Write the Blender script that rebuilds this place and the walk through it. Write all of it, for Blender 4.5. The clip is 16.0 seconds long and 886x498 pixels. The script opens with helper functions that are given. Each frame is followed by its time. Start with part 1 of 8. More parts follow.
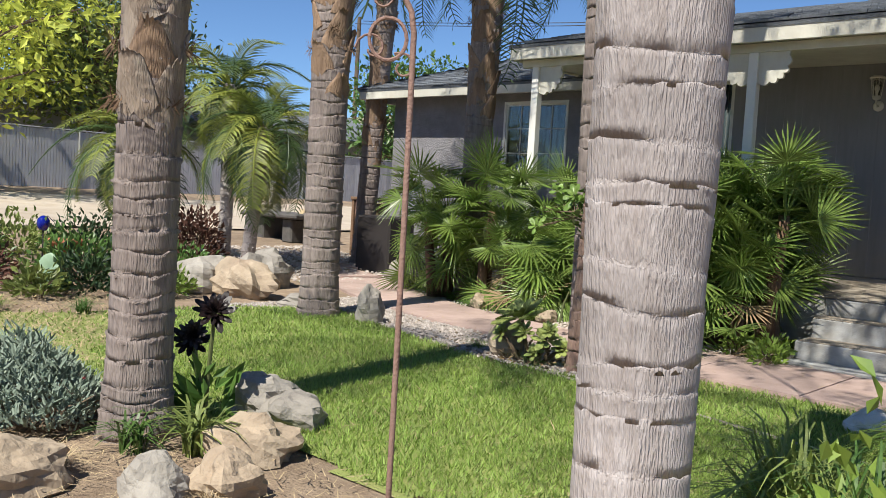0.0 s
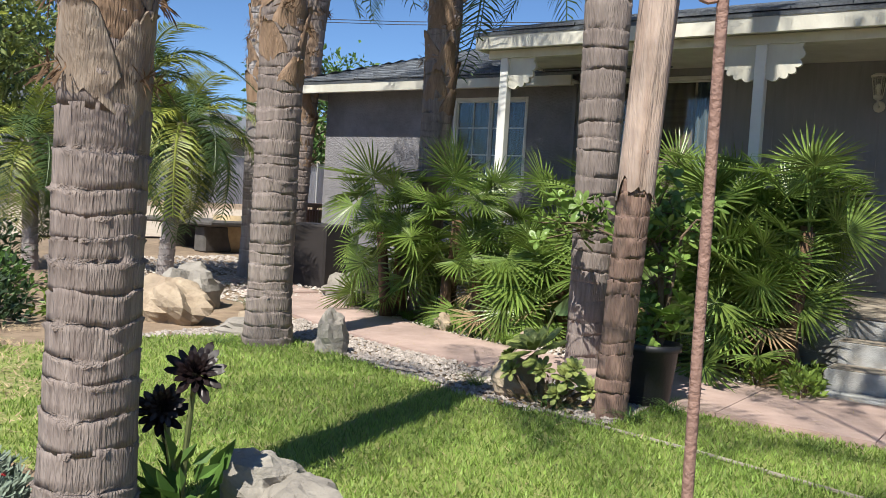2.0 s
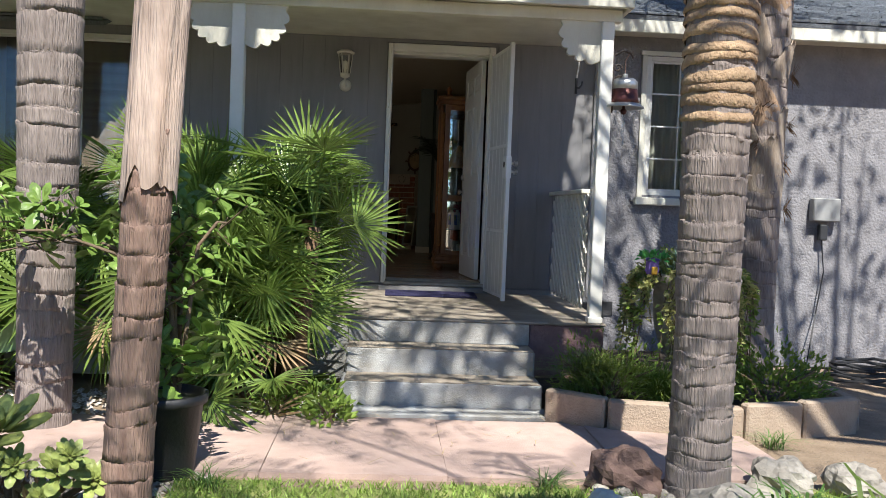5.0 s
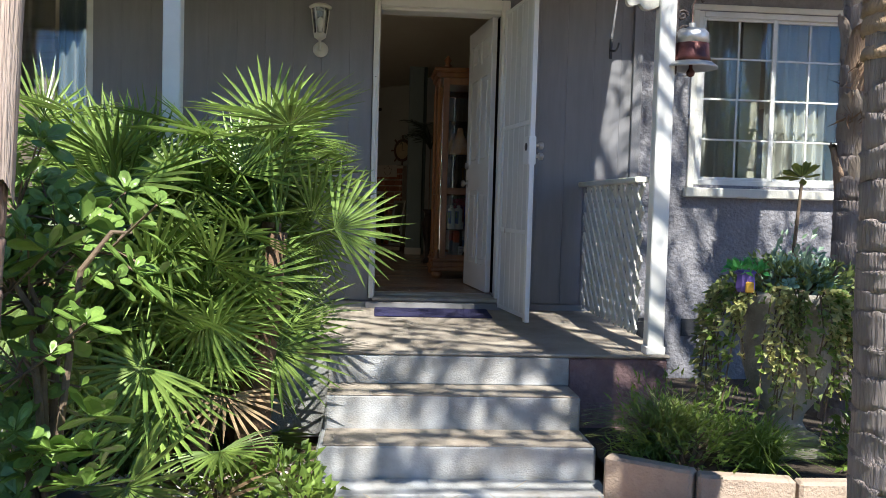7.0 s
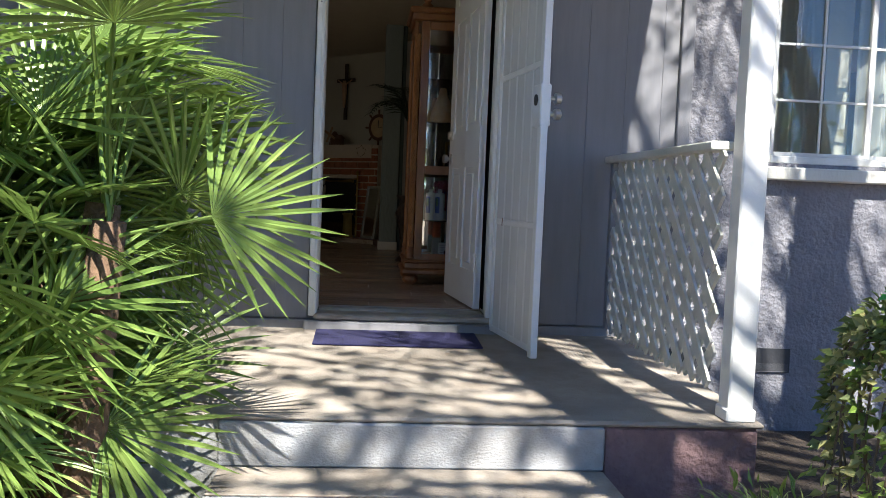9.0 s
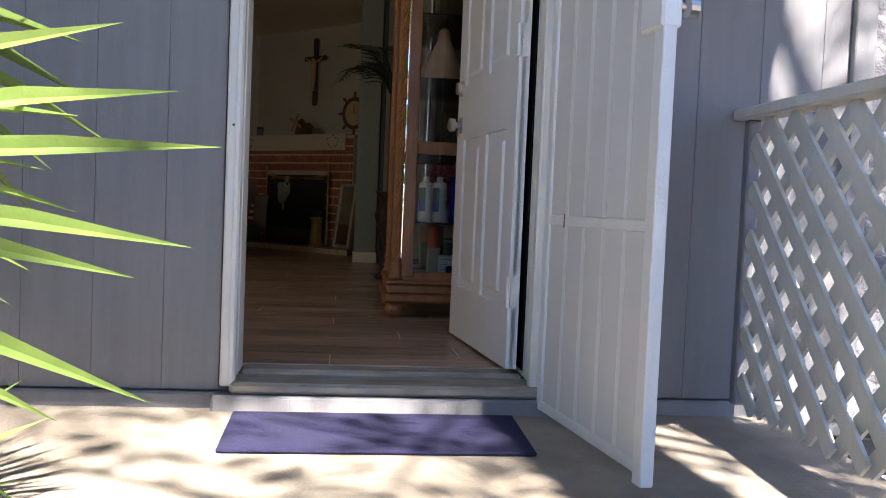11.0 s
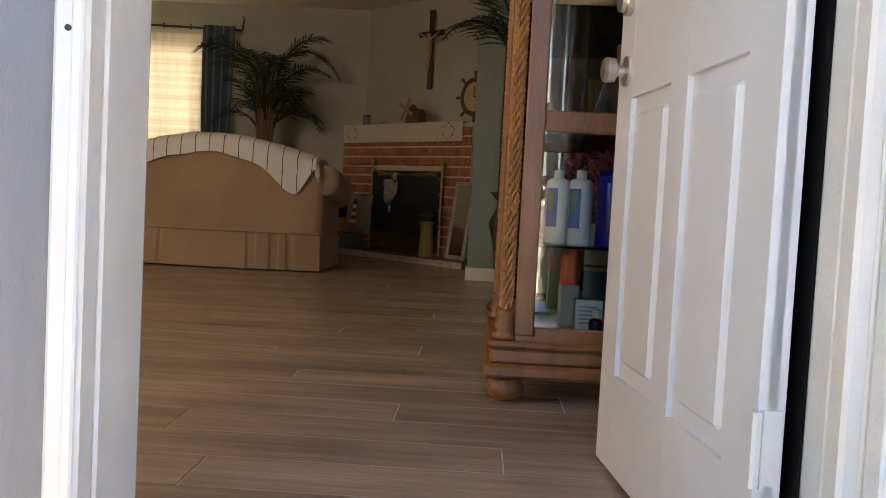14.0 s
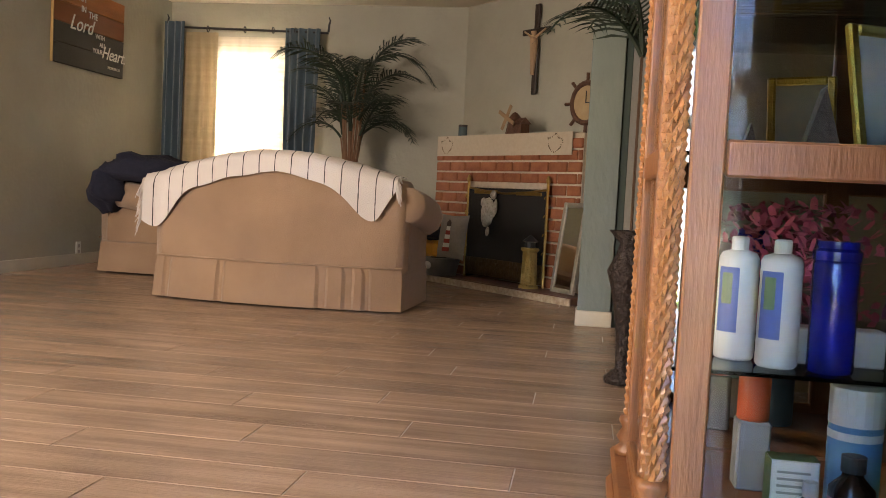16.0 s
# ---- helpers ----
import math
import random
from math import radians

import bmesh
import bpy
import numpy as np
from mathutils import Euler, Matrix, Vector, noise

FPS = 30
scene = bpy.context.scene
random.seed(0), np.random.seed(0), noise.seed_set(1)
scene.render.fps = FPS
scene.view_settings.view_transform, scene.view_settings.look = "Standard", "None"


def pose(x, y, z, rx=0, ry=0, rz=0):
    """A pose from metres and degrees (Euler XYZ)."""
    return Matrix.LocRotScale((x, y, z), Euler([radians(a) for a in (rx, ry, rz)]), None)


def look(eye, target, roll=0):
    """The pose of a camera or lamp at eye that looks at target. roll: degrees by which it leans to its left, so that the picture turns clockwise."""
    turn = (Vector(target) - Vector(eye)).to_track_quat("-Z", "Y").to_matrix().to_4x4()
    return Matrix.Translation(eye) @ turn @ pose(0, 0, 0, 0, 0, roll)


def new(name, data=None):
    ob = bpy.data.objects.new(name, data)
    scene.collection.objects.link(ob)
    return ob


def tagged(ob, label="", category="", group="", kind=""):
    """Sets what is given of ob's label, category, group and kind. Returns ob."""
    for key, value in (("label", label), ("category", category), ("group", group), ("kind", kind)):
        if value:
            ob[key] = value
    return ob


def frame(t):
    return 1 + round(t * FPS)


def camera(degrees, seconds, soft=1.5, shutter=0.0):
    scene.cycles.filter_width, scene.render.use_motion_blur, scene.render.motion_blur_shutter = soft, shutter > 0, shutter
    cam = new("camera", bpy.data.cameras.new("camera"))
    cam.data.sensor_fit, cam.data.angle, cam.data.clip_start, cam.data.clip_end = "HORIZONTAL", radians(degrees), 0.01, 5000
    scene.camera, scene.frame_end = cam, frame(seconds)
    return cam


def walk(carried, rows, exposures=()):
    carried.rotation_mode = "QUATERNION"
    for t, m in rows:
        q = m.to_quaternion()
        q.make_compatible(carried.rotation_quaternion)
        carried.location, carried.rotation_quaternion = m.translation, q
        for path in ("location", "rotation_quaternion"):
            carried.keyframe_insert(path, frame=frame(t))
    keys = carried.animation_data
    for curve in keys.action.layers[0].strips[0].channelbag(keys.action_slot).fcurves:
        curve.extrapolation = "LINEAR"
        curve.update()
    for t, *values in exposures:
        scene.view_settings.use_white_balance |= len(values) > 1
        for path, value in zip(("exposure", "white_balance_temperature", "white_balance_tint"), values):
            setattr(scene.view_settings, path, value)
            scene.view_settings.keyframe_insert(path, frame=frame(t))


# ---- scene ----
cam = camera(52.7, 16.0, soft=0.8)
PATH = [
    (0, (2.743, -10.124, 1.254), (1.395, -8.651, 1.137), 3.4),
    (0.5, (2.412, -10.017, 1.274), (0.995, -8.61, 1.161), 3.5),
    (1, (2.017, -9.97, 1.283), (0.586, -8.577, 1.176), 3.6),
    (1.5, (1.654, -9.858, 1.24), (0.296, -8.393, 1.141), 3.7),
    (2, (1.348, -9.64, 1.26), (0.187, -8.014, 1.162), 3.5),
    (2.5, (1.031, -9.496, 1.252), (0.15, -7.703, 1.166), 3.6),
    (3, (0.789, -9.296, 1.278), (0.19, -7.39, 1.19), 3.1),
    (3.5, (0.555, -9.051, 1.299), (0.233, -7.079, 1.214), 3.0),
    (4, (0.308, -8.853, 1.351), (0.239, -6.856, 1.269), 2.9),
    (4.2, (0.249, -8.781, 1.349), (0.249, -6.783, 1.269), 2.9),
    (6.3, (0.08, -7.287, 1.423), (0.223, -5.295, 1.316), 2.0),
    (6.5, (0.076, -7.106, 1.408), (0.218, -5.114, 1.302), 1.9),
    (7, (0.046, -6.624, 1.38), (0.197, -4.632, 1.281), 1.6),
    (7.5, (0.095, -6.138, 1.361), (0.257, -4.147, 1.261), 1.6),
    (8, (0.145, -5.647, 1.352), (0.307, -3.657, 1.248), 1.9),
    (8.5, (0.199, -5.203, 1.349), (0.368, -3.213, 1.235), 2.0),
    (8.7, (0.237, -5.02, 1.343), (0.408, -3.031, 1.224), 2.2),
    (10.8, (0.347, -2.877, 1.227), (0.564, -0.891, 1.134), 2.4),
    (11, (0.351, -2.715, 1.238), (0.573, -0.73, 1.142), 2.4),
    (11.5, (0.403, -2.317, 1.209), (0.627, -0.332, 1.113), 2.6),
    (12, (0.425, -1.93, 1.16), (0.579, 0.061, 1.06), 2.9),
    (12.5, (0.448, -1.623, 1.213), (0.546, 0.372, 1.11), 3.0),
    (13, (0.498, -1.409, 1.235), (0.558, 0.587, 1.129), 2.9),
    (13.5, (0.529, -1.276, 1.291), (0.533, 0.721, 1.183), 2.9),
    (14, (0.507, -1.061, 1.275), (0.432, 0.935, 1.162), 3.0),
    (14.5, (0.508, -0.855, 1.383), (0.378, 1.138, 1.268), 2.9),
    (15, (0.514, -0.557, 1.411), (0.344, 1.432, 1.294), 2.8),
    (15.5, (0.518, -0.282, 1.42), (0.275, 1.699, 1.299), 2.8),
    (16, (0.467, -0.028, 1.422), (0.155, 1.944, 1.304), 2.9),
]
EXPOSURES = [(0, 0.55, 6450, 8), (4.2, 0.9, 6350, 8), (6.5, 1.3, 6150, 8), (8.7, 1.7, 6050, 9), (10.8, 2.4, 6400, 15), (12, 3.35, 6600, 14), (13, 3.75, 6900, 12), (14, 3.85, 7050, 13), (15, 4.3, 7000, 15), (16, 5.35, 6550, 17)]
walk(cam, [(t, look(eye, target, roll)) for t, eye, target, roll in PATH], EXPOSURES)

# ---- world and sun ----
SUN = Vector((0.17, -1.0, 1.33)).normalized()
world = bpy.data.worlds.new("sky")
scene.world = world
world.use_nodes = True
wn = world.node_tree.nodes
sky = wn.new("ShaderNodeTexSky")
sky.sky_type = "NISHITA"
sky.sun_disc = False
sky.sun_elevation = math.asin(SUN.z)
sky.sun_rotation = math.atan2(SUN.x, SUN.y)
sky.dust_density, sky.ozone_density, sky.air_density, sky.altitude = 0.0, 8.0, 0.75, 300
world.node_tree.links.new(sky.outputs[0], wn["Background"].inputs[0])
wn["Background"].inputs[1].default_value = 0.09
sun_data = bpy.data.lights.new("sun", "SUN")
sun_data.energy, sun_data.angle, sun_data.color = 5.0, radians(0.53), (1.0, 0.945, 0.84)
sun = new("sun", sun_data)
sun.matrix_world = look(SUN * 30, (0, 0, 0))


def window_light(name, eye, target, w, h, watts, colour):
    """Sky light that comes in through a window."""
    d = bpy.data.lights.new(name, "AREA")
    d.shape, d.size, d.size_y, d.energy, d.color = "RECTANGLE", w, h, watts, colour
    ob = new(name, d)
    ob.matrix_world = look(eye, target)
    return ob


window_light("window_light", (-2.85, 8.5, 2.2), (-2.85, 3.0, 1.2), 1.2, 1.5, 8.0, (1.0, 0.89, 0.73))
window_light("front_window_light", (-2.8, 0.34, 2.1), (-1.6, 4.0, 0.9), 1.5, 1.4, 6.8, (1.0, 0.87, 0.71))


# ---- materials ----
MATS = {}


def mat(name, c1, c2=None, scale=8.0, rough=0.7, bump=0.0, bscale=60.0, metal=0.0, stretch=(1, 1, 1), spec=0.5,
        stain=0.0, sscale=1.3, vary=0.0, coat=0.0, sheen=0.0, trans=0.0):
    """A surface with two colours mixed by noise, large stains, fine relief and a random shift per piece."""
    if name in MATS:
        return MATS[name]
    m = bpy.data.materials.new(name)
    m.use_nodes = True
    n, l = m.node_tree.nodes, m.node_tree.links
    b = n["Principled BSDF"]
    c2 = c2 or tuple(v * 0.8 for v in c1)
    tc = n.new("ShaderNodeTexCoord")
    mp = n.new("ShaderNodeMapping")
    mp.inputs["Scale"].default_value = stretch
    l.new(tc.outputs["Object"], mp.inputs[0])
    if vary:
        ro = n.new("ShaderNodeObjectInfo")
        rm = n.new("ShaderNodeVectorMath")
        rm.operation = "SCALE"
        rm.inputs[0].default_value = (31.0, 47.0, 13.0)
        l.new(ro.outputs["Random"], rm.inputs["Scale"]), l.new(rm.outputs[0], mp.inputs["Location"])
    n1 = n.new("ShaderNodeTexNoise")
    n1.inputs["Scale"].default_value, n1.inputs["Detail"].default_value, n1.inputs["Roughness"].default_value = scale, 6, 0.65
    l.new(mp.outputs[0], n1.inputs[0])
    r1 = n.new("ShaderNodeValToRGB")
    r1.color_ramp.elements[0].position, r1.color_ramp.elements[1].position = 0.32, 0.68
    r1.color_ramp.elements[0].color, r1.color_ramp.elements[1].color = (*c1, 1), (*c2, 1)
    l.new(n1.outputs[0], r1.inputs[0])
    col = r1.outputs[0]
    if stain:
        n2 = n.new("ShaderNodeTexNoise")
        n2.inputs["Scale"].default_value, n2.inputs["Detail"].default_value = sscale, 5
        l.new(tc.outputs["Object"], n2.inputs[0])
        mr = n.new("ShaderNodeMapRange")
        mr.inputs[1].default_value, mr.inputs[2].default_value = 0.35, 0.7
        mr.inputs[3].default_value, mr.inputs[4].default_value = 1.0, 1.0 - stain
        l.new(n2.outputs[0], mr.inputs[0])
        mx = n.new("ShaderNodeMix")
        mx.data_type, mx.blend_type = "RGBA", "MULTIPLY"
        mx.inputs[0].default_value = 1.0
        l.new(col, mx.inputs[6]), l.new(mr.outputs[0], mx.inputs[7])
        col = mx.outputs[2]
    if vary:
        oi = n.new("ShaderNodeObjectInfo")
        gi = n.new("ShaderNodeNewGeometry")
        ad = n.new("ShaderNodeMath")
        l.new(oi.outputs["Random"], ad.inputs[0]), l.new(gi.outputs["Random Per Island"], ad.inputs[1])
        mr = n.new("ShaderNodeMapRange")
        mr.inputs[1].default_value, mr.inputs[2].default_value = 0.0, 2.0
        mr.inputs[3].default_value, mr.inputs[4].default_value = 1 - vary, 1 + vary
        l.new(ad.outputs[0], mr.inputs[0])
        hs = n.new("ShaderNodeHueSaturation")
        l.new(col, hs.inputs["Color"]), l.new(mr.outputs[0], hs.inputs["Value"])
        col = hs.outputs[0]
    l.new(col, b.inputs["Base Color"])
    b.inputs["Roughness"].default_value, b.inputs["Metallic"].default_value = rough, metal
    b.inputs["Specular IOR Level"].default_value = spec
    b.inputs["Coat Weight"].default_value = coat
    b.inputs["Sheen Weight"].default_value = sheen
    if trans:
        tr = n.new("ShaderNodeBsdfTranslucent")
        ms = n.new("ShaderNodeMixShader")
        ms.inputs[0].default_value = trans
        l.new(col, tr.inputs[0])
        l.new(b.outputs[0], ms.inputs[1]), l.new(tr.outputs[0], ms.inputs[2])
        l.new(ms.outputs[0], n["Material Output"].inputs[0])
    if bump:
        n3 = n.new("ShaderNodeTexNoise")
        n3.inputs["Scale"].default_value, n3.inputs["Detail"].default_value = bscale, 4
        l.new(mp.outputs[0], n3.inputs[0])
        bp = n.new("ShaderNodeBump")
        bp.inputs["Strength"].default_value, bp.inputs["Distance"].default_value = min(1, bump), 0.02
        l.new(n3.outputs[0], bp.inputs["Height"]), l.new(bp.outputs[0], b.inputs["Normal"])
    MATS[name] = m
    return m


def glass(name, tint=(1, 1, 1), rough=0.0):
    if name not in MATS:
        m = bpy.data.materials.new(name)
        m.use_nodes = True
        n, l = m.node_tree.nodes, m.node_tree.links
        g = n.new("ShaderNodeBsdfGlossy")
        g.inputs["Roughness"].default_value = rough
        t = n.new("ShaderNodeBsdfTransparent")
        t.inputs[0].default_value = (*tint, 1)
        f = n.new("ShaderNodeFresnel")
        f.inputs[0].default_value = 1.5
        x = n.new("ShaderNodeMixShader")
        l.new(f.outputs[0], x.inputs[0]), l.new(t.outputs[0], x.inputs[1]), l.new(g.outputs[0], x.inputs[2])
        l.new(x.outputs[0], n["Material Output"].inputs[0])
        MATS[name] = m
    return MATS[name]


WHITE = mat("white_paint", (0.78, 0.77, 0.73), (0.70, 0.68, 0.64), 5, 0.45, 0.07, 130, stain=0.12)
CREAM = mat("cream_paint", (0.70, 0.68, 0.60), (0.58, 0.55, 0.47), 4, 0.55, 0.2, 60, stain=0.2, stretch=(1, 1, 0.4))
SIDING = mat("grey_siding", (0.245, 0.24, 0.25), (0.21, 0.205, 0.215), 3, 0.6, 0.25, 120, stretch=(6, 6, 0.6), stain=0.15)
STUCCO = mat("grey_stucco", (0.27, 0.262, 0.28), (0.20, 0.193, 0.208), 5, 0.85, 0.9, 38, stain=0.2)
SHINGLE = mat("roof_shingle", (0.20, 0.22, 0.25), (0.11, 0.12, 0.14), 40, 0.9, 0.6, 200, vary=0.35)
CONCRETE = mat("grey_concrete", (0.42, 0.42, 0.41), (0.30, 0.29, 0.27), 7, 0.85, 0.35, 90, stain=0.35, sscale=2.5)
PORCHTOP = mat("worn_porch_paint", (0.40, 0.35, 0.29), (0.28, 0.23, 0.18), 4, 0.8, 0.3, 90, stain=0.3, sscale=3)
PINKSTUCCO = mat("pink_stucco", (0.30, 0.185, 0.175), (0.22, 0.13, 0.13), 8, 0.85, 0.8, 45, stain=0.25)
PAVER = mat("pink_paver", (0.52, 0.385, 0.34), (0.43, 0.31, 0.27), 6, 0.85, 0.3, 120, stain=0.3, vary=0.07)
BLOCK = mat("tan_block", (0.42, 0.33, 0.25), (0.33, 0.25, 0.19), 8, 0.9, 0.5, 70, stain=0.25, vary=0.15)
BARK = mat("palm_bark", (0.36, 0.30, 0.275), (0.22, 0.175, 0.16), 14, 0.9, 1.0, 50, stretch=(2.2, 2.2, 0.25), stain=0.3, sscale=2.2)
BARKPALE = mat("palm_bark_pale", (0.53, 0.48, 0.475), (0.41, 0.355, 0.34), 12, 0.85, 0.8, 60, stretch=(2.6, 2.6, 0.35), stain=0.35, sscale=2.2)
BOOT = mat("palm_boot", (0.40, 0.27, 0.18), (0.22, 0.14, 0.09), 9, 0.85, 0.8, 60, stretch=(2, 2, 0.3), vary=0.25, stain=0.3)
FIBRE = mat("palm_fibre", (0.20, 0.12, 0.07), (0.10, 0.06, 0.035), 12, 0.95, 0.5, 60, vary=0.3)
LEAF = mat("fan_palm_leaf", (0.235, 0.32, 0.075), (0.14, 0.225, 0.05), 6, 0.33, 0.1, 40, vary=0.5, trans=0.36)
FROND = mat("palm_frond", (0.075, 0.12, 0.035), (0.05, 0.09, 0.025), 6, 0.5, 0.1, 40, vary=0.4, trans=0.25)
YFROND = mat("yellow_palm_frond", (0.34, 0.36, 0.07), (0.17, 0.23, 0.045), 5, 0.5, 0.1, 40, vary=0.4, trans=0.3)
STEM = mat("green_stem", (0.14, 0.16, 0.06), (0.09, 0.11, 0.04), 8, 0.6, 0.2, 50)
GRASS = mat("lawn_grass", (0.38, 0.50, 0.115), (0.26, 0.405, 0.08), 1.2, 0.6, 0, 50, vary=0.65, trans=0.3)
LAWN = mat("lawn_soil", (0.27, 0.345, 0.085), (0.31, 0.32, 0.11), 9, 0.95, 0.8, 90, stain=0.3)
DIRT = mat("garden_dirt", (0.36, 0.27, 0.19), (0.24, 0.17, 0.115), 5, 0.95, 0.8, 50, stain=0.3, sscale=0.8)
SAND = mat("driveway_dirt", (0.52, 0.45, 0.37), (0.42, 0.34, 0.26), 1.5, 0.95, 0.4, 30, stain=0.15, sscale=0.3)
GRAVEL = mat("gravel", (0.52, 0.47, 0.43), (0.30, 0.25, 0.22), 30, 0.9, 0.6, 60, vary=0.4)
ROCK = mat("tan_rock", (0.46, 0.37, 0.27), (0.33, 0.25, 0.18), 4, 0.9, 0.8, 25, stain=0.3, sscale=4, vary=0.15)
GREYROCK = mat("grey_rock", (0.37, 0.34, 0.30), (0.25, 0.225, 0.20), 4, 0.9, 0.8, 25, stain=0.3, sscale=4, vary=0.2)
RUST = mat("rusty_iron", (0.30, 0.185, 0.15), (0.235, 0.145, 0.118), 30, 0.75, 0.4, 120)
BLACKP = mat("black_plastic", (0.02, 0.021, 0.024), (0.03, 0.03, 0.034), 10, 0.5, 0.1, 50)
CHROME = mat("brushed_nickel", (0.62, 0.60, 0.57), (0.52, 0.50, 0.47), 40, 0.28, 0.05, 200, metal=1.0)
GLASS = glass("window_glass", (0.95, 0.97, 0.96))
ROOMWALL = mat("sage_wall", (0.40, 0.385, 0.315), (0.36, 0.345, 0.28), 2.5, 0.6, 0.3, 22, stain=0.06)
ROOMCEIL = mat("ceiling_paint", (0.72, 0.66, 0.52), (0.68, 0.62, 0.48), 5, 0.9, 0.4, 60)
BLUEG = mat("blue_glass_paint", (0.006, 0.012, 0.28), (0.004, 0.01, 0.2), 8, 0.12, 0.1, 60, coat=0.6)


# ---- building helpers ----
class G:
    """Vertices and faces of one mesh."""

    def __init__(self):
        self.v, self.f = [], []

    def add(self, vs, fs):
        k = len(self.v)
        self.v += [tuple(p) for p in vs]
        self.f += [tuple(i + k for i in q) for q in fs]
        return self

    def box(self, x0, y0, z0, x1, y1, z1, c=0.0):
        lo, hi = (min(x0, x1), min(y0, y1), min(z0, z1)), (max(x0, x1), max(y0, y1), max(z0, z1))
        c = min(c, *[0.45 * (hi[i] - lo[i]) for i in range(3)])
        if c <= 0:
            vs = [(x, y, z) for x in (lo[0], hi[0]) for y in (lo[1], hi[1]) for z in (lo[2], hi[2])]
            return self.add(vs, [(0, 1, 3, 2), (4, 6, 7, 5), (0, 4, 5, 1), (2, 3, 7, 6), (0, 2, 6, 4), (1, 5, 7, 3)])
        vs, idx = [], {}
        for sx in (0, 1):
            for sy in (0, 1):
                for sz in (0, 1):
                    s = (sx, sy, sz)
                    for a in range(3):
                        p = [hi[i] if s[i] else lo[i] for i in range(3)]
                        for i in range(3):
                            if i != a:
                                p[i] += -c if s[i] else c
                        idx[s, a] = len(vs)
                        vs.append(p)
        fs = []
        mid = Vector([(lo[i] + hi[i]) / 2 for i in range(3)])

        def face(q):
            p = [Vector(vs[i]) for i in q]
            nrm = (p[1] - p[0]).cross(p[2] - p[1])
            ctr = sum(p, Vector()) / len(p)
            fs.append(tuple(q) if nrm.dot(ctr - mid) > 0 else tuple(reversed(q)))

        for a in range(3):
            b, d = [i for i in range(3) if i != a]
            for s in (0, 1):
                q = []
                for u, w in ((0, 0), (1, 0), (1, 1), (0, 1)):
                    k = [0, 0, 0]
                    k[a], k[b], k[d] = s, u, w
                    q.append(idx[tuple(k), a])
                face(q)
            for u in (0, 1):
                for w in (0, 1):
                    q = []
                    for e, ax in ((0, b), (0, d), (1, d), (1, b)):
                        k = [0, 0, 0]
                        k[a], k[b], k[d] = e, u, w
                        q.append(idx[tuple(k), ax])
                    face(q)
        for sx in (0, 1):
            for sy in (0, 1):
                for sz in (0, 1):
                    face([idx[(sx, sy, sz), a] for a in range(3)])
        return self.add(vs, fs)

    def tube(self, pts, radii, n=10, cap=True):
        pts = [Vector(p) for p in pts]
        if not isinstance(radii, (list, tuple)):
            radii = [radii] * len(pts)
        rows, side = [], None
        for i, p in enumerate(pts):
            d = (pts[min(i + 1, len(pts) - 1)] - pts[max(i - 1, 0)]).normalized()
            if side is None:
                side = d.cross(Vector((0.31, 0.93, 0.17))).normalized()
            side = (side - d * side.dot(d)).normalized()
            up = d.cross(side)
            rows.append([p + (side * math.cos(2 * math.pi * j / n) + up * math.sin(2 * math.pi * j / n)) * radii[i] for j in range(n)])
        vs = [v for r in rows for v in r]
        fs = [(i * n + j, i * n + (j + 1) % n, (i + 1) * n + (j + 1) % n, (i + 1) * n + j) for i in range(len(pts) - 1) for j in range(n)]
        if cap:
            fs += [tuple(reversed(range(n))), tuple(range((len(pts) - 1) * n, len(pts) * n))]
        return self.add(vs, fs)

    def lathe(self, prof, n=20, at=(0, 0, 0), squash=1.0):
        vs = [(at[0] + r * math.cos(2 * math.pi * j / n), at[1] + squash * r * math.sin(2 * math.pi * j / n), at[2] + z) for r, z in prof for j in range(n)]
        fs = [(i * n + j, i * n + (j + 1) % n, (i + 1) * n + (j + 1) % n, (i + 1) * n + j) for i in range(len(prof) - 1) for j in range(n)]
        fs += [tuple(reversed(range(n))), tuple(range((len(prof) - 1) * n, len(prof) * n))]
        return self.add(vs, fs)

    def blob(self, at, size, amount=0.2, seed=0, n=14, m=9, freq=1.6):
        """A lumpy stone or bush core."""
        vs, fs = [], []
        for i in range(m + 1):
            th = math.pi * i / m
            for j in range(n):
                ph = 2 * math.pi * j / n
                d = Vector((math.sin(th) * math.cos(ph), math.sin(th) * math.sin(ph), math.cos(th)))
                k = 1 + amount * 2 * noise.noise(d * freq + Vector((seed * 7.3, seed * 3.1, seed))) + amount * 0.6 * noise.noise(d * freq * 3 + Vector((seed, 5, seed * 2.2)))
                vs.append((at[0] + d.x * k * size[0], at[1] + d.y * k * size[1], at[2] + d.z * k * size[2]))
        for i in range(m):
            for j in range(n):
                fs.append((i * n + j, (i + 1) * n + j, (i + 1) * n + (j + 1) % n, i * n + (j + 1) % n))
        return self.add(vs, fs)

    def move(self, m):
        self.v = [tuple(m @ Vector(p)) for p in self.v]
        return self


def mesh_of(name, g, material, smooth=False):
    me = bpy.data.meshes.new(name)
    me.from_pydata(g.v, [], g.f)
    me.materials.append(material)
    if smooth:
        me.polygons.foreach_set("use_smooth", [True] * len(me.polygons))
    me.update()
    return me


def part(name, g, material, parent, label="", smooth=False):
    ob = new(name, g if isinstance(g, bpy.types.Mesh) else mesh_of(name, g, material, smooth))
    ob.parent = parent
    if label:
        ob["label"] = label
    return ob


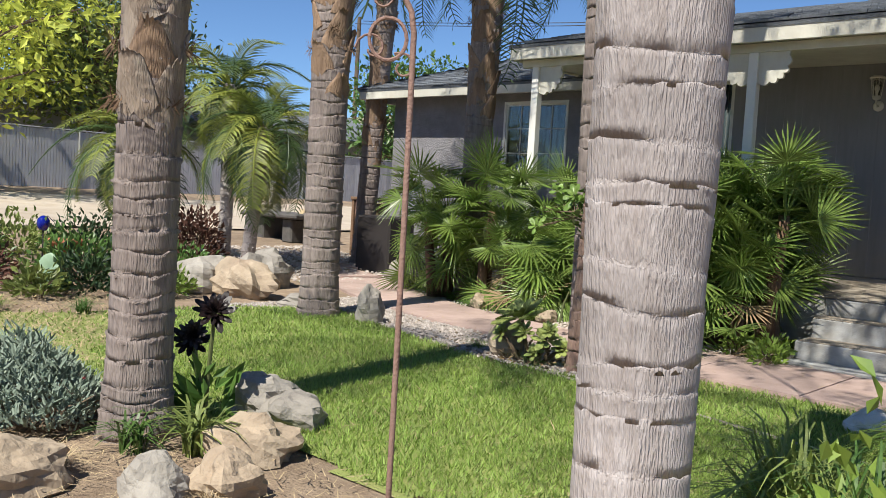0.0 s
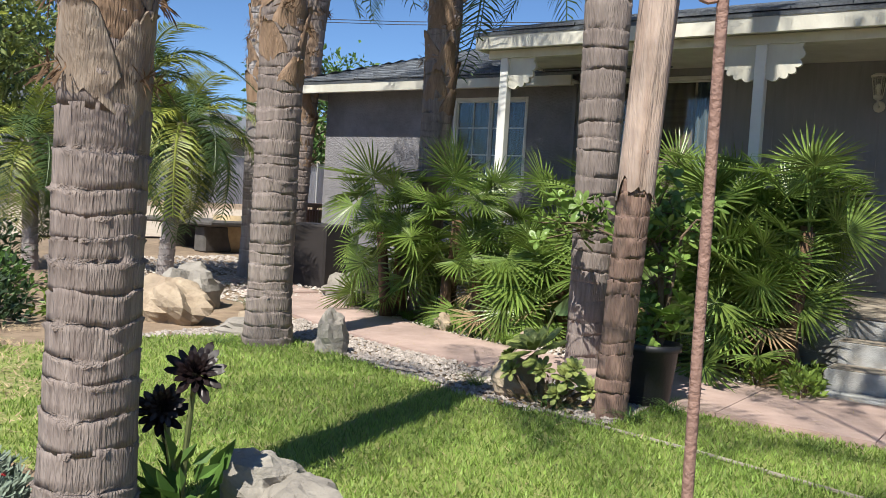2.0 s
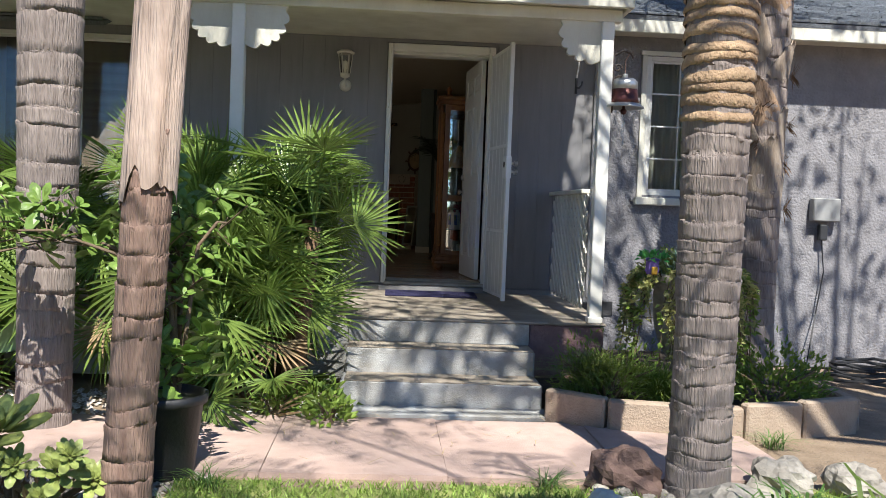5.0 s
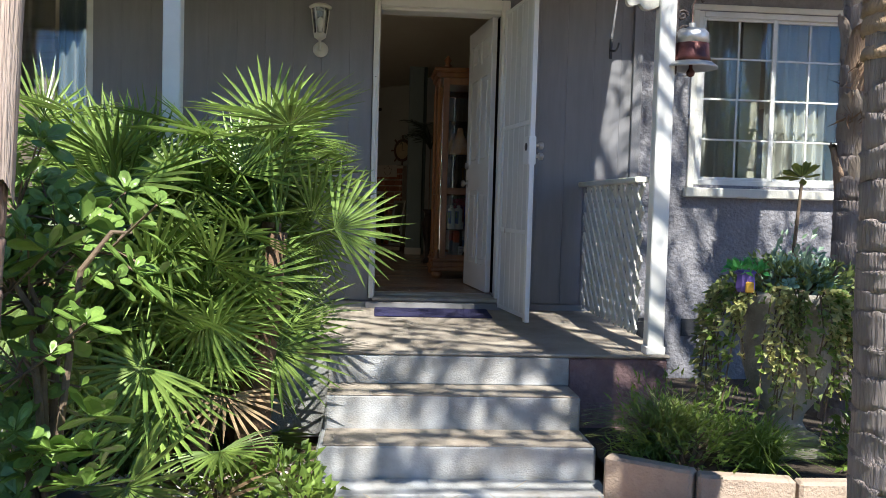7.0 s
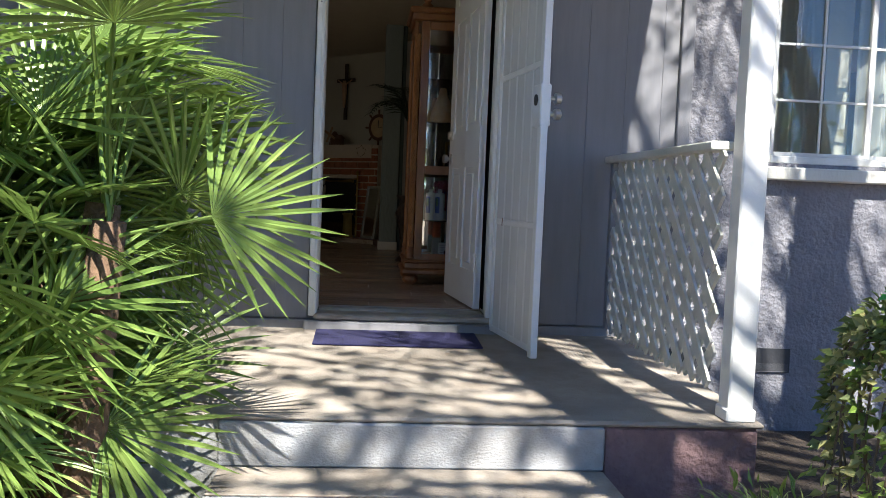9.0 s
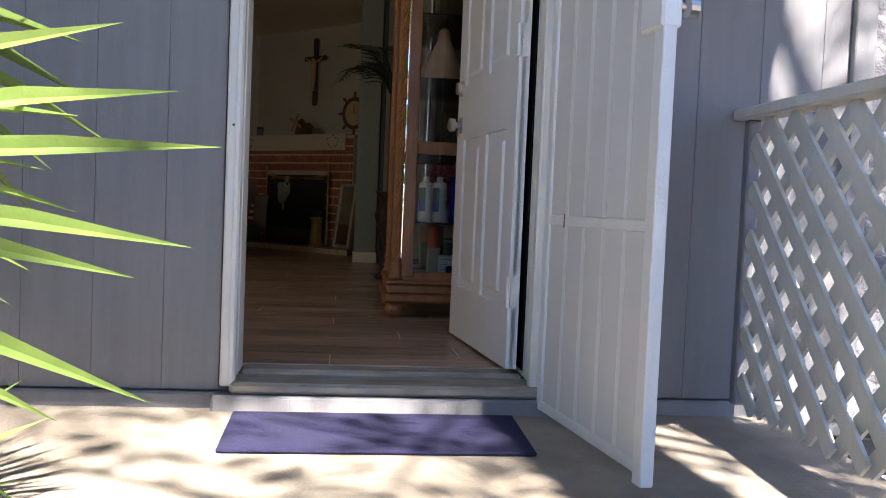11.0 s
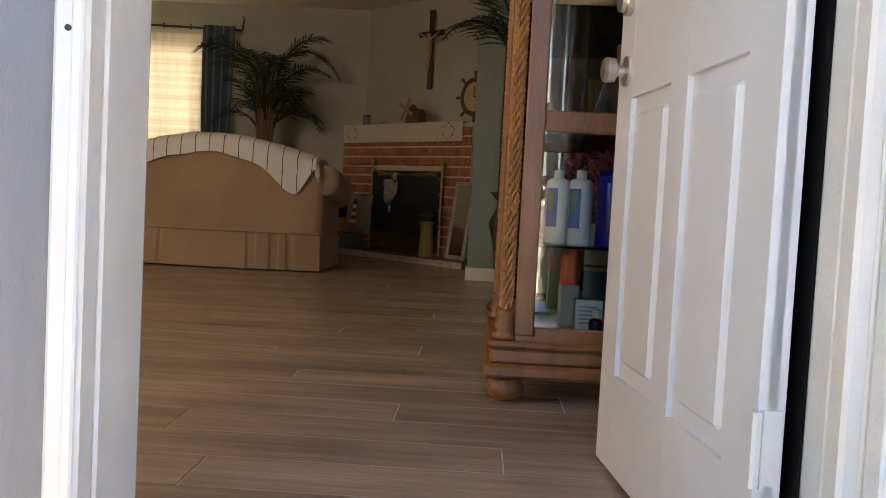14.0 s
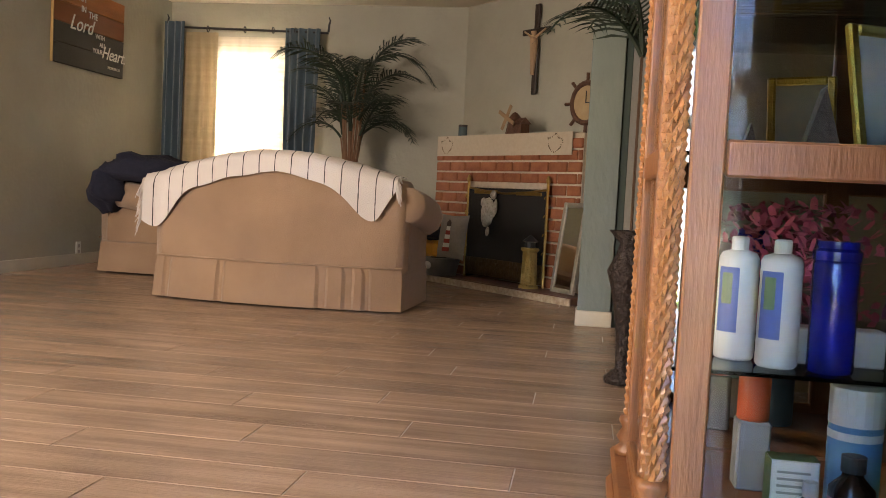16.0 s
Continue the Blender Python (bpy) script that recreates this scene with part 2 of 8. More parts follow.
def thing(name, at, label, category, group="", kind=""):
    ob = new(name)
    ob.empty_display_size = 0.1
    ob.matrix_basis = at if isinstance(at, Matrix) else pose(*at)
    return tagged(ob, label, category, group, kind)


def solid(name, g, material, label="", category="", group="", kind="structure", smooth=False):
    return tagged(new(name, mesh_of(name, g, material, smooth)), label, category, group, kind)


def ground_z(x, y):
    """The garden's height: level at the house, rising gently towards the road."""
    z = -0.06 * max(0.0, min(1.0, (-y - 5.5) / 2.0)) * max(0.0, min(1.0, (x + 6) / 3))
    z += 0.045 * max(0.0, -x - 6.5) if x > -30 else 0.045 * 23.5
    return z + 0.012 * noise.noise(Vector((x * 0.7, y * 0.7, 3.0)))


# ---- ground ----
def sheet(x0, x1, y0, y1, step, lift=0.0, inside=None):
    g = G()
    nx, ny = max(1, round((x1 - x0) / step)), max(1, round((y1 - y0) / step))
    for i in range(nx + 1):
        for j in range(ny + 1):
            x, y = x0 + (x1 - x0) * i / nx, y0 + (y1 - y0) * j / ny
            g.v.append((x, y, ground_z(x, y) + lift))
    for i in range(nx):
        for j in range(ny):
            if inside is None or inside(x0 + (x1 - x0) * (i + 0.5) / nx, y0 + (y1 - y0) * (j + 0.5) / ny):
                a = i * (ny + 1) + j
                g.f.append((a, a + ny + 1, a + ny + 2, a + 1))
    return g


def spread(v):
    return math.copysign(abs(v) ** 2.2, v)


gg = G()
K = 70
for i in range(-K, K + 1):
    for j in range(-K, K + 1):
        x, y = -3 + spread(i / K) * 900 + i * 0.12, -4 + spread(j / K) * 900 + j * 0.12
        gg.v.append((x, y, ground_z(x, y) - 0.02))
W = 2 * K + 1
gg.f = [(i * W + j, (i + 1) * W + j, (i + 1) * W + j + 1, i * W + j + 1) for i in range(2 * K) for j in range(2 * K)]
solid("ground", gg, DIRT, "bare tan garden dirt", "ground")


def on_lawn(x, y):
    wob = 0.18 * noise.noise(Vector((x * 0.8, y * 0.8, 0)))
    if y > -3.95 + wob * 0.4 and x > -0.9:
        return False
    if x < -0.9 and y > -4.62 + 0.62 * max(0, min(1, (-x - 1.5) / 3)) + wob:
        return False
    if x < -5.3 + wob + 0.35 * (y + 6):
        return False
    if y < -7.38 + wob + max(0, x + 0.2) * 0.1 and x < 0.5:
        return False
    if y < -8.2 + wob:
        return False
    return x < 2.6


solid("lawn", sheet(-6.2, 2.7, -9.0, -3.7, 0.1, -0.011, on_lawn), LAWN, "short green lawn turf", "lawn")


# ---- house shell ----
FLOOR = 0.71
CEIL = 3.19
PORCH = 0.545


def wall_y(name, x0, x1, y0, y1, z0, z1, holes, material, label):
    """A wall along x with openings (x0, x1, z0, z1) cut through it."""
    g = G()
    xs = x0
    for a, b, c, d in sorted(holes):
        if a > xs:
            g.box(xs, y0, z0, a, y1, z1)
        g.box(a, y0, z0, b, y1, c)
        if d < z1:
            g.box(a, y0, d, b, y1, z1)
        xs = b
    if xs < x1:
        g.box(xs, y0, z0, x1, y1, z1)
    return solid(name, g, material, label, "wall")


DOOR_X0, DOOR_X1, DOOR_TOP = 0.045, 0.935, 2.815
wall_y("wall_front", -3.7, 1.995, 0.02, 0.16, 0.0, 3.3, [(-3.6, -2.0, 1.35, 2.85), (DOOR_X0 - 0.01, DOOR_X1 + 0.01, FLOOR - 0.02, DOOR_TOP + 0.01)], SIDING, "dark grey painted porch wall")
wall_y("wall_front_left", -7.85, -3.7, 0.1, 0.26, 0.0, 2.95, [(-5.56, -4.43, 1.55, 2.68)], STUCCO, "dark grey stucco wall in dappled sun")
wall_y("wall_front_right", 1.995, 6.5, 0.0, 0.16, 0.0, 3.2, [(2.43, 3.64, 1.585, 2.885)], STUCCO, "grey rough stucco wall in dappled sun")
solid("wall_side_left", G().box(-7.85, 0.26, 0, -7.7, 8.6, 2.95), STUCCO, "dark grey stucco side wall", "wall")
solid("wall_side_right", G().box(6.35, 0.16, 0, 6.5, 8.6, 3.2), STUCCO, "grey stucco side wall", "wall")
# inside faces
wall_y("wall_room_front", -3.65, 2.1, 0.162, 0.19, 0.0, 3.2, [(-3.6, -2.0, 1.35, 2.85), (DOOR_X0 - 0.01, DOOR_X1 + 0.02, FLOOR - 0.02, DOOR_TOP + 0.01)], ROOMWALL, "sage green room wall")
solid("wall_room_left", G().box(-3.8, 0.3, 0, -3.65, 8.3, CEIL + 0.05), ROOMWALL, "sage green textured room wall", "wall")
wall_y("wall_room_back", -3.8, 3.0, 8.3, 8.45, 0.0, CEIL + 0.05, [(-3.27, -2.42, 1.35, 2.76)], ROOMWALL, "sage green room wall with a window")
solid("wall_room_right", G().box(2.85, 0.19, 0, 3.0, 8.3, CEIL + 0.05), ROOMWALL, "sage green room wall", "wall")
dg = G().box(0, -0.15, 0, 3.4, 0, 2.52)
dg.move(pose(-0.75, 8.33, FLOOR, 0, 0, -45.0) @ pose(0, 0.15, 0))
solid("wall_room_corner", dg, ROOMWALL, "sage green wall across the room's corner", "wall")
solid("ceiling", G().box(-3.9, 0.15, 3.18, 3.1, 8.5, 3.3), ROOMCEIL, "cream painted ceiling", "ceiling")
solid("floor", G().box(-3.7, 0.1, 0.3, 3.0, 8.4, FLOOR - 0.012), mat("floor_base", (0.2, 0.17, 0.14), (0.12, 0.1, 0.09), 10, 0.8), "dark underfloor", "floor")
solid("backing_floor", G().box(3.0, 0.2, 0.3, 6.3, 8.4, FLOOR), mat("floor_base", (0.2, 0.2, 0.2)), "plain floor of the next room", "floor")
solid("ceiling_next_room", G().box(3.1, 0.15, 3.1, 6.4, 8.5, 3.2), ROOMCEIL, "cream ceiling of the next room", "ceiling")
base = G()
base.box(-3.65, 0.3, FLOOR, -3.632, 8.3, FLOOR + 0.09, 0.004)
base.box(-3.63, 8.282, FLOOR, -0.7, 8.3, FLOOR + 0.09, 0.004)
solid("baseboard", base, mat("baseboard_paint", (0.62, 0.58, 0.48), (0.55, 0.5, 0.4), 6, 0.5), "cream painted baseboard", "baseboard")

# porch, steps and path
solid("porch", G().box(-3.9, -1.6, 0.05, 1.165, 0.02, PORCH - 0.02, 0.006).box(1.165, -1.56, 0.05, 1.72, 0.02, PORCH - 0.02, 0.006), CONCRETE, "grey concrete porch slab", "porch")
pf = G().box(-3.9, -1.62, PORCH - 0.02, 1.76, 0.018, PORCH, 0.008)
# the porch falls a little towards the steps
pf.v = [(x, y, z + (0.066 * (y + 1.62) / 1.64 if z > PORCH - 0.01 else 0.0)) for x, y, z in pf.v]
solid("porch_floor", pf, PORCHTOP, "worn tan and grey painted porch floor", "porch")
solid("porch_skirt", G().box(1.167, -1.605, 0, 1.745, -1.56, PORCH - 0.022, 0.01).box(1.7, -1.56, 0, 1.745, 0.0, PORCH - 0.022, 0.01), PINKSTUCCO, "dusty pink stucco porch side", "porch")
stairs = thing("entry_steps", (0.48, -1.6, 0), "weathered pale grey concrete steps up to the porch", "steps")
STEPC = mat("step_concrete", (0.47, 0.48, 0.495), (0.37, 0.345, 0.31), 3, 0.8, 0.35, 90, stain=0.4, sscale=6, stretch=(1, 1, 1.6))
part("step", G().box(-0.68, -0.32, 0, 0.69, 0.0, 0.363, 0.012), STEPC, stairs)
part("step", G().box(-0.70, -0.65, 0, 0.70, -0.322, 0.182, 0.012), STEPC, stairs)
for z_, y0_, y1_ in ((0.363, -0.318, -0.034), (0.182, -0.645, -0.326)):
    part("worn_tread", G().box(-0.672, y0_, z_ - 0.004, 0.682, y1_, z_ + 0.004, 0.003), mat("worn_tread", (0.43, 0.375, 0.31), (0.31, 0.25, 0.19), 5, 0.85, 0.4, 70, stain=0.4, sscale=7), stairs, "worn tan tread")
part("riser", G().box(-0.68, -0.03, 0.365, 0.685, 0.0, PORCH - 0.022, 0.006), STEPC, stairs)
part("pad", G().box(-0.72, -0.9, -0.05, 0.72, -0.652, 0.02, 0.008), STEPC, stairs)


# posts and scalloped brackets
def bracket_shape(w, h, side):
    """A quarter-round board with a scalloped edge, from the outer top corner down to the post."""
    pts = [(0, 0), (-w, 0)]
    for k in range(0, 31):
        t = k / 30
        a = t * math.pi / 2
        lobe = 1 + 0.10 * abs(math.sin(5 * math.pi * t)) - 0.05
        pts.append((-w * math.cos(a) ** 0.8 * lobe, -0.035 - (h - 0.035) * math.sin(a) ** 0.8 * lobe))
    pts.append((0, -h))
    g = G()
    n = len(pts)
    vs = [(side * x, -0.02, y) for x, y in pts] + [(side * x, 0.02, y) for x, y in pts]
    fs = [tuple(range(n)), tuple(reversed(range(n, 2 * n)))] + [(i, i + n, (i + 1) % n + n, (i + 1) % n) for i in range(n)]
    if side > 0:
        fs = [tuple(reversed(f)) for f in fs]
    return g.add(vs, fs)


for px, sides in ((-3.75, (1,)), (-1.09, (-1, 1)), (1.675, (-1,))):
    p = thing("porch_post", (px, -1.55, PORCH), "white painted square wooden porch post with scalloped brackets", "post", "porch posts")
    part("shaft", G().box(-0.048, -0.048, 0, 0.048, 0.048, 2.295, 0.006), WHITE, p)
    part("base_block", G().box(-0.056, -0.056, 0, 0.056, 0.056, 0.05, 0.006), WHITE, p)
    for s in sides:
        b = part("bracket", bracket_shape(0.31, 0.31, 1 if s < 0 else -1), CREAM, p)
        b.location = (0.048 * s, 0, 2.295)
solid("porch_beam", G().box(-3.95, -1.6, 2.84, 1.78, -1.5, 2.93, 0.006), CREAM, "cream painted porch beam", "beam")
solid("porch_fascia", G().box(-4.02, -1.76, 2.91, 1.83, -1.72, 3.085, 0.006).box(1.79, -1.72, 2.91, 1.83, -0.35, 3.085, 0.006).box(-4.02, -1.72, 2.91, -3.98, 0.05, 3.085, 0.006), CREAM, "weathered cream fascia board of the porch roof", "fascia")
solid("porch_ceiling", G().box(-3.98, -1.72, 2.935, 1.79, 0.02, 2.96), CREAM, "cream painted porch ceiling", "ceiling")
solid("fascia_left", G().box(-8.25, -0.34, 2.74, -3.62, -0.3, 2.9, 0.006).box(-8.25, -0.3, 2.74, -8.21, 8.9, 2.9, 0.006), CREAM, "weathered cream fascia board", "fascia")
solid("soffit_left", G().box(-8.21, -0.3, 2.8, -3.64, 0.1, 2.82), CREAM, "cream painted soffit", "soffit")
solid("fascia_right", G().box(1.84, -0.4, 3.02, 6.9, -0.36, 3.17, 0.006), CREAM, "weathered cream fascia board", "fascia")
solid("soffit_right", G().box(1.84, -0.36, 3.06, 6.9, 0.0, 3.08), CREAM, "cream painted soffit", "soffit")


# roofs with single shingles
def roof_plane(name, corner, along, up, width_at, rows, label):
    """A roof slope: corner, unit vector along the eave, unit vector up the slope; width_at(k) gives where row k starts and ends."""
    roof = thing(name, (0, 0, 0), label, "roof", kind="structure")
    c, a, u = Vector(corner), Vector(along).normalized(), Vector(up).normalized()
    nrm = a.cross(u)
    deck, g = G(), G()
    s0, e0 = width_at(0)
    s1, e1 = width_at(rows)
    q = [c + a * s0, c + a * e0, c + a * e1 + u * rows * 0.145, c + a * s1 + u * rows * 0.145]
    deck.add([p - nrm * 0.012 for p in q] + [p - nrm * 0.05 for p in q], [(0, 1, 2, 3), (7, 6, 5, 4), (0, 4, 5, 1), (1, 5, 6, 2), (2, 6, 7, 3), (3, 7, 4, 0)])
    rng = random.Random(name)
    for k in range(rows):
        s, e = width_at(k)
        x = s - rng.random() * 0.2
        while x < e:
            w = rng.uniform(0.2, 0.34)
            x0, x1 = max(s, x), min(e, x + w)
            x += w
            if x1 - x0 < 0.03:
                continue
            t, o = rng.uniform(0.008, 0.02), u * (k * 0.145 - rng.uniform(0, 0.012))
            p = [c + a * (x0 + 0.004) + o, c + a * (x1 - 0.004) + o, c + a * (x1 - 0.004) + o + u * 0.18, c + a * (x0 + 0.004) + o + u * 0.18]
            top = [p[0] + nrm * (t + 0.006), p[1] + nrm * (t + 0.006), p[2] + nrm * 0.0, p[3] + nrm * 0.0]
            g.add(p[:2] + top, [(2, 3, 4, 5), (0, 1, 3, 2)])
    part("deck", deck, SHINGLE, roof)
    sh = part("shingles", g, SHINGLE, roof)
    sh["kind"] = "stuff"
    return roof


sl = Vector((0, 1, 0.36)).normalized()
roof_plane("roof_left", (-8.27, -0.36, 2.905), (1, 0, 0), sl, lambda k: (k * 0.145 * 0.94, 4.6 + 1.2), 33, "grey weathered shingle roof")
roof_plane("roof_left_hip", (-8.27, 8.9, 2.905), (0, -1, 0), Vector((1, 0, 0.36)), lambda k: (k * 0.145 * 0.94, 9.26 - k * 0.145 * 0.94), 32, "grey weathered hip shingle roof")
roof_plane("roof_porch", (-4.04, -1.78, 3.095), (1, 0, 0), Vector((0, 1, 0.25)), lambda k: (0, 5.89), 34, "sunlit grey shingle porch roof")
roof_plane("roof_right", (1.84, -0.42, 3.18), (1, 0, 0), sl, lambda k: (0, 5.1), 34, "grey weathered shingle roof")
solid("roof_back", G().add([(-8.3, 8.9, 3.4), (6.9, 8.9, 3.4), (6.9, 4.2, 4.75), (-3.6, 4.2, 4.5), (-8.3, 4.2, 2.95)], [(0, 1, 2, 3, 4)]), SHINGLE, "grey shingle roof", "roof")
solid("roof_gable", G().add([(6.88, -0.4, 3.1), (6.88, 8.9, 3.4), (6.88, 4.2, 4.72)], [(0, 1, 2)]).add([(1.85, -0.4, 3.1), (1.85, 4.2, 3.1), (1.85, 4.2, 4.72)], [(0, 1, 2)]), STUCCO, "grey stucco gable end", "wall")

# siding boards of the porch wall
rng = random.Random(4)


def siding(x0, x1, z0, z1):
    x = x0
    while x < x1 - 0.01:
        w = min(0.203, x1 - x)
        part("board", G().box(x + 0.0005, 0.0, z0, x + w - 0.0005, 0.022, z1, 0.0012), SIDING, bpy.data.objects["wall_front"])
        x += 0.203


siding(-2.0, -0.006, 0.66, 2.935)
siding(1.03, 1.99, 0.66, 2.935)
siding(-3.7, -3.6, 0.66, 2.935)
siding(-3.6, -2.0, 0.66, 1.34)
siding(-3.6, -2.0, 2.86, 2.935)
siding(0.0, 1.03, 2.9, 2.935)
solid("skirt_board", G().box(-3.7, -0.022, PORCH, -0.002, 0.018, 0.655, 0.006).box(1.02, -0.022, PORCH + 0.002, 1.99, 0.018, 0.655, 0.006), SIDING, "grey painted skirting board of the porch wall", "trim")
solid("wall_edge_trim", G().box(1.93, -0.03, 0.6, 2.0, -0.002, 2.93, 0.004).box(-3.74, -0.03, 0.6, -3.7, 0.1, 2.93, 0.004), SIDING, "dark grey corner board", "trim")
solid("crawl_vent", G().box(1.78, -0.012, 0.40, 2.12, 0.0, 0.54, 0.003), BLACKP, "dark mesh crawl space vent", "vent")


# ---- palms ----
def trunk_mesh(h, r0, r1, seed, lean=(0, 0), flare=0.25, step=0.12, lip=0.012, n=44):
    """A ringed palm trunk; each ring ends in a torn lip."""
    rng = random.Random(seed)
    rows, z = [], -0.15
    ring = 0
    while z < h:
        d = step * rng.uniform(0.55, 1.5)
        for k in (0.0, 0.25, 0.5, 0.75, 0.93, 1.0):
            rows.append((z + d * k, k, ring))
        z += d
        ring += 1
    g = G()
    for zz, k, ri in rows:
        t = max(0, zz / h)
        r = r0 + (r1 - r0) * t + r0 * flare * math.exp(-max(0, zz) / 0.22)
        cx, cy = lean[0] * t * t * 0.4 + lean[0] * t * 0.6, lean[1] * t
        for j in range(n):
            a = 2 * math.pi * j / n
            ca, sa = math.cos(a), math.sin(a)
            jag = noise.noise(Vector((ca * 4.5 + ri * 9.1, sa * 4.5, seed * 1.7)))
            fine = noise.noise(Vector((ca * 16, sa * 16, ri * 3.3 + seed)))
            tilt = 0.035 * noise.noise(Vector((ca * 0.8 + ri * 2.7, sa * 0.8, seed * 5.0)))
            tear = max(0.0, jag + 0.15) * (1 if k >= 0.9 else k * k * 0.35)
            rr = r + lip * (1.5 * tear + 0.35 * fine * (0.4 + k)) + 0.006 * noise.noise(Vector((ca * 2, sa * 2, zz * 3 + seed)))
            if k == 1.0:
                rr -= lip * 0.9
            g.v.append((cx + rr * ca, cy + rr * sa, zz + tilt * (1 if zz > 0 else 0) - (0.012 * fine if k >= 0.9 else 0)))
    m = len(rows)
    g.f = [(i * n + j, i * n + (j + 1) % n, (i + 1) * n + (j + 1) % n, (i + 1) * n + j) for i in range(m - 1) for j in range(n)]
    g.f.append(tuple(range((m - 1) * n, m * n)))
    return g


def boot_mesh(seed, size=0.34):
    """A torn leaf base that wraps round the trunk, for a trunk of 0.165 m radius."""
    rng = random.Random(seed)
    g = G()
    n, m = 9, 8
    half = radians(rng.uniform(48, 66))
    tall = size * rng.uniform(0.75, 1.25)
    skew = rng.uniform(-0.35, 0.35)
    for i in range(m):
        t = i / (m - 1)
        w = half * (1 - 0.72 * t ** 1.2)
        for j in range(n):
            q = j / (n - 1) * 2 - 1
            a = w * q + skew * t
            out = 0.006 + 0.03 * t * t * (1 - 0.5 * q * q) + 0.006 * rng.uniform(-1, 1)
            torn = 0.03 * rng.uniform(-1, 1) if i in (0, m - 1) else 0.0
            rr = 0.165 + out
            g.v.append((-rr * math.sin(a), rr * math.cos(a) - 0.165, tall * t + torn + 0.05 * q * q * (1 - t)))
    k = n * m
    g.v += [(x, y - 0.012, z) for x, y, z in g.v]
    for i in range(m - 1):
        for j in range(n - 1):
            a = i * n + j
            g.f.append((a + 1, a, a + n, a + n + 1))
            g.f.append((k + a, k + a + 1, k + a + n + 1, k + a + n))
    top = (m - 1) * n
    g.f += [(top + j, top + j + 1, k + top + j + 1, k + top + j) for j in range(n - 1)]
    for i in range(m - 1):
        g.f.append((i * n, i * n + k, (i + 1) * n + k, (i + 1) * n))
        g.f.append(((i + 1) * n + n - 1, (i + 1) * n + n - 1 + k, i * n + n - 1 + k, i * n + n - 1))
    return g


def fibre_mesh(seed):
    """A tuft of torn fibres."""
    rng = random.Random(seed)
    g = G()
    for _ in range(26):
        a = rng.uniform(-1.2, 1.2)
        l = rng.uniform(0.04, 0.13)
        p = Vector((rng.uniform(-0.07, 0.07), 0.01, rng.uniform(-0.02, 0.03)))
        d = Vector((math.sin(a), rng.uniform(0.1, 0.9), math.cos(a) * rng.choice((-1, 1)))).normalized() * l
        w = Vector((0.003, 0, 0.003))
        g.add([p - w, p + w, p + d * 0.6 + w + Vector((0, 0.006, 0)), p + d], [(0, 1, 2, 3)])
    return g


BOOTS = [mesh_of("boot", boot_mesh(s), BOOT, True) for s in range(5)]
BOOTPALE = mat("pale_palm_boot", (0.47, 0.39, 0.32), (0.29, 0.215, 0.16), 7, 0.85, 0.7, 60, stretch=(2.5, 2.5, 0.3), vary=0.25, stain=0.4, sscale=5)
BOOTSP = [mesh_of("boot", boot_mesh(s + 9), BOOTPALE, True) for s in range(5)]
FIBRES = [mesh_of("fibre", fibre_mesh(s), FIBRE) for s in range(4)]


def frond_mesh(length, seed, leaflets=34, droop=0.9, leaf=0.42, wide=0.022):
    """A feather palm frond along +x from its foot, arching down."""
    rng = random.Random(seed)
    g = G()
    pts = []
    for i in range(13):
        t = i / 12
        pts.append(Vector((length * t * (1 - 0.28 * droop * t * t), 0, length * (0.42 * t - droop * 0.85 * t * t))))
    g.tube(pts, [0.018 * (1 - 0.85 * i / 12) + 0.002 for i in range(13)], 5)
    for k in range(leaflets):
        t = 0.14 + 0.86 * k / leaflets
        i = min(11, int(t * 12))
        p = pts[i].lerp(pts[i + 1], t * 12 - i)
        d = (pts[i + 1] - pts[i]).normalized()
        for side in (-1, 1):
            l = leaf * (0.5 + 0.9 * math.sin(math.pi * min(1, 0.15 + t * 0.85)) ** 0.7) * rng.uniform(0.8, 1.1) * 0.75
            out = (Vector((0, side, 0)) + d * 0.65 + Vector((0, 0, rng.uniform(-0.15, 0.35)))).normalized()
            mid = p + out * l * 0.5 + Vector((0, 0, -0.02 * l))
            end = p + out * l * 0.95 + Vector((0, 0, -0.28 * l))
            w = d * wide * 0.5
            g.add([p - w * 0.5, p + w * 0.5, mid + w, end, mid - w], [(0, 1, 2, 4), (4, 2, 3)] if side > 0 else [(4, 2, 1, 0), (3, 2, 4)])
    return g


FRONDS = [mesh_of("frond", frond_mesh(2.3, s, 34, 0.75 + 0.15 * s), FROND) for s in range(4)]


SHEATH = mat("pale_bark_sheath", (0.57, 0.45, 0.39), (0.39, 0.275, 0.22), 3, 0.8, 0.7, 24, stretch=(4, 4, 0.3), stain=0.45, sscale=4)
BAND = mat("scar_band", (0.46, 0.32, 0.20), (0.28, 0.18, 0.11), 10, 0.85, 0.8, 70, stretch=(1, 1, 0.6), vary=0.35, stain=0.35, sscale=6)


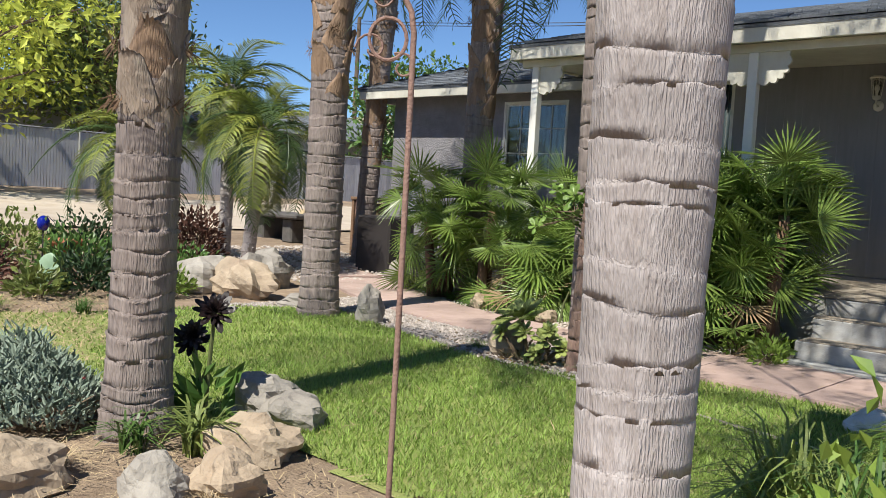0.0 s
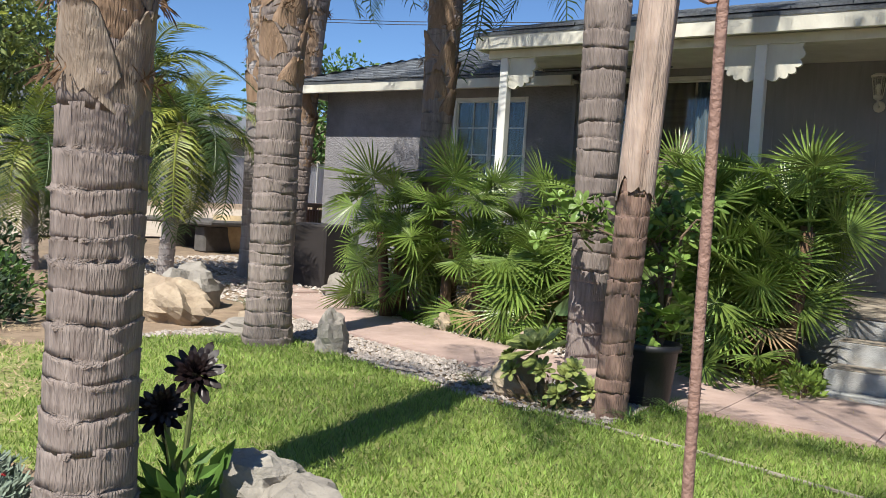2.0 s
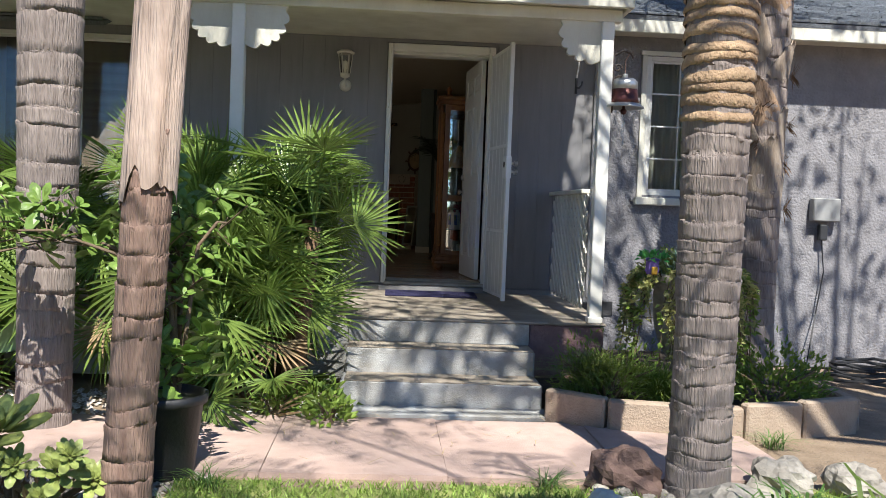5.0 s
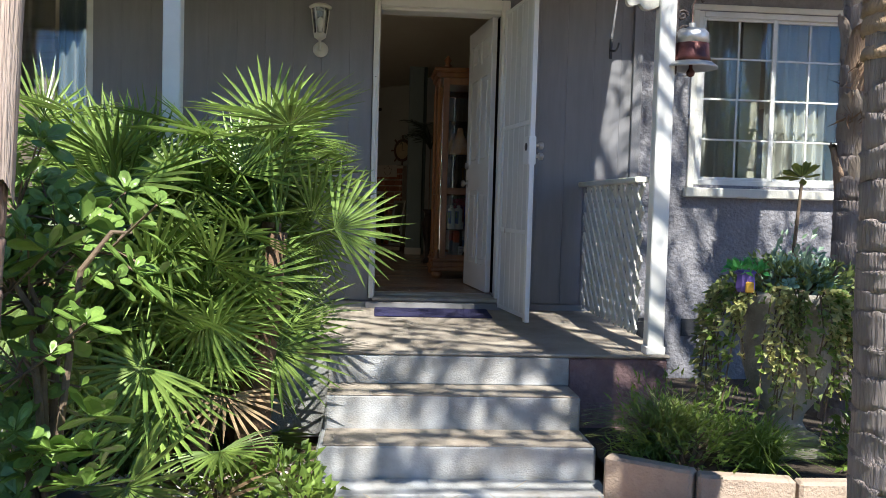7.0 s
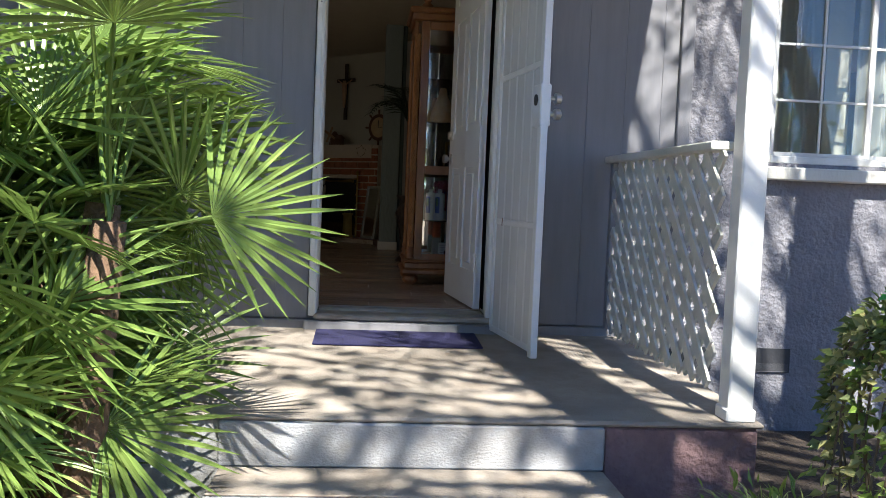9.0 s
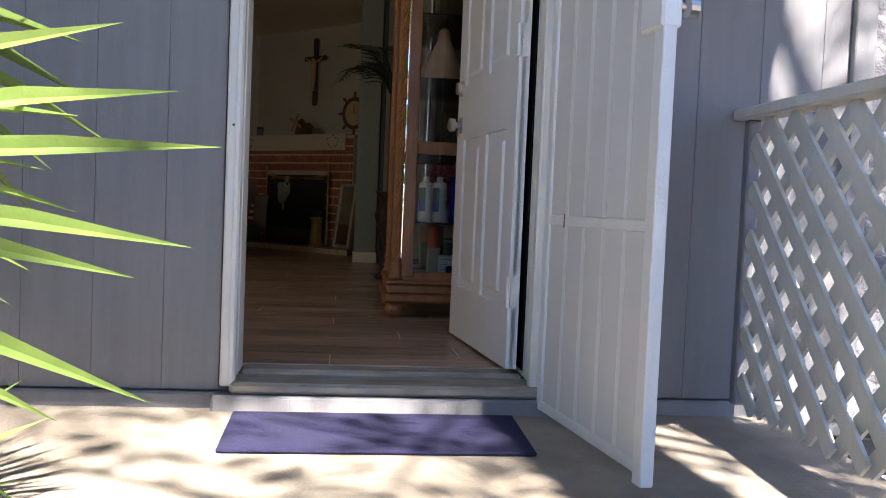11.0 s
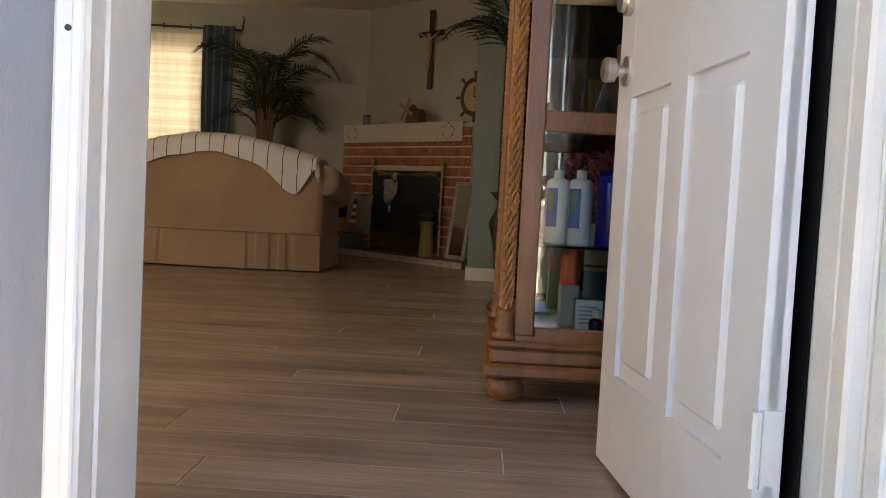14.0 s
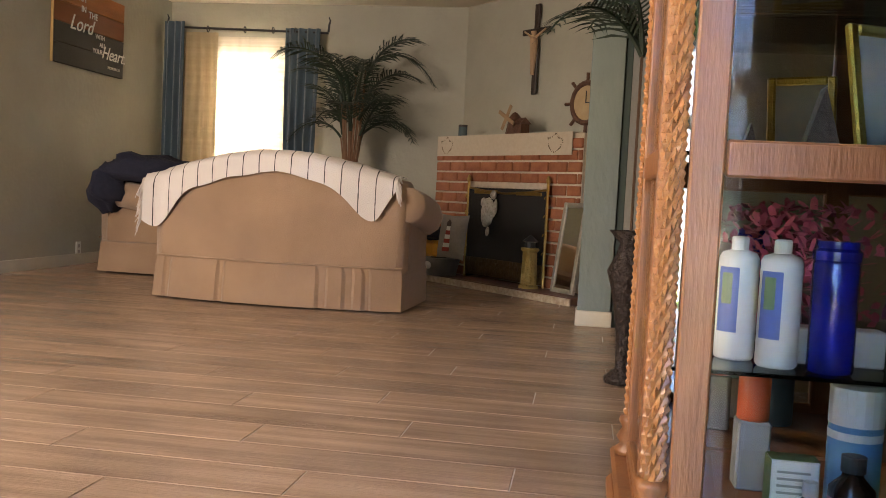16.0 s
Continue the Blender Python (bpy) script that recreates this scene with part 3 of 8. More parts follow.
def palm(name, at, h, r0, r1, seed, label, material=None, lean=(0, 0), flare=0.25, step=0.12, lip=0.012, boots=None, crown=14, tilt=0.0, group="queen palms", sheath=None, bands=None):
    p = thing(name, (at[0], at[1], ground_z(at[0], at[1]) + (at[2] if len(at) > 2 else 0)), label, "palm tree", group)
    part("trunk", trunk_mesh(h, r0, r1, seed, lean, flare, step, lip), material or BARK, p, smooth=True)
    rng = random.Random(seed)

    def centre(z):
        t = z / h
        return lean[0] * t * t * 0.4 + lean[0] * t * 0.6, lean[1] * t, r0 + (r1 - r0) * t

    if boots:
        z0, z1, count, pale = boots
        for i in range(count):
            z = z0 + (z1 - z0) * (i + rng.random() * 0.8) / count
            cx, cy, r = centre(z)
            a = i * 2.4 + rng.uniform(-0.25, 0.25)
            s = r / 0.165 * rng.uniform(0.98, 1.06)
            b = part("boot", rng.choice(BOOTSP if pale and rng.random() < pale else BOOTS), None, p)
            b.matrix_basis = pose(cx, cy, z, 0, 0, math.degrees(a) - 90) @ pose(0, r - 0.002, 0, rng.uniform(-3, 2), 0, 0) @ Matrix.Diagonal((s, s, rng.uniform(0.8, 1.25), 1))
            if rng.random() < 0.6:
                f = part("fibre", rng.choice(FIBRES), None, p)
                f.matrix_basis = pose(cx, cy, z + rng.uniform(0, 0.25), 0, 0, math.degrees(a) - 90 + rng.uniform(-30, 30)) @ pose(0, r + 0.015, 0)
    if sheath:
        part("bark_sheath", sheath_mesh(sheath[0], sheath[1], centre, seed), SHEATH, p, "smooth pale pinkish bark", smooth=True)
    if bands:
        z, k = bands[0], 0
        while z < bands[1]:
            cx, cy, r = centre(z)
            b = part("leaf_scar", band_mesh(r, seed * 31 + k), BAND, p, smooth=True)
            b.location = (cx, cy, z)
            z, k = z + rng.uniform(0.05, 0.085), k + 1
    cx, cy, r = centre(h)
    for i in range(crown):
        f = part("frond", FRONDS[i % 4], None, p)
        s = rng.uniform(0.85, 1.15)
        f.matrix_basis = pose(cx, cy, h - 0.05, 0, 0, i * 137.5 + rng.uniform(-12, 12)) @ pose(r * 0.5, 0, 0, rng.uniform(-15, 15), -35 + 75 * i / max(1, crown) + tilt, 0) @ Matrix.Diagonal((s, s, s, 1))
    return p


def sheath_mesh(z0, z1, centre, seed, n=36):
    """A smooth pale bark sleeve, torn along its lower edge and folded lengthwise."""
    g = G()
    rows = max(4, int((z1 - z0) / 0.08))
    for i in range(rows + 1):
        t = i / rows
        for j in range(n):
            a = 2 * math.pi * j / n
            ca, sa = math.cos(a), math.sin(a)
            tear = 0.22 * noise.noise(Vector((ca * 1.6, sa * 1.6, seed))) + 0.05 * noise.noise(Vector((ca * 7, sa * 7, seed + 3)))
            z = z0 + (z1 - z0) * t + tear * (1 - t) ** 3
            cx, cy, r = centre(z)
            fold = 0.02 * noise.noise(Vector((ca * 3.0, sa * 3.0, z * 0.5 + seed))) + 0.004 * noise.noise(Vector((ca * 11, sa * 11, z * 0.8)))
            rr = r + 0.012 + fold + 0.004 * max(0.0, 1 - t * 12)
            g.v.append((cx + rr * ca, cy + rr * sa, z))
    g.f = [(i * n + j, i * n + (j + 1) % n, (i + 1) * n + (j + 1) % n, (i + 1) * n + j) for i in range(rows) for j in range(n)]
    return g


def band_mesh(r, seed, n=40):
    """One torn leaf-scar band round a trunk."""
    rng = random.Random(seed)
    g = G()
    tilt, turn = rng.uniform(0.0, 0.03), rng.uniform(0, 6.28)
    tall = rng.uniform(0.05, 0.085)
    for k, (zz, out) in enumerate(((0.0, 0.006), (0.15, 0.016), (0.55, 0.012), (1.0, -0.004))):
        for j in range(n):
            a = 2 * math.pi * j / n
            rag = 0.014 * noise.noise(Vector((math.cos(a) * 6, math.sin(a) * 6, seed))) if k < 2 else 0.0
            rr = r + out + 0.006 * noise.noise(Vector((math.cos(a) * 3, math.sin(a) * 3, seed + k * 0.2)))
            g.v.append((rr * math.cos(a), rr * math.sin(a), zz * tall + tilt * math.cos(a + turn) + rag))
    g.f = [(i * n + j, i * n + (j + 1) % n, (i + 1) * n + (j + 1) % n, (i + 1) * n + j) for i in range(3) for j in range(n)]
    return g


palm("palm_near", (1.556, -8.04), 5.0, 0.143, 0.225, 1, "thick pale grey ringed palm trunk on the lawn's edge", BARKPALE, step=0.11, lip=0.0045, flare=0.0, boots=(3.6, 4.9, 18, 0.2), crown=11)
palm("palm_bed", (-1.5, -7.77), 4.4, 0.162, 0.15, 2, "grey palm trunk ragged with torn leaf bases in the flower bed", BARK, step=0.10, lip=0.018, lean=(-0.02, 0.03), boots=(1.5, 4.3, 52, 0.85))
palm("palm_lawn", (-4.25, -4.3), 7.2, 0.185, 0.19, 3, "tall ringed palm trunk with brown leaf bases at the path", BARK, step=0.11, lip=0.012, flare=0.2, boots=(2.15, 6.0, 44, 0.3), crown=28)
palm("palm_far", (-8.2, -0.9), 6.0, 0.17, 0.2, 4, "tall pale palm trunk beside the gravel yard", BARKPALE, flare=0.3, boots=(2.2, 5.9, 36, 0.4), tilt=10)
palm("palm_far", (-8.3, -0.05), 6.2, 0.17, 0.16, 14, "tall brown palm trunk beside the gravel yard", BARK, flare=0.2, lean=(0.5, 0), boots=(1.6, 6.0, 36, 0.1), tilt=10)
palm("palm_house", (-4.7, -1.5), 5.0, 0.15, 0.205, 5, "brown palm trunk among the fan palms by the house", BARK, lean=(0.12, 0), boots=(2.2, 4.9, 30, 0.0), tilt=14, crown=22)
palm("palm_path", (-1.93, -2.95), 6.4, 0.15, 0.235, 7, "smooth grey ringed palm trunk behind the path", BARK, step=0.16, lip=0.008, flare=0.04, crown=9)
palm("palm_slim", (-1.03, -4.38), 8.0, 0.105, 0.10, 8, "slim reddish leaning palm trunk beside a black pot", mat("palm_bark_red", (0.37, 0.25, 0.20), (0.23, 0.14, 0.11), 12, 0.9, 1.0, 50, stretch=(2.2, 2.2, 0.25), stain=0.3, sscale=2.2), lean=(0.6, 0.05), step=0.13, lip=0.008, flare=0.12, sheath=(1.42, 7.9), crown=8)
palm("palm_walk", (1.66, -4.05), 6.5, 0.142, 0.205, 9, "grey ringed palm trunk with torn brown bands by the walk", BARK, step=0.085, lip=0.012, flare=0.15, bands=(1.85, 6.4), crown=10)
palm("palm_corner", (3.0, -1.35), 6.4, 0.165, 0.15, 10, "dark ringed palm trunk with loose bark by the planter", BARK, step=0.11, lip=0.012, boots=(1.35, 6.2, 46, 0.7), lean=(0.05, 0))


# fan palms
def fan_mesh(seed, size=0.5, blades=22, spread_deg=250, bend=0.0):
    """A fan leaf: narrow folded blades around a hub, on its stalk from the origin along +x."""
    rng = random.Random(seed)
    g = G()
    stalk = 0.55
    hub = Vector((stalk, 0, 0))
    g.tube([(0, 0, 0), (stalk * 0.5, 0, 0.02), hub], [0.009, 0.007, 0.006], 5)
    for k in range(blades):
        a = radians(-spread_deg / 2 + spread_deg * (k + 0.5) / blades + rng.uniform(-2, 2))
        l = size * (0.78 + 0.3 * math.cos(a * 0.6)) * rng.uniform(0.88, 1.06)
        lift = 0.10 * math.cos(a) + rng.uniform(-0.03, 0.05) + 0.06
        d = Vector((math.cos(a) * math.cos(bend) + lift * math.sin(bend), math.sin(a), lift * math.cos(bend) - math.cos(a) * math.sin(bend))).normalized()
        s = Vector((-math.sin(a) * math.cos(bend), math.cos(a), math.sin(a) * math.sin(bend)))
        w1, w2 = 0.0115, 0.0095
        up = Vector((math.sin(bend), 0, math.cos(bend))) * 0.006
        hang = Vector((0, 0, -rng.uniform(0.0, 0.10) * l))
        p1, p2, p3 = hub + d * l * 0.35, hub + d * l * 0.72 + hang * 0.3, hub + d * l + hang
        g.add([hub, p1 - s * w1 + up, p1, p1 + s * w1 + up, p2 - s * w2 + up, p2, p2 + s * w2 + up, p3],
              [(0, 2, 1), (0, 3, 2), (1, 2, 5, 4), (2, 3, 6, 5), (4, 5, 7), (5, 6, 7)])
    return g


FANS = [mesh_of("leaf", fan_mesh(s, 0.44, 24 + s % 3 * 2, 230 + 15 * (s % 4), radians((5, 30, 55, 75, 40, 65, 15, 85)[s])), LEAF) for s in range(8)]
HALFFAN = mesh_of("leaf", fan_mesh(41, 0.46, 19, 165, 0.25), LEAF)
DEADFAN = mesh_of("leaf", fan_mesh(31, 0.42, 16, 200), mat("dead_leaf", (0.30, 0.22, 0.12), (0.2, 0.13, 0.07), 8, 0.8, vary=0.3))


def fan_palm(at, rx, ry, h, leaves, seed, label, outer=()):
    p = thing("fan_palm", (at[0], at[1], ground_z(*at[:2])), label, "fan palm", "fan palms by the porch")
    rng = random.Random(seed)
    stems = []
    for k in range(max(3, leaves // 14)):
        x, y = rng.uniform(-0.6, 0.6) * rx, rng.uniform(-0.5, 0.5) * ry
        top = rng.uniform(0.16, 0.72) * h
        lx, ly = x + rng.uniform(-0.15, 0.15), y + rng.uniform(-0.15, 0.1)
        part("stem", G().tube([(x, y, -0.05), ((x + lx) / 2, (y + ly) / 2, top * 0.5), (lx, ly, top)], [0.07, 0.06, 0.05], 9), FIBRE, p, smooth=True)
        stems.append((lx, ly, top))
    for k in range(leaves):
        x, y, z = stems[k % len(stems)]
        yaw = k * 137.5 + rng.uniform(-25, 25)
        el = rng.choice((70, 55, 40, 25, 5, -15, -35)) + rng.uniform(-10, 10)
        s = rng.uniform(0.62, 1.08)
        for _ in range(9):
            tip = Vector((at[0] + x + 1.05 * math.cos(radians(yaw)) * math.cos(radians(el)), 0, z + 1.05 * math.sin(radians(el))))
            if tip.x < (-0.35 if tip.z < 0.45 else -0.2 if tip.z < 1.0 else 0.12 if tip.z < 1.5 else -0.3):
                break
            yaw += 55
        dead = el < -25 and rng.random() < 0.3
        f = part("leaf", DEADFAN if dead else FANS[rng.randrange(8)], None, p, "dry brown leaf" if dead else "")
        st = rng.uniform(0.7, 1.35)
        f.matrix_basis = pose(x, y, z, 0, 0, yaw) @ pose(0, 0, 0, rng.uniform(-50, 50), -el, 0) @ pose(0.05 + (st - 1) * 0.25, 0, 0) @ Matrix.Diagonal((s, s, s, 1))
    for hx, hy, hz, yaw, el, roll in outer:
        f = part("leaf", HALFFAN, None, p)
        f.matrix_basis = pose(hx - at[0], hy - at[1], hz, 0, 0, yaw) @ pose(0, 0, 0, roll, -el, 0) @ Matrix.Scale(0.82, 4) @ pose(-0.55, 0, 0)
    return p


fan_palm((-0.85, -1.95), 0.75, 0.45, 1.8, 200, 21, "dense green fan palm clump beside the steps", ((-0.29, -1.9, 1.30, -8, 34, -60), (-0.5, -1.95, 1.47, 20, 48, -55), (-0.16, -2.1, 1.24, 10, 15, 70), (-0.62, -2.15, 1.5, 0, 66, 62), (-0.58, -2.2, 0.98, 0, 25, 60), (-1.2, -2.15, 1.55, 180, 58, -65), (-0.45, -2.1, 0.62, -10, -5, 55)))
fan_palm((-1.5, -1.75), 0.6, 0.4, 1.95, 95, 22, "dense tall green fan palm clump in front of the porch")
fan_palm((-2.7, -1.75), 0.6, 0.45, 1.65, 84, 23, "green fan palm clump in front of the porch")
fan_palm((-3.7, -1.9), 0.8, 0.5, 1.6, 96, 24, "broad green fan palm clump beside the path")
fan_palm((-4.9, -1.8), 0.6, 0.5, 1.35, 60, 25, "low green fan palm clump at the house corner")


# ---- porch: door, screen door, windows, lamp, bell, lattice ----
frame_g = G().box(-0.0, -0.028, 0.675, 0.044, 0.02, 2.89, 0.006).box(0.937, -0.028, 0.675, 0.995, 0.02, 2.89, 0.006).box(0.045, -0.028, DOOR_TOP, 0.936, 0.02, 2.89, 0.006)
door_frame = solid("door_frame", frame_g, WHITE, "white painted door casing, chipped at the edges", "door frame")
part("inner_casing", G().box(0.026, -0.036, 0.68, 0.041, -0.029, 2.85, 0.003).box(0.957, -0.036, 0.68, 0.975, -0.029, 2.85, 0.003), WHITE, door_frame)
part("jamb", G().box(0.03, 0.021, 0.7, 0.047, 0.16, DOOR_TOP + 0.03, 0.004), WHITE, door_frame)
part("jamb", G().box(0.938, 0.021, 0.7, 0.975, 0.20, DOOR_TOP + 0.03, 0.004), WHITE, door_frame)
part("head_jamb", G().box(0.048, 0.021, DOOR_TOP - 0.02, 0.937, 0.20, DOOR_TOP + 0.03, 0.004), WHITE, door_frame)
# black strip on the jamb stands in for the shade in the hinge gap
part("weather_strip", G().box(0.9335, 0.085, 0.72, 0.9372, 0.20, DOOR_TOP - 0.02, 0.001), mat("gap_shade_black", (0.006, 0.006, 0.006), (0.004, 0.004, 0.004), 20, 0.95, spec=0.1), door_frame, "black strip for the shade in the hinge gap")
for z in (1.45, 2.3):
    part("nail_head", G().lathe([(0.004, 0), (0.004, 0.002)], 8).move(pose(0.02, -0.0285, z, 90)), BLACKP, door_frame)
solid("door_sill", G().box(-0.02, -0.06, PORCH + 0.002, 1.015, 0.018, 0.655, 0.008), SIDING, "grey painted wooden door sill", "sill")
solid("threshold", G().box(0.03, -0.05, 0.657, 0.97, 0.10, 0.692, 0.01).box(0.048, 0.095, 0.657, 0.937, 0.19, FLOOR - 0.003, 0.009), mat("worn_threshold", (0.60, 0.55, 0.47), (0.36, 0.31, 0.25), 12, 0.5, 0.3, 80, metal=0.3, stretch=(0.4, 3, 1), stain=0.4, sscale=5), "worn metal and wood threshold", "threshold")

DOORW, DOORH = 0.82, 2.075
door = thing("entry_door", pose(0.905, 0.105, 0.722, 0, 0, 96.0), "open white six-panel entry door", "door")
DP = mat("door_paint", (0.76, 0.76, 0.75), (0.72, 0.72, 0.71), 6, 0.38, 0.04, 140, stain=0.06)
part("slab", G().box(0, -0.006, 0, DOORW, 0.012, DOORH, 0.002), DP, door)
cols = ((0.11, 0.365), (0.455, 0.71))
rowsz = ((0.20, 0.78), (0.99, 1.66), (1.77, 1.95))
for x0, x1 in ((0, 0.11), (0.365, 0.455), (0.71, DOORW)):
    part("stile", G().box(x0, -0.015, 0, x1, 0.0225, DOORH, 0.0008), DP, door)
for x0, x1 in cols:
    for z0, z1 in ((0, 0.20), (0.78, 0.99), (1.66, 1.77), (1.95, DOORH)):
        part("rail", G().box(x0, -0.0148, z0, x1, 0.0223, z1, 0.0004), DP, door)
    for z0, z1 in rowsz:
        part("panel", G().box(x0 + 0.03, -0.02, z0 + 0.03, x1 - 0.03, 0.021, z1 - 0.03, 0.012), DP, door)
for z in (0.84, 0.985):
    prof = [(0.032, 0), (0.032, 0.006), (0.012, 0.010), (0.012, 0.022), (0.025, 0.028), (0.027, 0.046), (0.021, 0.053), (0.0, 0.054)]
    if z > 0.9:
        prof = [(0.030, 0), (0.030, 0.012), (0.024, 0.016), (0.024, 0.025), (0.0, 0.026)]
    k = part("knob" if z < 0.9 else "deadbolt", G().lathe(prof, 20).move(pose(DOORW - 0.065, 0.0225, z, -90)), CHROME, door, "brushed nickel", smooth=False)
    part("latch_plate", G().box(DOORW, -0.008, z - 0.03, DOORW + 0.003, 0.014, z + 0.03, 0.001), CHROME, door)
for z in (0.25, 1.05, 1.85):
    part("hinge", G().tube([(-0.008, 0.026, z - 0.05), (-0.008, 0.026, z + 0.05)], 0.008, 8).box(-0.004, -0.012, z - 0.05, 0.0, 0.02, z + 0.05), WHITE, door)

# security screen door, swung out
SW = 0.715
sa = math.degrees(math.atan2(-0.735, 0.10))
screen = thing("screen_door", pose(0.97, -0.045, 0.63, 0, 0, sa), "open white metal security screen door with fine mesh", "screen door")
SP = mat("screen_paint", (0.78, 0.79, 0.79), (0.72, 0.73, 0.74), 6, 0.45, 0.2, 60, stain=0.12)
SH = 2.18
part("stile", G().box(0, -0.014, 0, 0.035, 0.014, SH, 0.003), SP, screen)
part("stile", G().box(SW - 0.045, -0.02, -0.02, SW, 0.014, SH, 0.003), SP, screen)
for z in (0.0, 0.565, 1.30, SH - 0.04):
    part("rail", G().box(0.036, -0.012, z, SW - 0.046, 0.012, z + 0.03, 0.003), SP, screen)
for i in range(1, 5):
    x = 0.035 + (SW - 0.08) * i / 5
    part("bar", G().box(x - 0.011, -0.0085, 0.03, x + 0.011, -0.0065, SH - 0.04, 0.0008), SP, screen)
mesh_m = bpy.data.materials.new("screen_mesh")
mesh_m.use_nodes = True
mn, ml = mesh_m.node_tree.nodes, mesh_m.node_tree.links
mt = mn.new("ShaderNodeBsdfTransparent")
mt.inputs[0].default_value = (0.85, 0.85, 0.85, 1)
mn["Principled BSDF"].inputs["Base Color"].default_value = (0.73, 0.735, 0.74, 1)
mn["Principled BSDF"].inputs["Roughness"].default_value = 0.6
mw = mn.new("ShaderNodeTexNoise")
mw.inputs["Scale"].default_value = 3.0
mr_ = mn.new("ShaderNodeMapRange")
mr_.inputs[3].default_value, mr_.inputs[4].default_value = 0.72, 0.94
ml.new(mw.outputs[0], mr_.inputs[0])
mm = mn.new("ShaderNodeMixShader")
ml.new(mr_.outputs[0], mm.inputs[0]), ml.new(mt.outputs[0], mm.inputs[1]), ml.new(mn["Principled BSDF"].outputs[0], mm.inputs[2])
ml.new(mm.outputs[0], mn["Material Output"].inputs[0])
part("mesh", G().box(0.034, -0.006, 0.02, SW - 0.044, -0.003, SH - 0.02), mesh_m, screen)
for cx_, cz_, d_ in ((0.22, 0.62, 1), (0.22, 1.62, -1)):
    for sx_ in (-1, 1):
        pts = [(cx_ + sx_ * (0.06 + 0.05 * math.cos(t * 0.45)), 0.006, cz_ + d_ * 0.11 * math.sin(t * 0.45)) for t in range(-3, 10)]
        part("scroll", G().tube(pts, 0.0055, 6), SP, screen)
part("rust_mark", G().tube([(0.16, -0.0145, 0.56), (0.162, -0.0145, 0.60)], 0.0022, 5), RUST, screen)
part("lock_box", G().box(SW - 0.11, -0.026, 1.03, SW + 0.002, 0.024, 1.22, 0.006), SP, screen)
part("lock_hole", G().lathe([(0.026, 0), (0.026, 0.003)], 16).move(pose(SW - 0.06, -0.0265, 1.15, 90)), BLACKP, screen)
for z in (1.09, 1.16):
    part("knob", G().lathe([(0.012, 0), (0.012, 0.03), (0.026, 0.036), (0.024, 0.06), (0.012, 0.066)], 14).move(pose(SW - 0.05, 0.024, z, -90)), CHROME, screen)
dm = G().box(0.05, -0.45, 0.003, 0.875, -0.095, 0.013, 0.004)
dm.v = [(x, y, z + PORCH + 0.066 * (y + 1.62) / 1.64) for x, y, z in dm.v]
solid("doormat", dm, mat("navy_doormat", (0.02, 0.019, 0.085), (0.05, 0.046, 0.16), 120, 0.95, 1.0, 350, stain=0.3, sscale=4), "navy blue ribbed doormat in front of the door", "doormat", kind="thing")


# windows
def window(name, x0, x1, z0, z1, y, cols_, rows_, label, frame_m, sashes=2):
    w = thing(name, (0, 0, 0), label, "window", kind="structure")
    f = 0.04
    part("window_frame", G().box(x0, y - 0.02, z0, x0 + f, y + 0.06, z1, 0.004).box(x1 - f, y - 0.02, z0, x1, y + 0.06, z1, 0.004).box(x0 + f, y - 0.02, z1 - f, x1 - f, y + 0.06, z1, 0.004).box(x0 + f, y - 0.02, z0, x1 - f, y + 0.06, z0 + f, 0.004), frame_m, w)
    sw = (x1 - x0 - 2 * f) / sashes
    for s in range(sashes):
        a, b = x0 + f + sw * s, x0 + f + sw * (s + 1)
        yy = y + 0.012 + 0.018 * (s % 2)
        part("sash", G().box(a, yy - 0.012, z0 + f, a + 0.022, yy + 0.012, z1 - f, 0.003).box(b - 0.022, yy - 0.012, z0 + f, b, yy + 0.012, z1 - f, 0.003).box(a + 0.022, yy - 0.012, z1 - f - 0.022, b - 0.022, yy + 0.012, z1 - f, 0.003).box(a + 0.022, yy - 0.012, z0 + f, b - 0.022, yy + 0.012, z0 + f + 0.022, 0.003), frame_m, w)
        for i in range(1, cols_):
            x = a + (b - a) * i / cols_
            part("muntin", G().box(x - 0.007, yy - 0.005, z0 + f + 0.022, x + 0.007, yy + 0.005, z1 - f - 0.022, 0.002), frame_m, w)
        for i in range(1, rows_):
            z = z0 + f + (z1 - z0 - 2 * f) * i / rows_
            part("muntin", G().box(a + 0.022, yy - 0.0045, z - 0.007, b - 0.022, yy + 0.0045, z + 0.007, 0.002), frame_m, w)
        g = part("pane", G().box(a + 0.02, yy + 0.006, z0 + f + 0.02, b - 0.02, yy + 0.009, z1 - f - 0.02), GLASS, w)
        g.visible_shadow = False
    return w


def curtain_g(x0, x1, z0, z1, y, folds, depth, seed=0, gather=0.0):
    g = G()
    rng = random.Random(seed)
    n, m = folds * 8, 10
    for i in range(n + 1):
        s = i / n
        for j in range(m + 1):
            t = j / m
            amp = depth * (0.55 + 0.45 * (1 - t)) * (0.8 + 0.4 * noise.noise(Vector((s * 5, t, seed))))
            x = x0 + (x1 - x0) * s + gather * (1 - t) * (0.5 - s)
            g.v.append((x, y + amp * math.sin(2 * math.pi * folds * s + 0.8 * noise.noise(Vector((s * 3, t * 2, seed + 4)))), z0 + (z1 - z0) * t))
    g.f = [(i * (m + 1) + j, (i + 1) * (m + 1) + j, (i + 1) * (m + 1) + j + 1, i * (m + 1) + j + 1) for i in range(n) for j in range(m)]
    return g


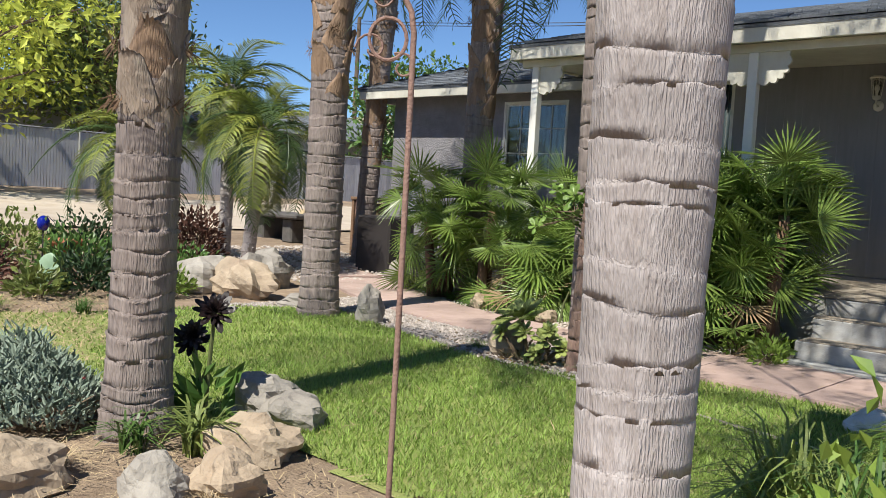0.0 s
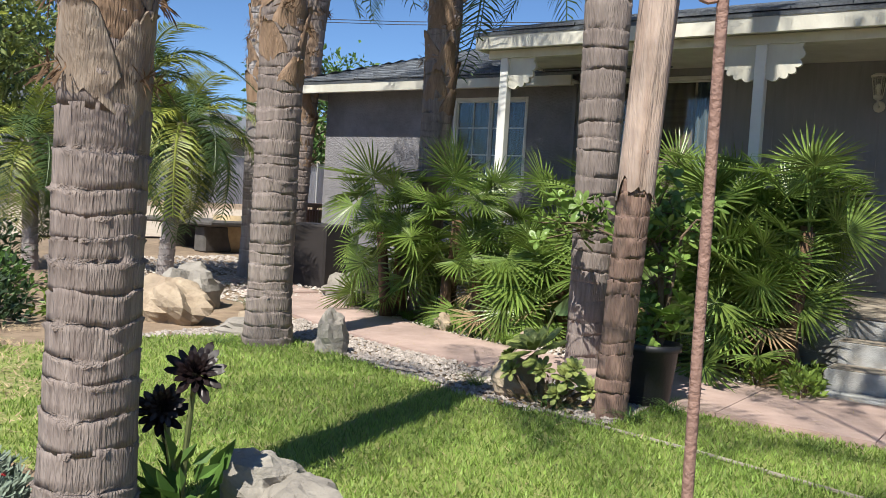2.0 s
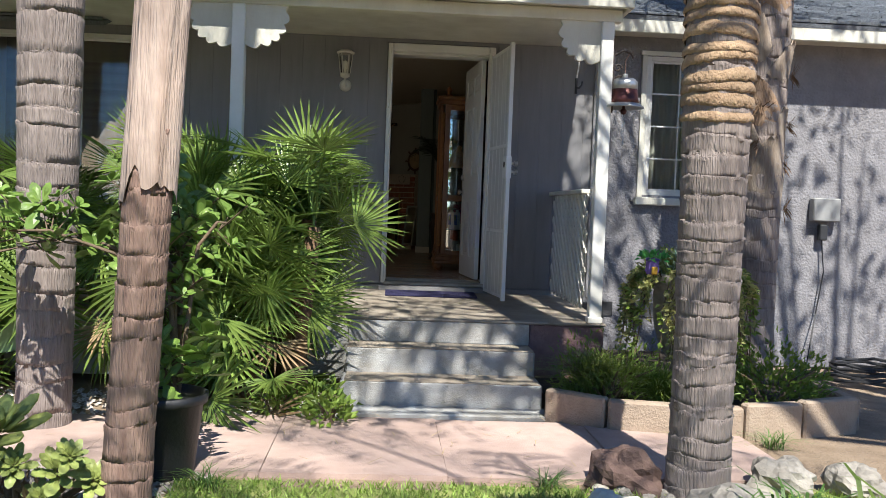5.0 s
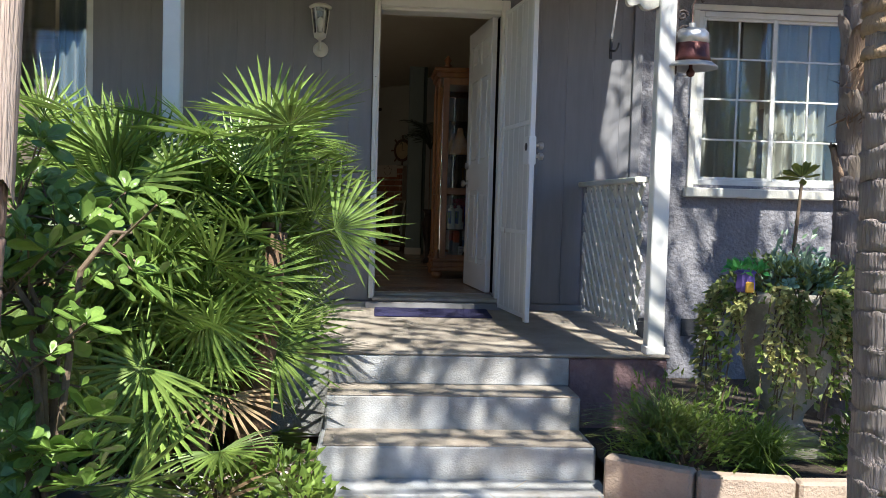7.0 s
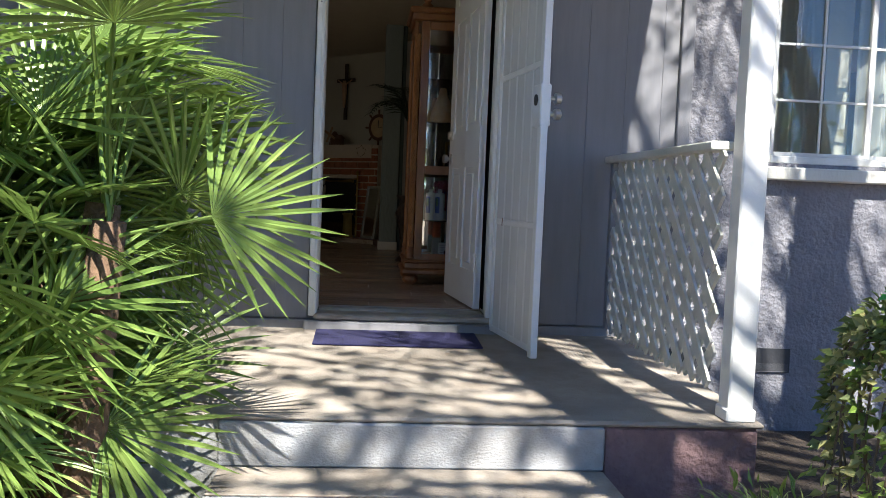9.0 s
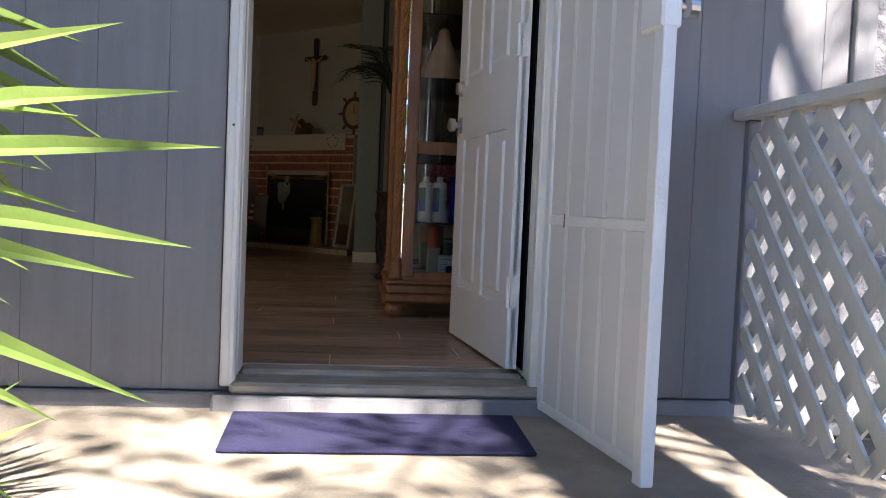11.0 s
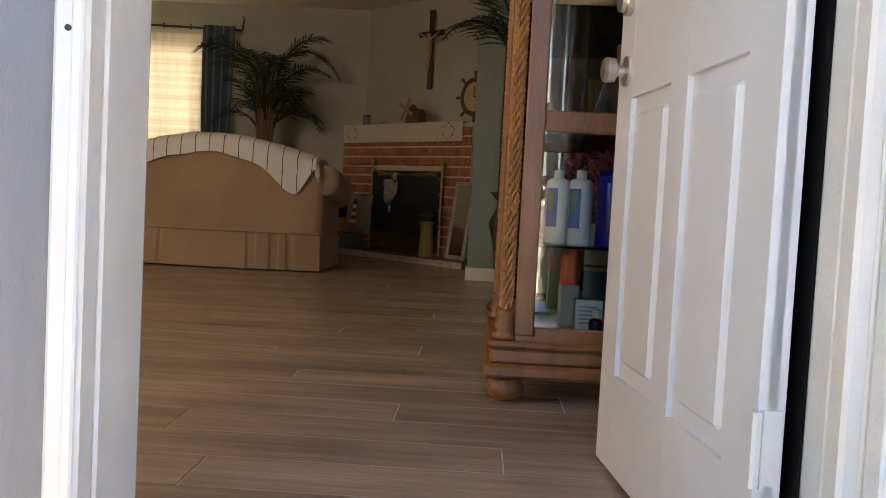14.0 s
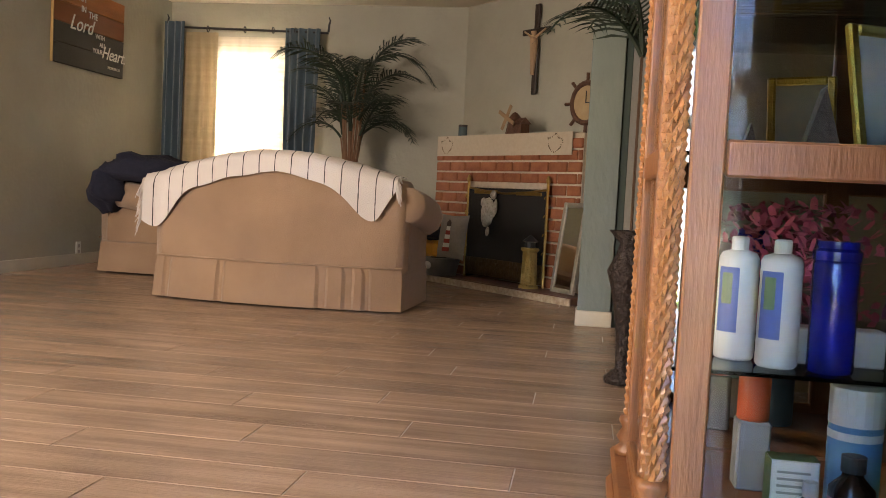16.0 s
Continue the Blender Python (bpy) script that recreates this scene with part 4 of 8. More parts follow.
WFRAME = mat("window_white", (0.74, 0.73, 0.70), (0.64, 0.62, 0.56), 6, 0.5, 0.15, 60, stain=0.15)
SHEER = mat("sheer_curtain", (0.62, 0.62, 0.56), (0.54, 0.54, 0.48), 3, 0.9, trans=0.5)
window("window_right", 2.43, 3.64, 1.585, 2.885, 0.02, 2, 4, "white sliding window with white grilles and pale curtains", WFRAME)
solid("window_sill_right", G().box(2.35, -0.07, 1.49, 3.68, 0.0, 1.562, 0.008).box(2.36, -0.03, 2.89, 3.70, 0.0, 2.93, 0.005).box(2.375, -0.025, 1.563, 2.425, 0.0, 2.888, 0.004).box(3.645, -0.025, 1.563, 3.695, 0.0, 2.888, 0.004), CREAM, "weathered cream wooden window sill and trim", "window sill")
tagged(solid("curtain", curtain_g(2.44, 3.02, 1.55, 2.92, 0.24, 7, 0.03, 1), SHEER, "pale grey-white curtain behind the window", "curtain", "curtains", kind="thing"))
tagged(solid("curtain", curtain_g(3.06, 3.66, 1.55, 2.92, 0.24, 7, 0.03, 2), SHEER, "pale grey-white curtain behind the window", "curtain", "curtains", kind="thing"))
window("window_left", -5.56, -4.43, 1.55, 2.68, 0.11, 2, 3, "white framed sliding window in the stucco wall", WFRAME)
window("window_porch", -3.6, -2.0, 1.35, 2.85, 0.03, 1, 1, "wide porch window with a thin pale frame", WFRAME, 2)
STRIPED = mat("striped_sheer", (0.12, 0.10, 0.085), (0.22, 0.19, 0.16), 1.0, 0.9, stretch=(0.01, 0.01, 16), trans=0.12)
TEAL = mat("blue_curtain", (0.060, 0.10, 0.13), (0.045, 0.078, 0.105), 2, 0.55, 0.2, 80, sheen=0.4)
solid("curtain", curtain_g(-3.55, -2.35, 1.3, 2.9, 0.26, 8, 0.02, 5), STRIPED, "brown striped sheer curtain behind the porch window", "curtain", kind="thing")
solid("curtain", curtain_g(-2.33, -2.02, 1.2, 2.92, 0.28, 4, 0.03, 6), TEAL, "dark blue satin curtain behind the porch window", "curtain", kind="thing")
solid("curtain", curtain_g(-5.5, -4.5, 1.5, 2.7, 0.36, 9, 0.02, 7), mat("grey_curtain", (0.10, 0.11, 0.12), (0.07, 0.08, 0.09), 3, 0.9), "dark curtain behind the side window", "curtain", kind="thing")
solid("wall_room_wing", G().box(-7.7, 2.5, 0.0, -3.8, 2.6, 3.0), ROOMWALL, "plain wall of the side room", "wall")

# crawl-space vents at the wall's foot
for x0, x1 in ((1.95, 2.20), (2.38, 2.65)):
    v = thing("crawl_vent", (x0, 0.0, 0.43), "dark mesh crawl-space vent in the stucco wall", "vent", "crawl-space vents")
    part("opening", G().box(0.0, -0.004, 0.0, x1 - x0, -0.001, 0.135), BLACKP, v)
    part("mesh", G().box(0.01, -0.007, 0.01, x1 - x0 - 0.01, -0.005, 0.05).tube([(0.005, -0.008, 0.005), (x1 - x0 - 0.005, -0.008, 0.005)], 0.004, 5), MATS["rusty_mesh"] if "rusty_mesh" in MATS else mat("rusty_mesh", (0.12, 0.12, 0.13), (0.03, 0.03, 0.03), 300, 0.7, metal=0.5), v)
# wall lamp
lamp = thing("wall_lamp", (-0.385, 0.0, 2.41), "cream painted wall lantern with clear glass beside the door", "wall lamp")
part("back_plate", G().lathe([(0.0, 0), (0.052, 0), (0.056, 0.012), (0.03, 0.026), (0.0, 0.028)], 16).move(pose(0, 0, 0.07, 90)), CREAM, lamp, smooth=True)
part("arm", G().tube([(0, -0.02, 0.07), (0, -0.07, 0.06), (0, -0.10, 0.09), (0, -0.10, 0.14)], 0.011, 8), CREAM, lamp)
part("base_cup", G().lathe([(0.02, 0.125), (0.042, 0.14), (0.046, 0.165), (0.04, 0.17)], 12, (0, -0.10, 0)), CREAM, lamp)
part("glass", G().lathe([(0.042, 0.17), (0.062, 0.345)], 8, (0, -0.10, 0)), glass("lamp_glass", (0.92, 0.92, 0.86)), lamp).visible_shadow = False
for i in range(6):
    a = i * math.pi / 3
    part("cage_bar", G().tube([(0.044 * math.cos(a), -0.10 + 0.044 * math.sin(a), 0.168), (0.066 * math.cos(a), -0.10 + 0.066 * math.sin(a), 0.35)], 0.004, 5), CREAM, lamp)
part("cap", G().lathe([(0.078, 0.345), (0.082, 0.358), (0.05, 0.378), (0.0, 0.384)], 14, (0, -0.10, 0)), CREAM, lamp)
part("bulb", G().lathe([(0.012, 0.17), (0.014, 0.2), (0.028, 0.24), (0.026, 0.27), (0.0, 0.29)], 12, (0, -0.10, 0)), mat("bulb_white", (0.8, 0.78, 0.7), None, 3, 0.2), lamp, smooth=True)

# lattice panel at the porch's end
lat = thing("porch_lattice", (1.59, 0, 0), "cream painted wooden lattice rail at the porch end", "lattice")
LY0, LY1, LZ0, LZ1 = -1.50, -0.10, 0.66, 1.54
part("top_rail", G().box(-0.045, LY0, LZ1, 0.045, LY1 + 0.08, LZ1 + 0.035, 0.006), CREAM, lat)
part("edge_rail", G().box(-0.02, LY1 + 0.01, LZ0, 0.02, LY1 + 0.05, LZ1, 0.005), SIDING, lat)
for side, xo in ((1, -0.008), (-1, 0.008)):
    c = LY0 - (LZ1 - LZ0) if side > 0 else LY0
    while c < LY1 + (LZ1 - LZ0):
        # the strip y = c + side * (z - LZ0), clipped to the panel
        lo, hi = LZ0, LZ1
        if side > 0:
            lo, hi = max(lo, LZ0 + LY0 - c), min(hi, LZ0 + LY1 - c)
        else:
            lo, hi = max(lo, LZ0 + c - LY1), min(hi, LZ0 + c - LY0)
        if hi - lo > 0.05:
            a, b = (c + side * (lo - LZ0), lo), (c + side * (hi - LZ0), hi)
            d = Vector((0, b[0] - a[0], b[1] - a[1]))
            s = Vector((0, -d.z, d.y)).normalized() * 0.025
            g = G()
            p = [Vector((xo, *a)) - s, Vector((xo, *a)) + s, Vector((xo, *b)) + s, Vector((xo, *b)) - s]
            o = Vector((0.006, 0, 0))
            g.add([q - o for q in p] + [q + o for q in p], [(0, 1, 2, 3), (7, 6, 5, 4), (0, 4, 5, 1), (1, 5, 6, 2), (2, 6, 7, 3), (3, 7, 4, 0)])
            part("lath", g, CREAM, lat)
        c += 0.146

# bell on its bracket
bell = thing("hanging_bell", (1.83, -1.55, 2.2), "silver and copper bell on a carved dark bracket", "bell")
SILVER = mat("dull_silver", (0.52, 0.52, 0.52), (0.38, 0.38, 0.39), 10, 0.4, 0.15, 60, metal=0.8)
COPPER = mat("red_copper", (0.16, 0.05, 0.045), (0.09, 0.035, 0.03), 6, 0.35, 0.2, 40, metal=0.5, stain=0.4, sscale=9)
DARKWOOD = mat("dark_carved_wood", (0.06, 0.04, 0.035), (0.03, 0.022, 0.02), 14, 0.6, 0.4, 60)
part("lip", G().lathe([(0.12, 0.035), (0.15, 0.012), (0.152, 0.0), (0.13, 0.004), (0.10, 0.03)], 28), SILVER, bell, smooth=True)
part("body", G().lathe([(0.118, 0.034), (0.105, 0.07), (0.098, 0.14), (0.094, 0.142)], 28), COPPER, bell, "dark copper red band", smooth=True)
part("crown", G().lathe([(0.099, 0.14), (0.096, 0.2), (0.075, 0.222), (0.02, 0.23), (0.018, 0.26), (0, 0.262)], 28), SILVER, bell, smooth=True)
part("clapper", G().lathe([(0.0, -0.05), (0.022, -0.04), (0.026, -0.02), (0.012, 0.0), (0.006, 0.1)], 12), COPPER, bell, smooth=True)
part("back_board", G().box(-0.112, -0.02, -0.04, -0.085, 0.02, 0.44, 0.008), DARKWOOD, bell)
part("arm", G().tube([(-0.09, 0, 0.40), (-0.02, 0, 0.44), (0.04, 0, 0.42), (0.06, 0, 0.38)], [0.016, 0.014, 0.012, 0.01], 7), DARKWOOD, bell)
for k in range(3):
    pts = [(-0.06 + 0.035 * (1 - t / 14) * math.cos(t * 0.7 + k) + 0.012 * k, 0, 0.30 - 0.09 * k + 0.035 * (1 - t / 14) * math.sin(t * 0.7 + k)) for t in range(14)]
    part("scroll", G().tube(pts, 0.008, 6), DARKWOOD, bell)
part("hook", G().tube([(0.03, 0, 0.425), (0.0, 0, 0.36), (0, 0, 0.262)], 0.004, 6), RUST, bell)
for k in range(9):
    part("chain_link", G().tube([(0.008 * math.cos(t * 1.05), 0.004 * math.sin(k * 1.57), -0.06 - k * 0.026 + 0.014 * math.sin(t * 1.05)) for t in range(7)], 0.0025, 5), SILVER, bell)
hook = thing("coat_hook", (1.76, -0.0, 2.62), "dark iron hook on the porch wall", "hook")
part("plate", G().box(-0.012, -0.01, -0.12, 0.012, -0.002, 0.03, 0.003), BLACKP, hook)
part("prong", G().tube([(0, -0.01, -0.06), (0.02, -0.05, -0.07), (0.04, -0.06, -0.04), (0.045, -0.055, -0.01)], 0.008, 7), BLACKP, hook)
# electric box on the right wall
eb = thing("electric_box", (4.17, 0, 1.42), "grey outdoor electric box with cables", "electric box")
part("box", G().box(-0.12, -0.11, -0.02, 0.14, -0.002, 0.2, 0.01), mat("grey_metal", (0.3, 0.3, 0.3), (0.24, 0.24, 0.24), 8, 0.5), eb)
part("plug", G().box(-0.04, -0.09, -0.2, 0.04, -0.02, -0.05, 0.01), BLACKP, eb)
part("cable", G().tube([(0.0, -0.05, -0.2), (0.03, -0.06, -0.5), (-0.02, -0.05, -0.9), (-0.15, -0.2, -1.36)], 0.006, 6), BLACKP, eb)
hose = thing("garden_hose", (4.35, -0.75, 0.02), "dark coiled garden hose on the ground", "hose")
for k in range(5):
    part("coil", G().tube([(0.42 * (1 - 0.05 * k) * math.cos(t * 0.42 + k), 0.3 * math.sin(t * 0.42 + k), 0.02 + 0.03 * k + 0.012 * math.sin(t * 2.1 + k)) for t in range(16)], 0.014, 6), BLACKP, hose)


# ---- garden ----
def leaf_g(n, place, size, seed, wide=0.45, curl=0.15, up=0.3):
    """n small pointed leaves; place(rng) gives a spot and the way out from the plant."""
    rng = random.Random(seed)
    g = G()
    for _ in range(n):
        p, o = place(rng)
        p = Vector(p)
        d = (Vector(o) + Vector((rng.uniform(-1, 1), rng.uniform(-1, 1), rng.uniform(-1, 1) + up)) * 0.9).normalized()
        s = d.cross(Vector((rng.uniform(-1, 1), rng.uniform(-1, 1), rng.uniform(0.2, 1)))).normalized()
        l = size * rng.uniform(0.6, 1.3)
        nn = d.cross(s) * curl * l
        g.add([p, p + d * l * 0.45 + s * l * wide * 0.5 - nn, p + d * l, p + d * l * 0.45 - s * l * wide * 0.5 - nn], [(0, 1, 2), (0, 2, 3)])
    return g


def shell(rx, ry, rz, z0=0.0, seed=0, lumps=1.7, inner=0.55):
    """Spots in a lumpy mound."""
    def place(rng):
        a, t = rng.uniform(0, 2 * math.pi), rng.random() ** 0.7
        th = math.acos(1 - t * 1.0)
        d = Vector((math.sin(th) * math.cos(a), math.sin(th) * math.sin(a), math.cos(th)))
        k = (1 + 0.5 * noise.noise(d * lumps + Vector((seed, seed * 2.1, 0)))) * rng.uniform(inner, 1.0)
        return (d.x * rx * k, d.y * ry * k, z0 + d.z * rz * k), d
    return place


def bush(name, at, r, n, size, material, label, cat, seed, wide=0.45, stems=6, group="", z0=0.03, inner=0.5):
    b = thing(name, (at[0], at[1], ground_z(*at[:2]) + (at[2] if len(at) > 2 else 0)), label, cat, group)
    rng = random.Random(seed)
    for k in range(stems):
        a = rng.uniform(0, 6.28)
        part("stem", G().tube([(0.03 * math.cos(a), 0.03 * math.sin(a), -0.03), (r[0] * 0.35 * math.cos(a), r[1] * 0.35 * math.sin(a), r[2] * 0.4), (r[0] * 0.7 * math.cos(a), r[1] * 0.7 * math.sin(a), r[2] * 0.6)], [0.014, 0.009, 0.004], 6), MATS["bush_stem"], b)
    part("foliage", leaf_g(n, shell(*r, z0, seed, inner=inner), size, seed, wide), material, b)["kind"] = "stuff"
    return b


def blades(name, at, n, h, spread_, width, material, label, cat, seed, droop=0.6, group=""):
    b = thing(name, (at[0], at[1], ground_z(*at[:2]) + (at[2] if len(at) > 2 else 0)), label, cat, group)
    rng = random.Random(seed)
    g = G()
    for _ in range(n):
        a = rng.uniform(0, 6.28)
        o = Vector((rng.uniform(-0.15, 0.15) * spread_, rng.uniform(-0.15, 0.15) * spread_, -0.02))
        d = Vector((math.cos(a), math.sin(a), 0))
        hh, ss = h * rng.uniform(0.55, 1.1), spread_ * rng.uniform(0.3, 1.0)
        s = Vector((-d.y, d.x, 0)) * width * 0.5
        pts = [o + d * ss * t * t + Vector((0, 0, hh * (1.55 * t - droop * t * t * (0.6 + ss / spread_ * 0.6)))) for t in (0, 0.3, 0.6, 0.85, 1.0)]
        ws = (0.7, 1.0, 0.9, 0.5, 0.0)
        vs = []
        for p, w in zip(pts[:-1], ws):
            vs += [p - s * w, p + s * w]
        vs.append(pts[-1])
        g.add(vs, [(0, 1, 3, 2), (2, 3, 5, 4), (4, 5, 7, 6), (6, 7, 8)])
    part("grass", g, material, b)["kind"] = "stuff"
    return b


def rosette_g(n, r, seed, wide=0.34, lift=0.55, tip=0.0):
    """Fleshy leaves in a spiral rosette."""
    rng = random.Random(seed)
    g = G()
    for k in range(n):
        a, t = k * 2.39996, (k + 1) / n
        l = r * (0.35 + 0.65 * t) * rng.uniform(0.9, 1.08)
        el = lift * (1.35 - t * 1.25)
        d = Vector((math.cos(a) * math.cos(el), math.sin(a) * math.cos(el), math.sin(el)))
        s = Vector((-math.sin(a), math.cos(a), 0))
        u = d.cross(s) * -1
        w = l * wide
        q = [d * l * 0.12, d * l * 0.65 + s * w * 0.5, d * l * 0.92 + s * w * 0.33, d * l * 1.03 + u * 0.02 * l, d * l * 0.92 - s * w * 0.33, d * l * 0.65 - s * w * 0.5, d * l * 0.6 - u * 0.07 * l]
        g.add(q, [(0, 6, 1), (1, 6, 2), (2, 6, 3), (3, 6, 4), (4, 6, 5), (5, 6, 0)])
        g.add([v - u * 0.03 * l for v in q[:6]], [(5, 4, 3, 2, 1, 0)])
    return g


def rosette(parent, m, n, r, seed, wide, lift, material):
    """Each fleshy leaf of a rosette is a part of its own."""
    whole = rosette_g(n, r, seed, wide, lift)
    for k in range(n):
        vs = whole.v[k * 13:k * 13 + 13]
        g = G().add(vs, [(0, 6, 1), (1, 6, 2), (2, 6, 3), (3, 6, 4), (4, 6, 5), (5, 6, 0), (12, 11, 10, 9, 8, 7)])
        part("leaf", g, material, parent).matrix_basis = m


mat("bush_stem", (0.16, 0.11, 0.07), (0.1, 0.07, 0.045), 12, 0.8, 0.4, 60)
GREEN = mat("green_leaf", (0.11, 0.20, 0.045), (0.07, 0.14, 0.03), 7, 0.45, vary=0.4, trans=0.25)
LIME = mat("lime_leaf", (0.22, 0.30, 0.05), (0.13, 0.21, 0.04), 7, 0.45, vary=0.35, trans=0.3)
DARKG = mat("dark_leaf", (0.035, 0.07, 0.025), (0.022, 0.045, 0.016), 7, 0.5, vary=0.4, trans=0.2)
SILVERG = mat("silver_leaf", (0.27, 0.33, 0.26), (0.18, 0.24, 0.18), 9, 0.7, vary=0.35, trans=0.15)
OLIVE = mat("olive_leaf", (0.22, 0.26, 0.07), (0.14, 0.19, 0.05), 7, 0.5, vary=0.4, trans=0.25)
REDBROWN = mat("red_brown_leaf", (0.13, 0.05, 0.03), (0.07, 0.03, 0.02), 7, 0.7, vary=0.4)
BLACKROSE = mat("black_rosette", (0.010, 0.006, 0.007), (0.016, 0.008, 0.008), 7, 0.4, vary=0.3)
SUCC = mat("blue_green_succulent", (0.27, 0.37, 0.25), (0.18, 0.27, 0.17), 7, 0.5, vary=0.3)
TRAIL = mat("yellow_trailing_leaf", (0.46, 0.42, 0.17), (0.31, 0.33, 0.11), 7, 0.6, vary=0.4, trans=0.25)
STRAW = mat("dry_straw", (0.46, 0.36, 0.22), (0.34, 0.25, 0.15), 9, 0.9, vary=0.35)

def is_dry(x, y):
    """The worn, dry corner of the lawn beside the flower bed."""
    return x < -3.2 and noise.noise(Vector((x * 1.9, y * 1.9, 7.0))) * 0.9 > (y + 6.5) + 0.5 * (x + 4.2)


# lawn blades
rng = random.Random(5)
lg = G()
V, F = lg.v, lg.f
count = 0
while count < 90000:
    x, y = rng.uniform(-6.0, 2.6), rng.uniform(-8.2, -3.7)
    dist = math.hypot(x - 1.0, y + 8.6)
    if rng.random() > min(1.0, 3.2 / (dist + 0.3)) or not on_lawn(x, y):
        continue
    if is_dry(x, y) and rng.random() < 0.85:
        continue
    count += 1
    z, h = ground_z(x, y), rng.uniform(0.018, 0.042)
    a, b = rng.uniform(0, 6.28), rng.uniform(0, 6.28)
    w = rng.uniform(0.0022, 0.004) * (1 + dist * 0.12)
    k = len(V)
    cx, sx = math.cos(a) * w, math.sin(a) * w
    l = rng.uniform(0.2, 1.1) * h
    V += [(x - cx, y - sx, z), (x + cx, y + sx, z), (x + l * math.cos(b), y + l * math.sin(b), z + h)]
    F.append((k, k + 1, k + 2))
tagged(new("grass_blades", mesh_of("grass_blades", lg, GRASS)), "short bright green lawn grass", "grass", kind="stuff")
dg_ = G()
while len(dg_.f) < 5200:
    x, y = rng.uniform(-6.6, -3.0), rng.uniform(-8.6, -5.0)
    if not is_dry(x, y):
        continue
    l, a = rng.uniform(0.03, 0.09), rng.uniform(0, 6.28)
    p, d = Vector((x, y, ground_z(x, y) + 0.008)), Vector((math.cos(a), math.sin(a), rng.uniform(0.0, 0.5))) * l
    w = Vector((-math.sin(a), math.cos(a), 0)) * 0.006
    dg_.add([p - w, p + w, p + d], [(0, 1, 2)])
tagged(new("dry_lawn", mesh_of("dry_lawn", dg_, STRAW)), "dry straw-coloured grass at the worn lawn edge", "dry grass", kind="stuff")
eg = G()
pts = [(-1.35, -4.66), (-0.9, -4.76), (-0.3, -4.86), (0.3, -5.0), (1.0, -5.15), (1.9, -5.4)]
eg.tube([(x, y, ground_z(x, y) + 0.004) for x, y in pts], 0.012, 8)
solid("lawn_edging", eg, mat("edging_concrete", (0.30, 0.27, 0.22), (0.22, 0.2, 0.16), 20, 0.9, 0.4, 60), "pale concrete lawn edging strip", "edging")

# path of wide slabs
centre = [(2.35, -3.18), (-0.9, -3.22), (-2.6, -3.2), (-3.9, -2.95), (-5.3, -2.35), (-6.6, -1.65), (-8.6, -0.9)]
path_ob = thing("pavement", (0, 0, 0), "dusty pink paved garden path", "path", kind="structure")
lens_ = [math.dist(a, b) for a, b in zip(centre, centre[1:])]


def along(s):
    for (a, b), l in zip(zip(centre, centre[1:]), lens_):
        if s <= l:
            t = s / l
            return Vector((a[0] + (b[0] - a[0]) * t, a[1] + (b[1] - a[1]) * t, 0)), Vector((b[0] - a[0], b[1] - a[1], 0)).normalized()
        s -= l
    return Vector((*centre[-1], 0)), Vector((centre[-1][0] - centre[-2][0], centre[-1][1] - centre[-2][1], 0)).normalized()


s = 0.0
while s < sum(lens_) - 0.3:
    a, da = along(s + 0.002)
    b, db = along(s + 0.958)
    na, nb_ = Vector((-da.y, da.x, 0)), Vector((-db.y, db.x, 0))
    hw = 0.62 if a.x > -1.2 else 0.50
    q = [a - na * hw, b - nb_ * hw, b + nb_ * hw, a + na * hw]
    za = ground_z(a.x, a.y) + 0.012 + rng.uniform(-0.002, 0.003)
    g = G().add([(p.x, p.y, za - 0.05) for p in q] + [(p.x, p.y, za) for p in q], [(7, 6, 5, 4), (0, 1, 5, 4), (1, 2, 6, 5), (2, 3, 7, 6), (3, 0, 4, 7)])
    g.f[0] = (4, 7, 6, 5)
    part("slab", g, PAVER, path_ob)
    s += 0.96


# stones
def gravel(name, n, inside, x0, x1, y0, y1, seed, size, label, material):
    rng = random.Random(seed)
    g = G()
    k = 0
    for _ in range(n * 6):
        if k >= n:
            break
        x, y = rng.uniform(x0, x1), rng.uniform(y0, y1)
        if not inside(x, y):
            continue
        k += 1
        r = size * rng.uniform(0.4, 1.5)
        c = Vector((x, y, ground_z(x, y) + r * 0.1 - 0.012))
        a = rng.uniform(0, 3)
        e = [Vector((math.cos(a + t) * r * rng.uniform(0.7, 1.2), math.sin(a + t) * r * rng.uniform(0.7, 1.2), rng.uniform(-0.2, 0.3) * r)) for t in (0, 1.6, 3.1, 4.7)]
        top = Vector((rng.uniform(-0.3, 0.3) * r, rng.uniform(-0.3, 0.3) * r, r * 0.65))
        g.add([c + v for v in e] + [c + top], [(0, 1, 4), (1, 2, 4), (2, 3, 4), (3, 0, 4)])
    return tagged(new(name, mesh_of(name, g, material)), label, "gravel", kind="stuff")


def in_gravel(x, y):
    return not on_lawn(x, y) and y < -3.55 + 0.4 * max(0, -x - 2.6) and y > -5.0


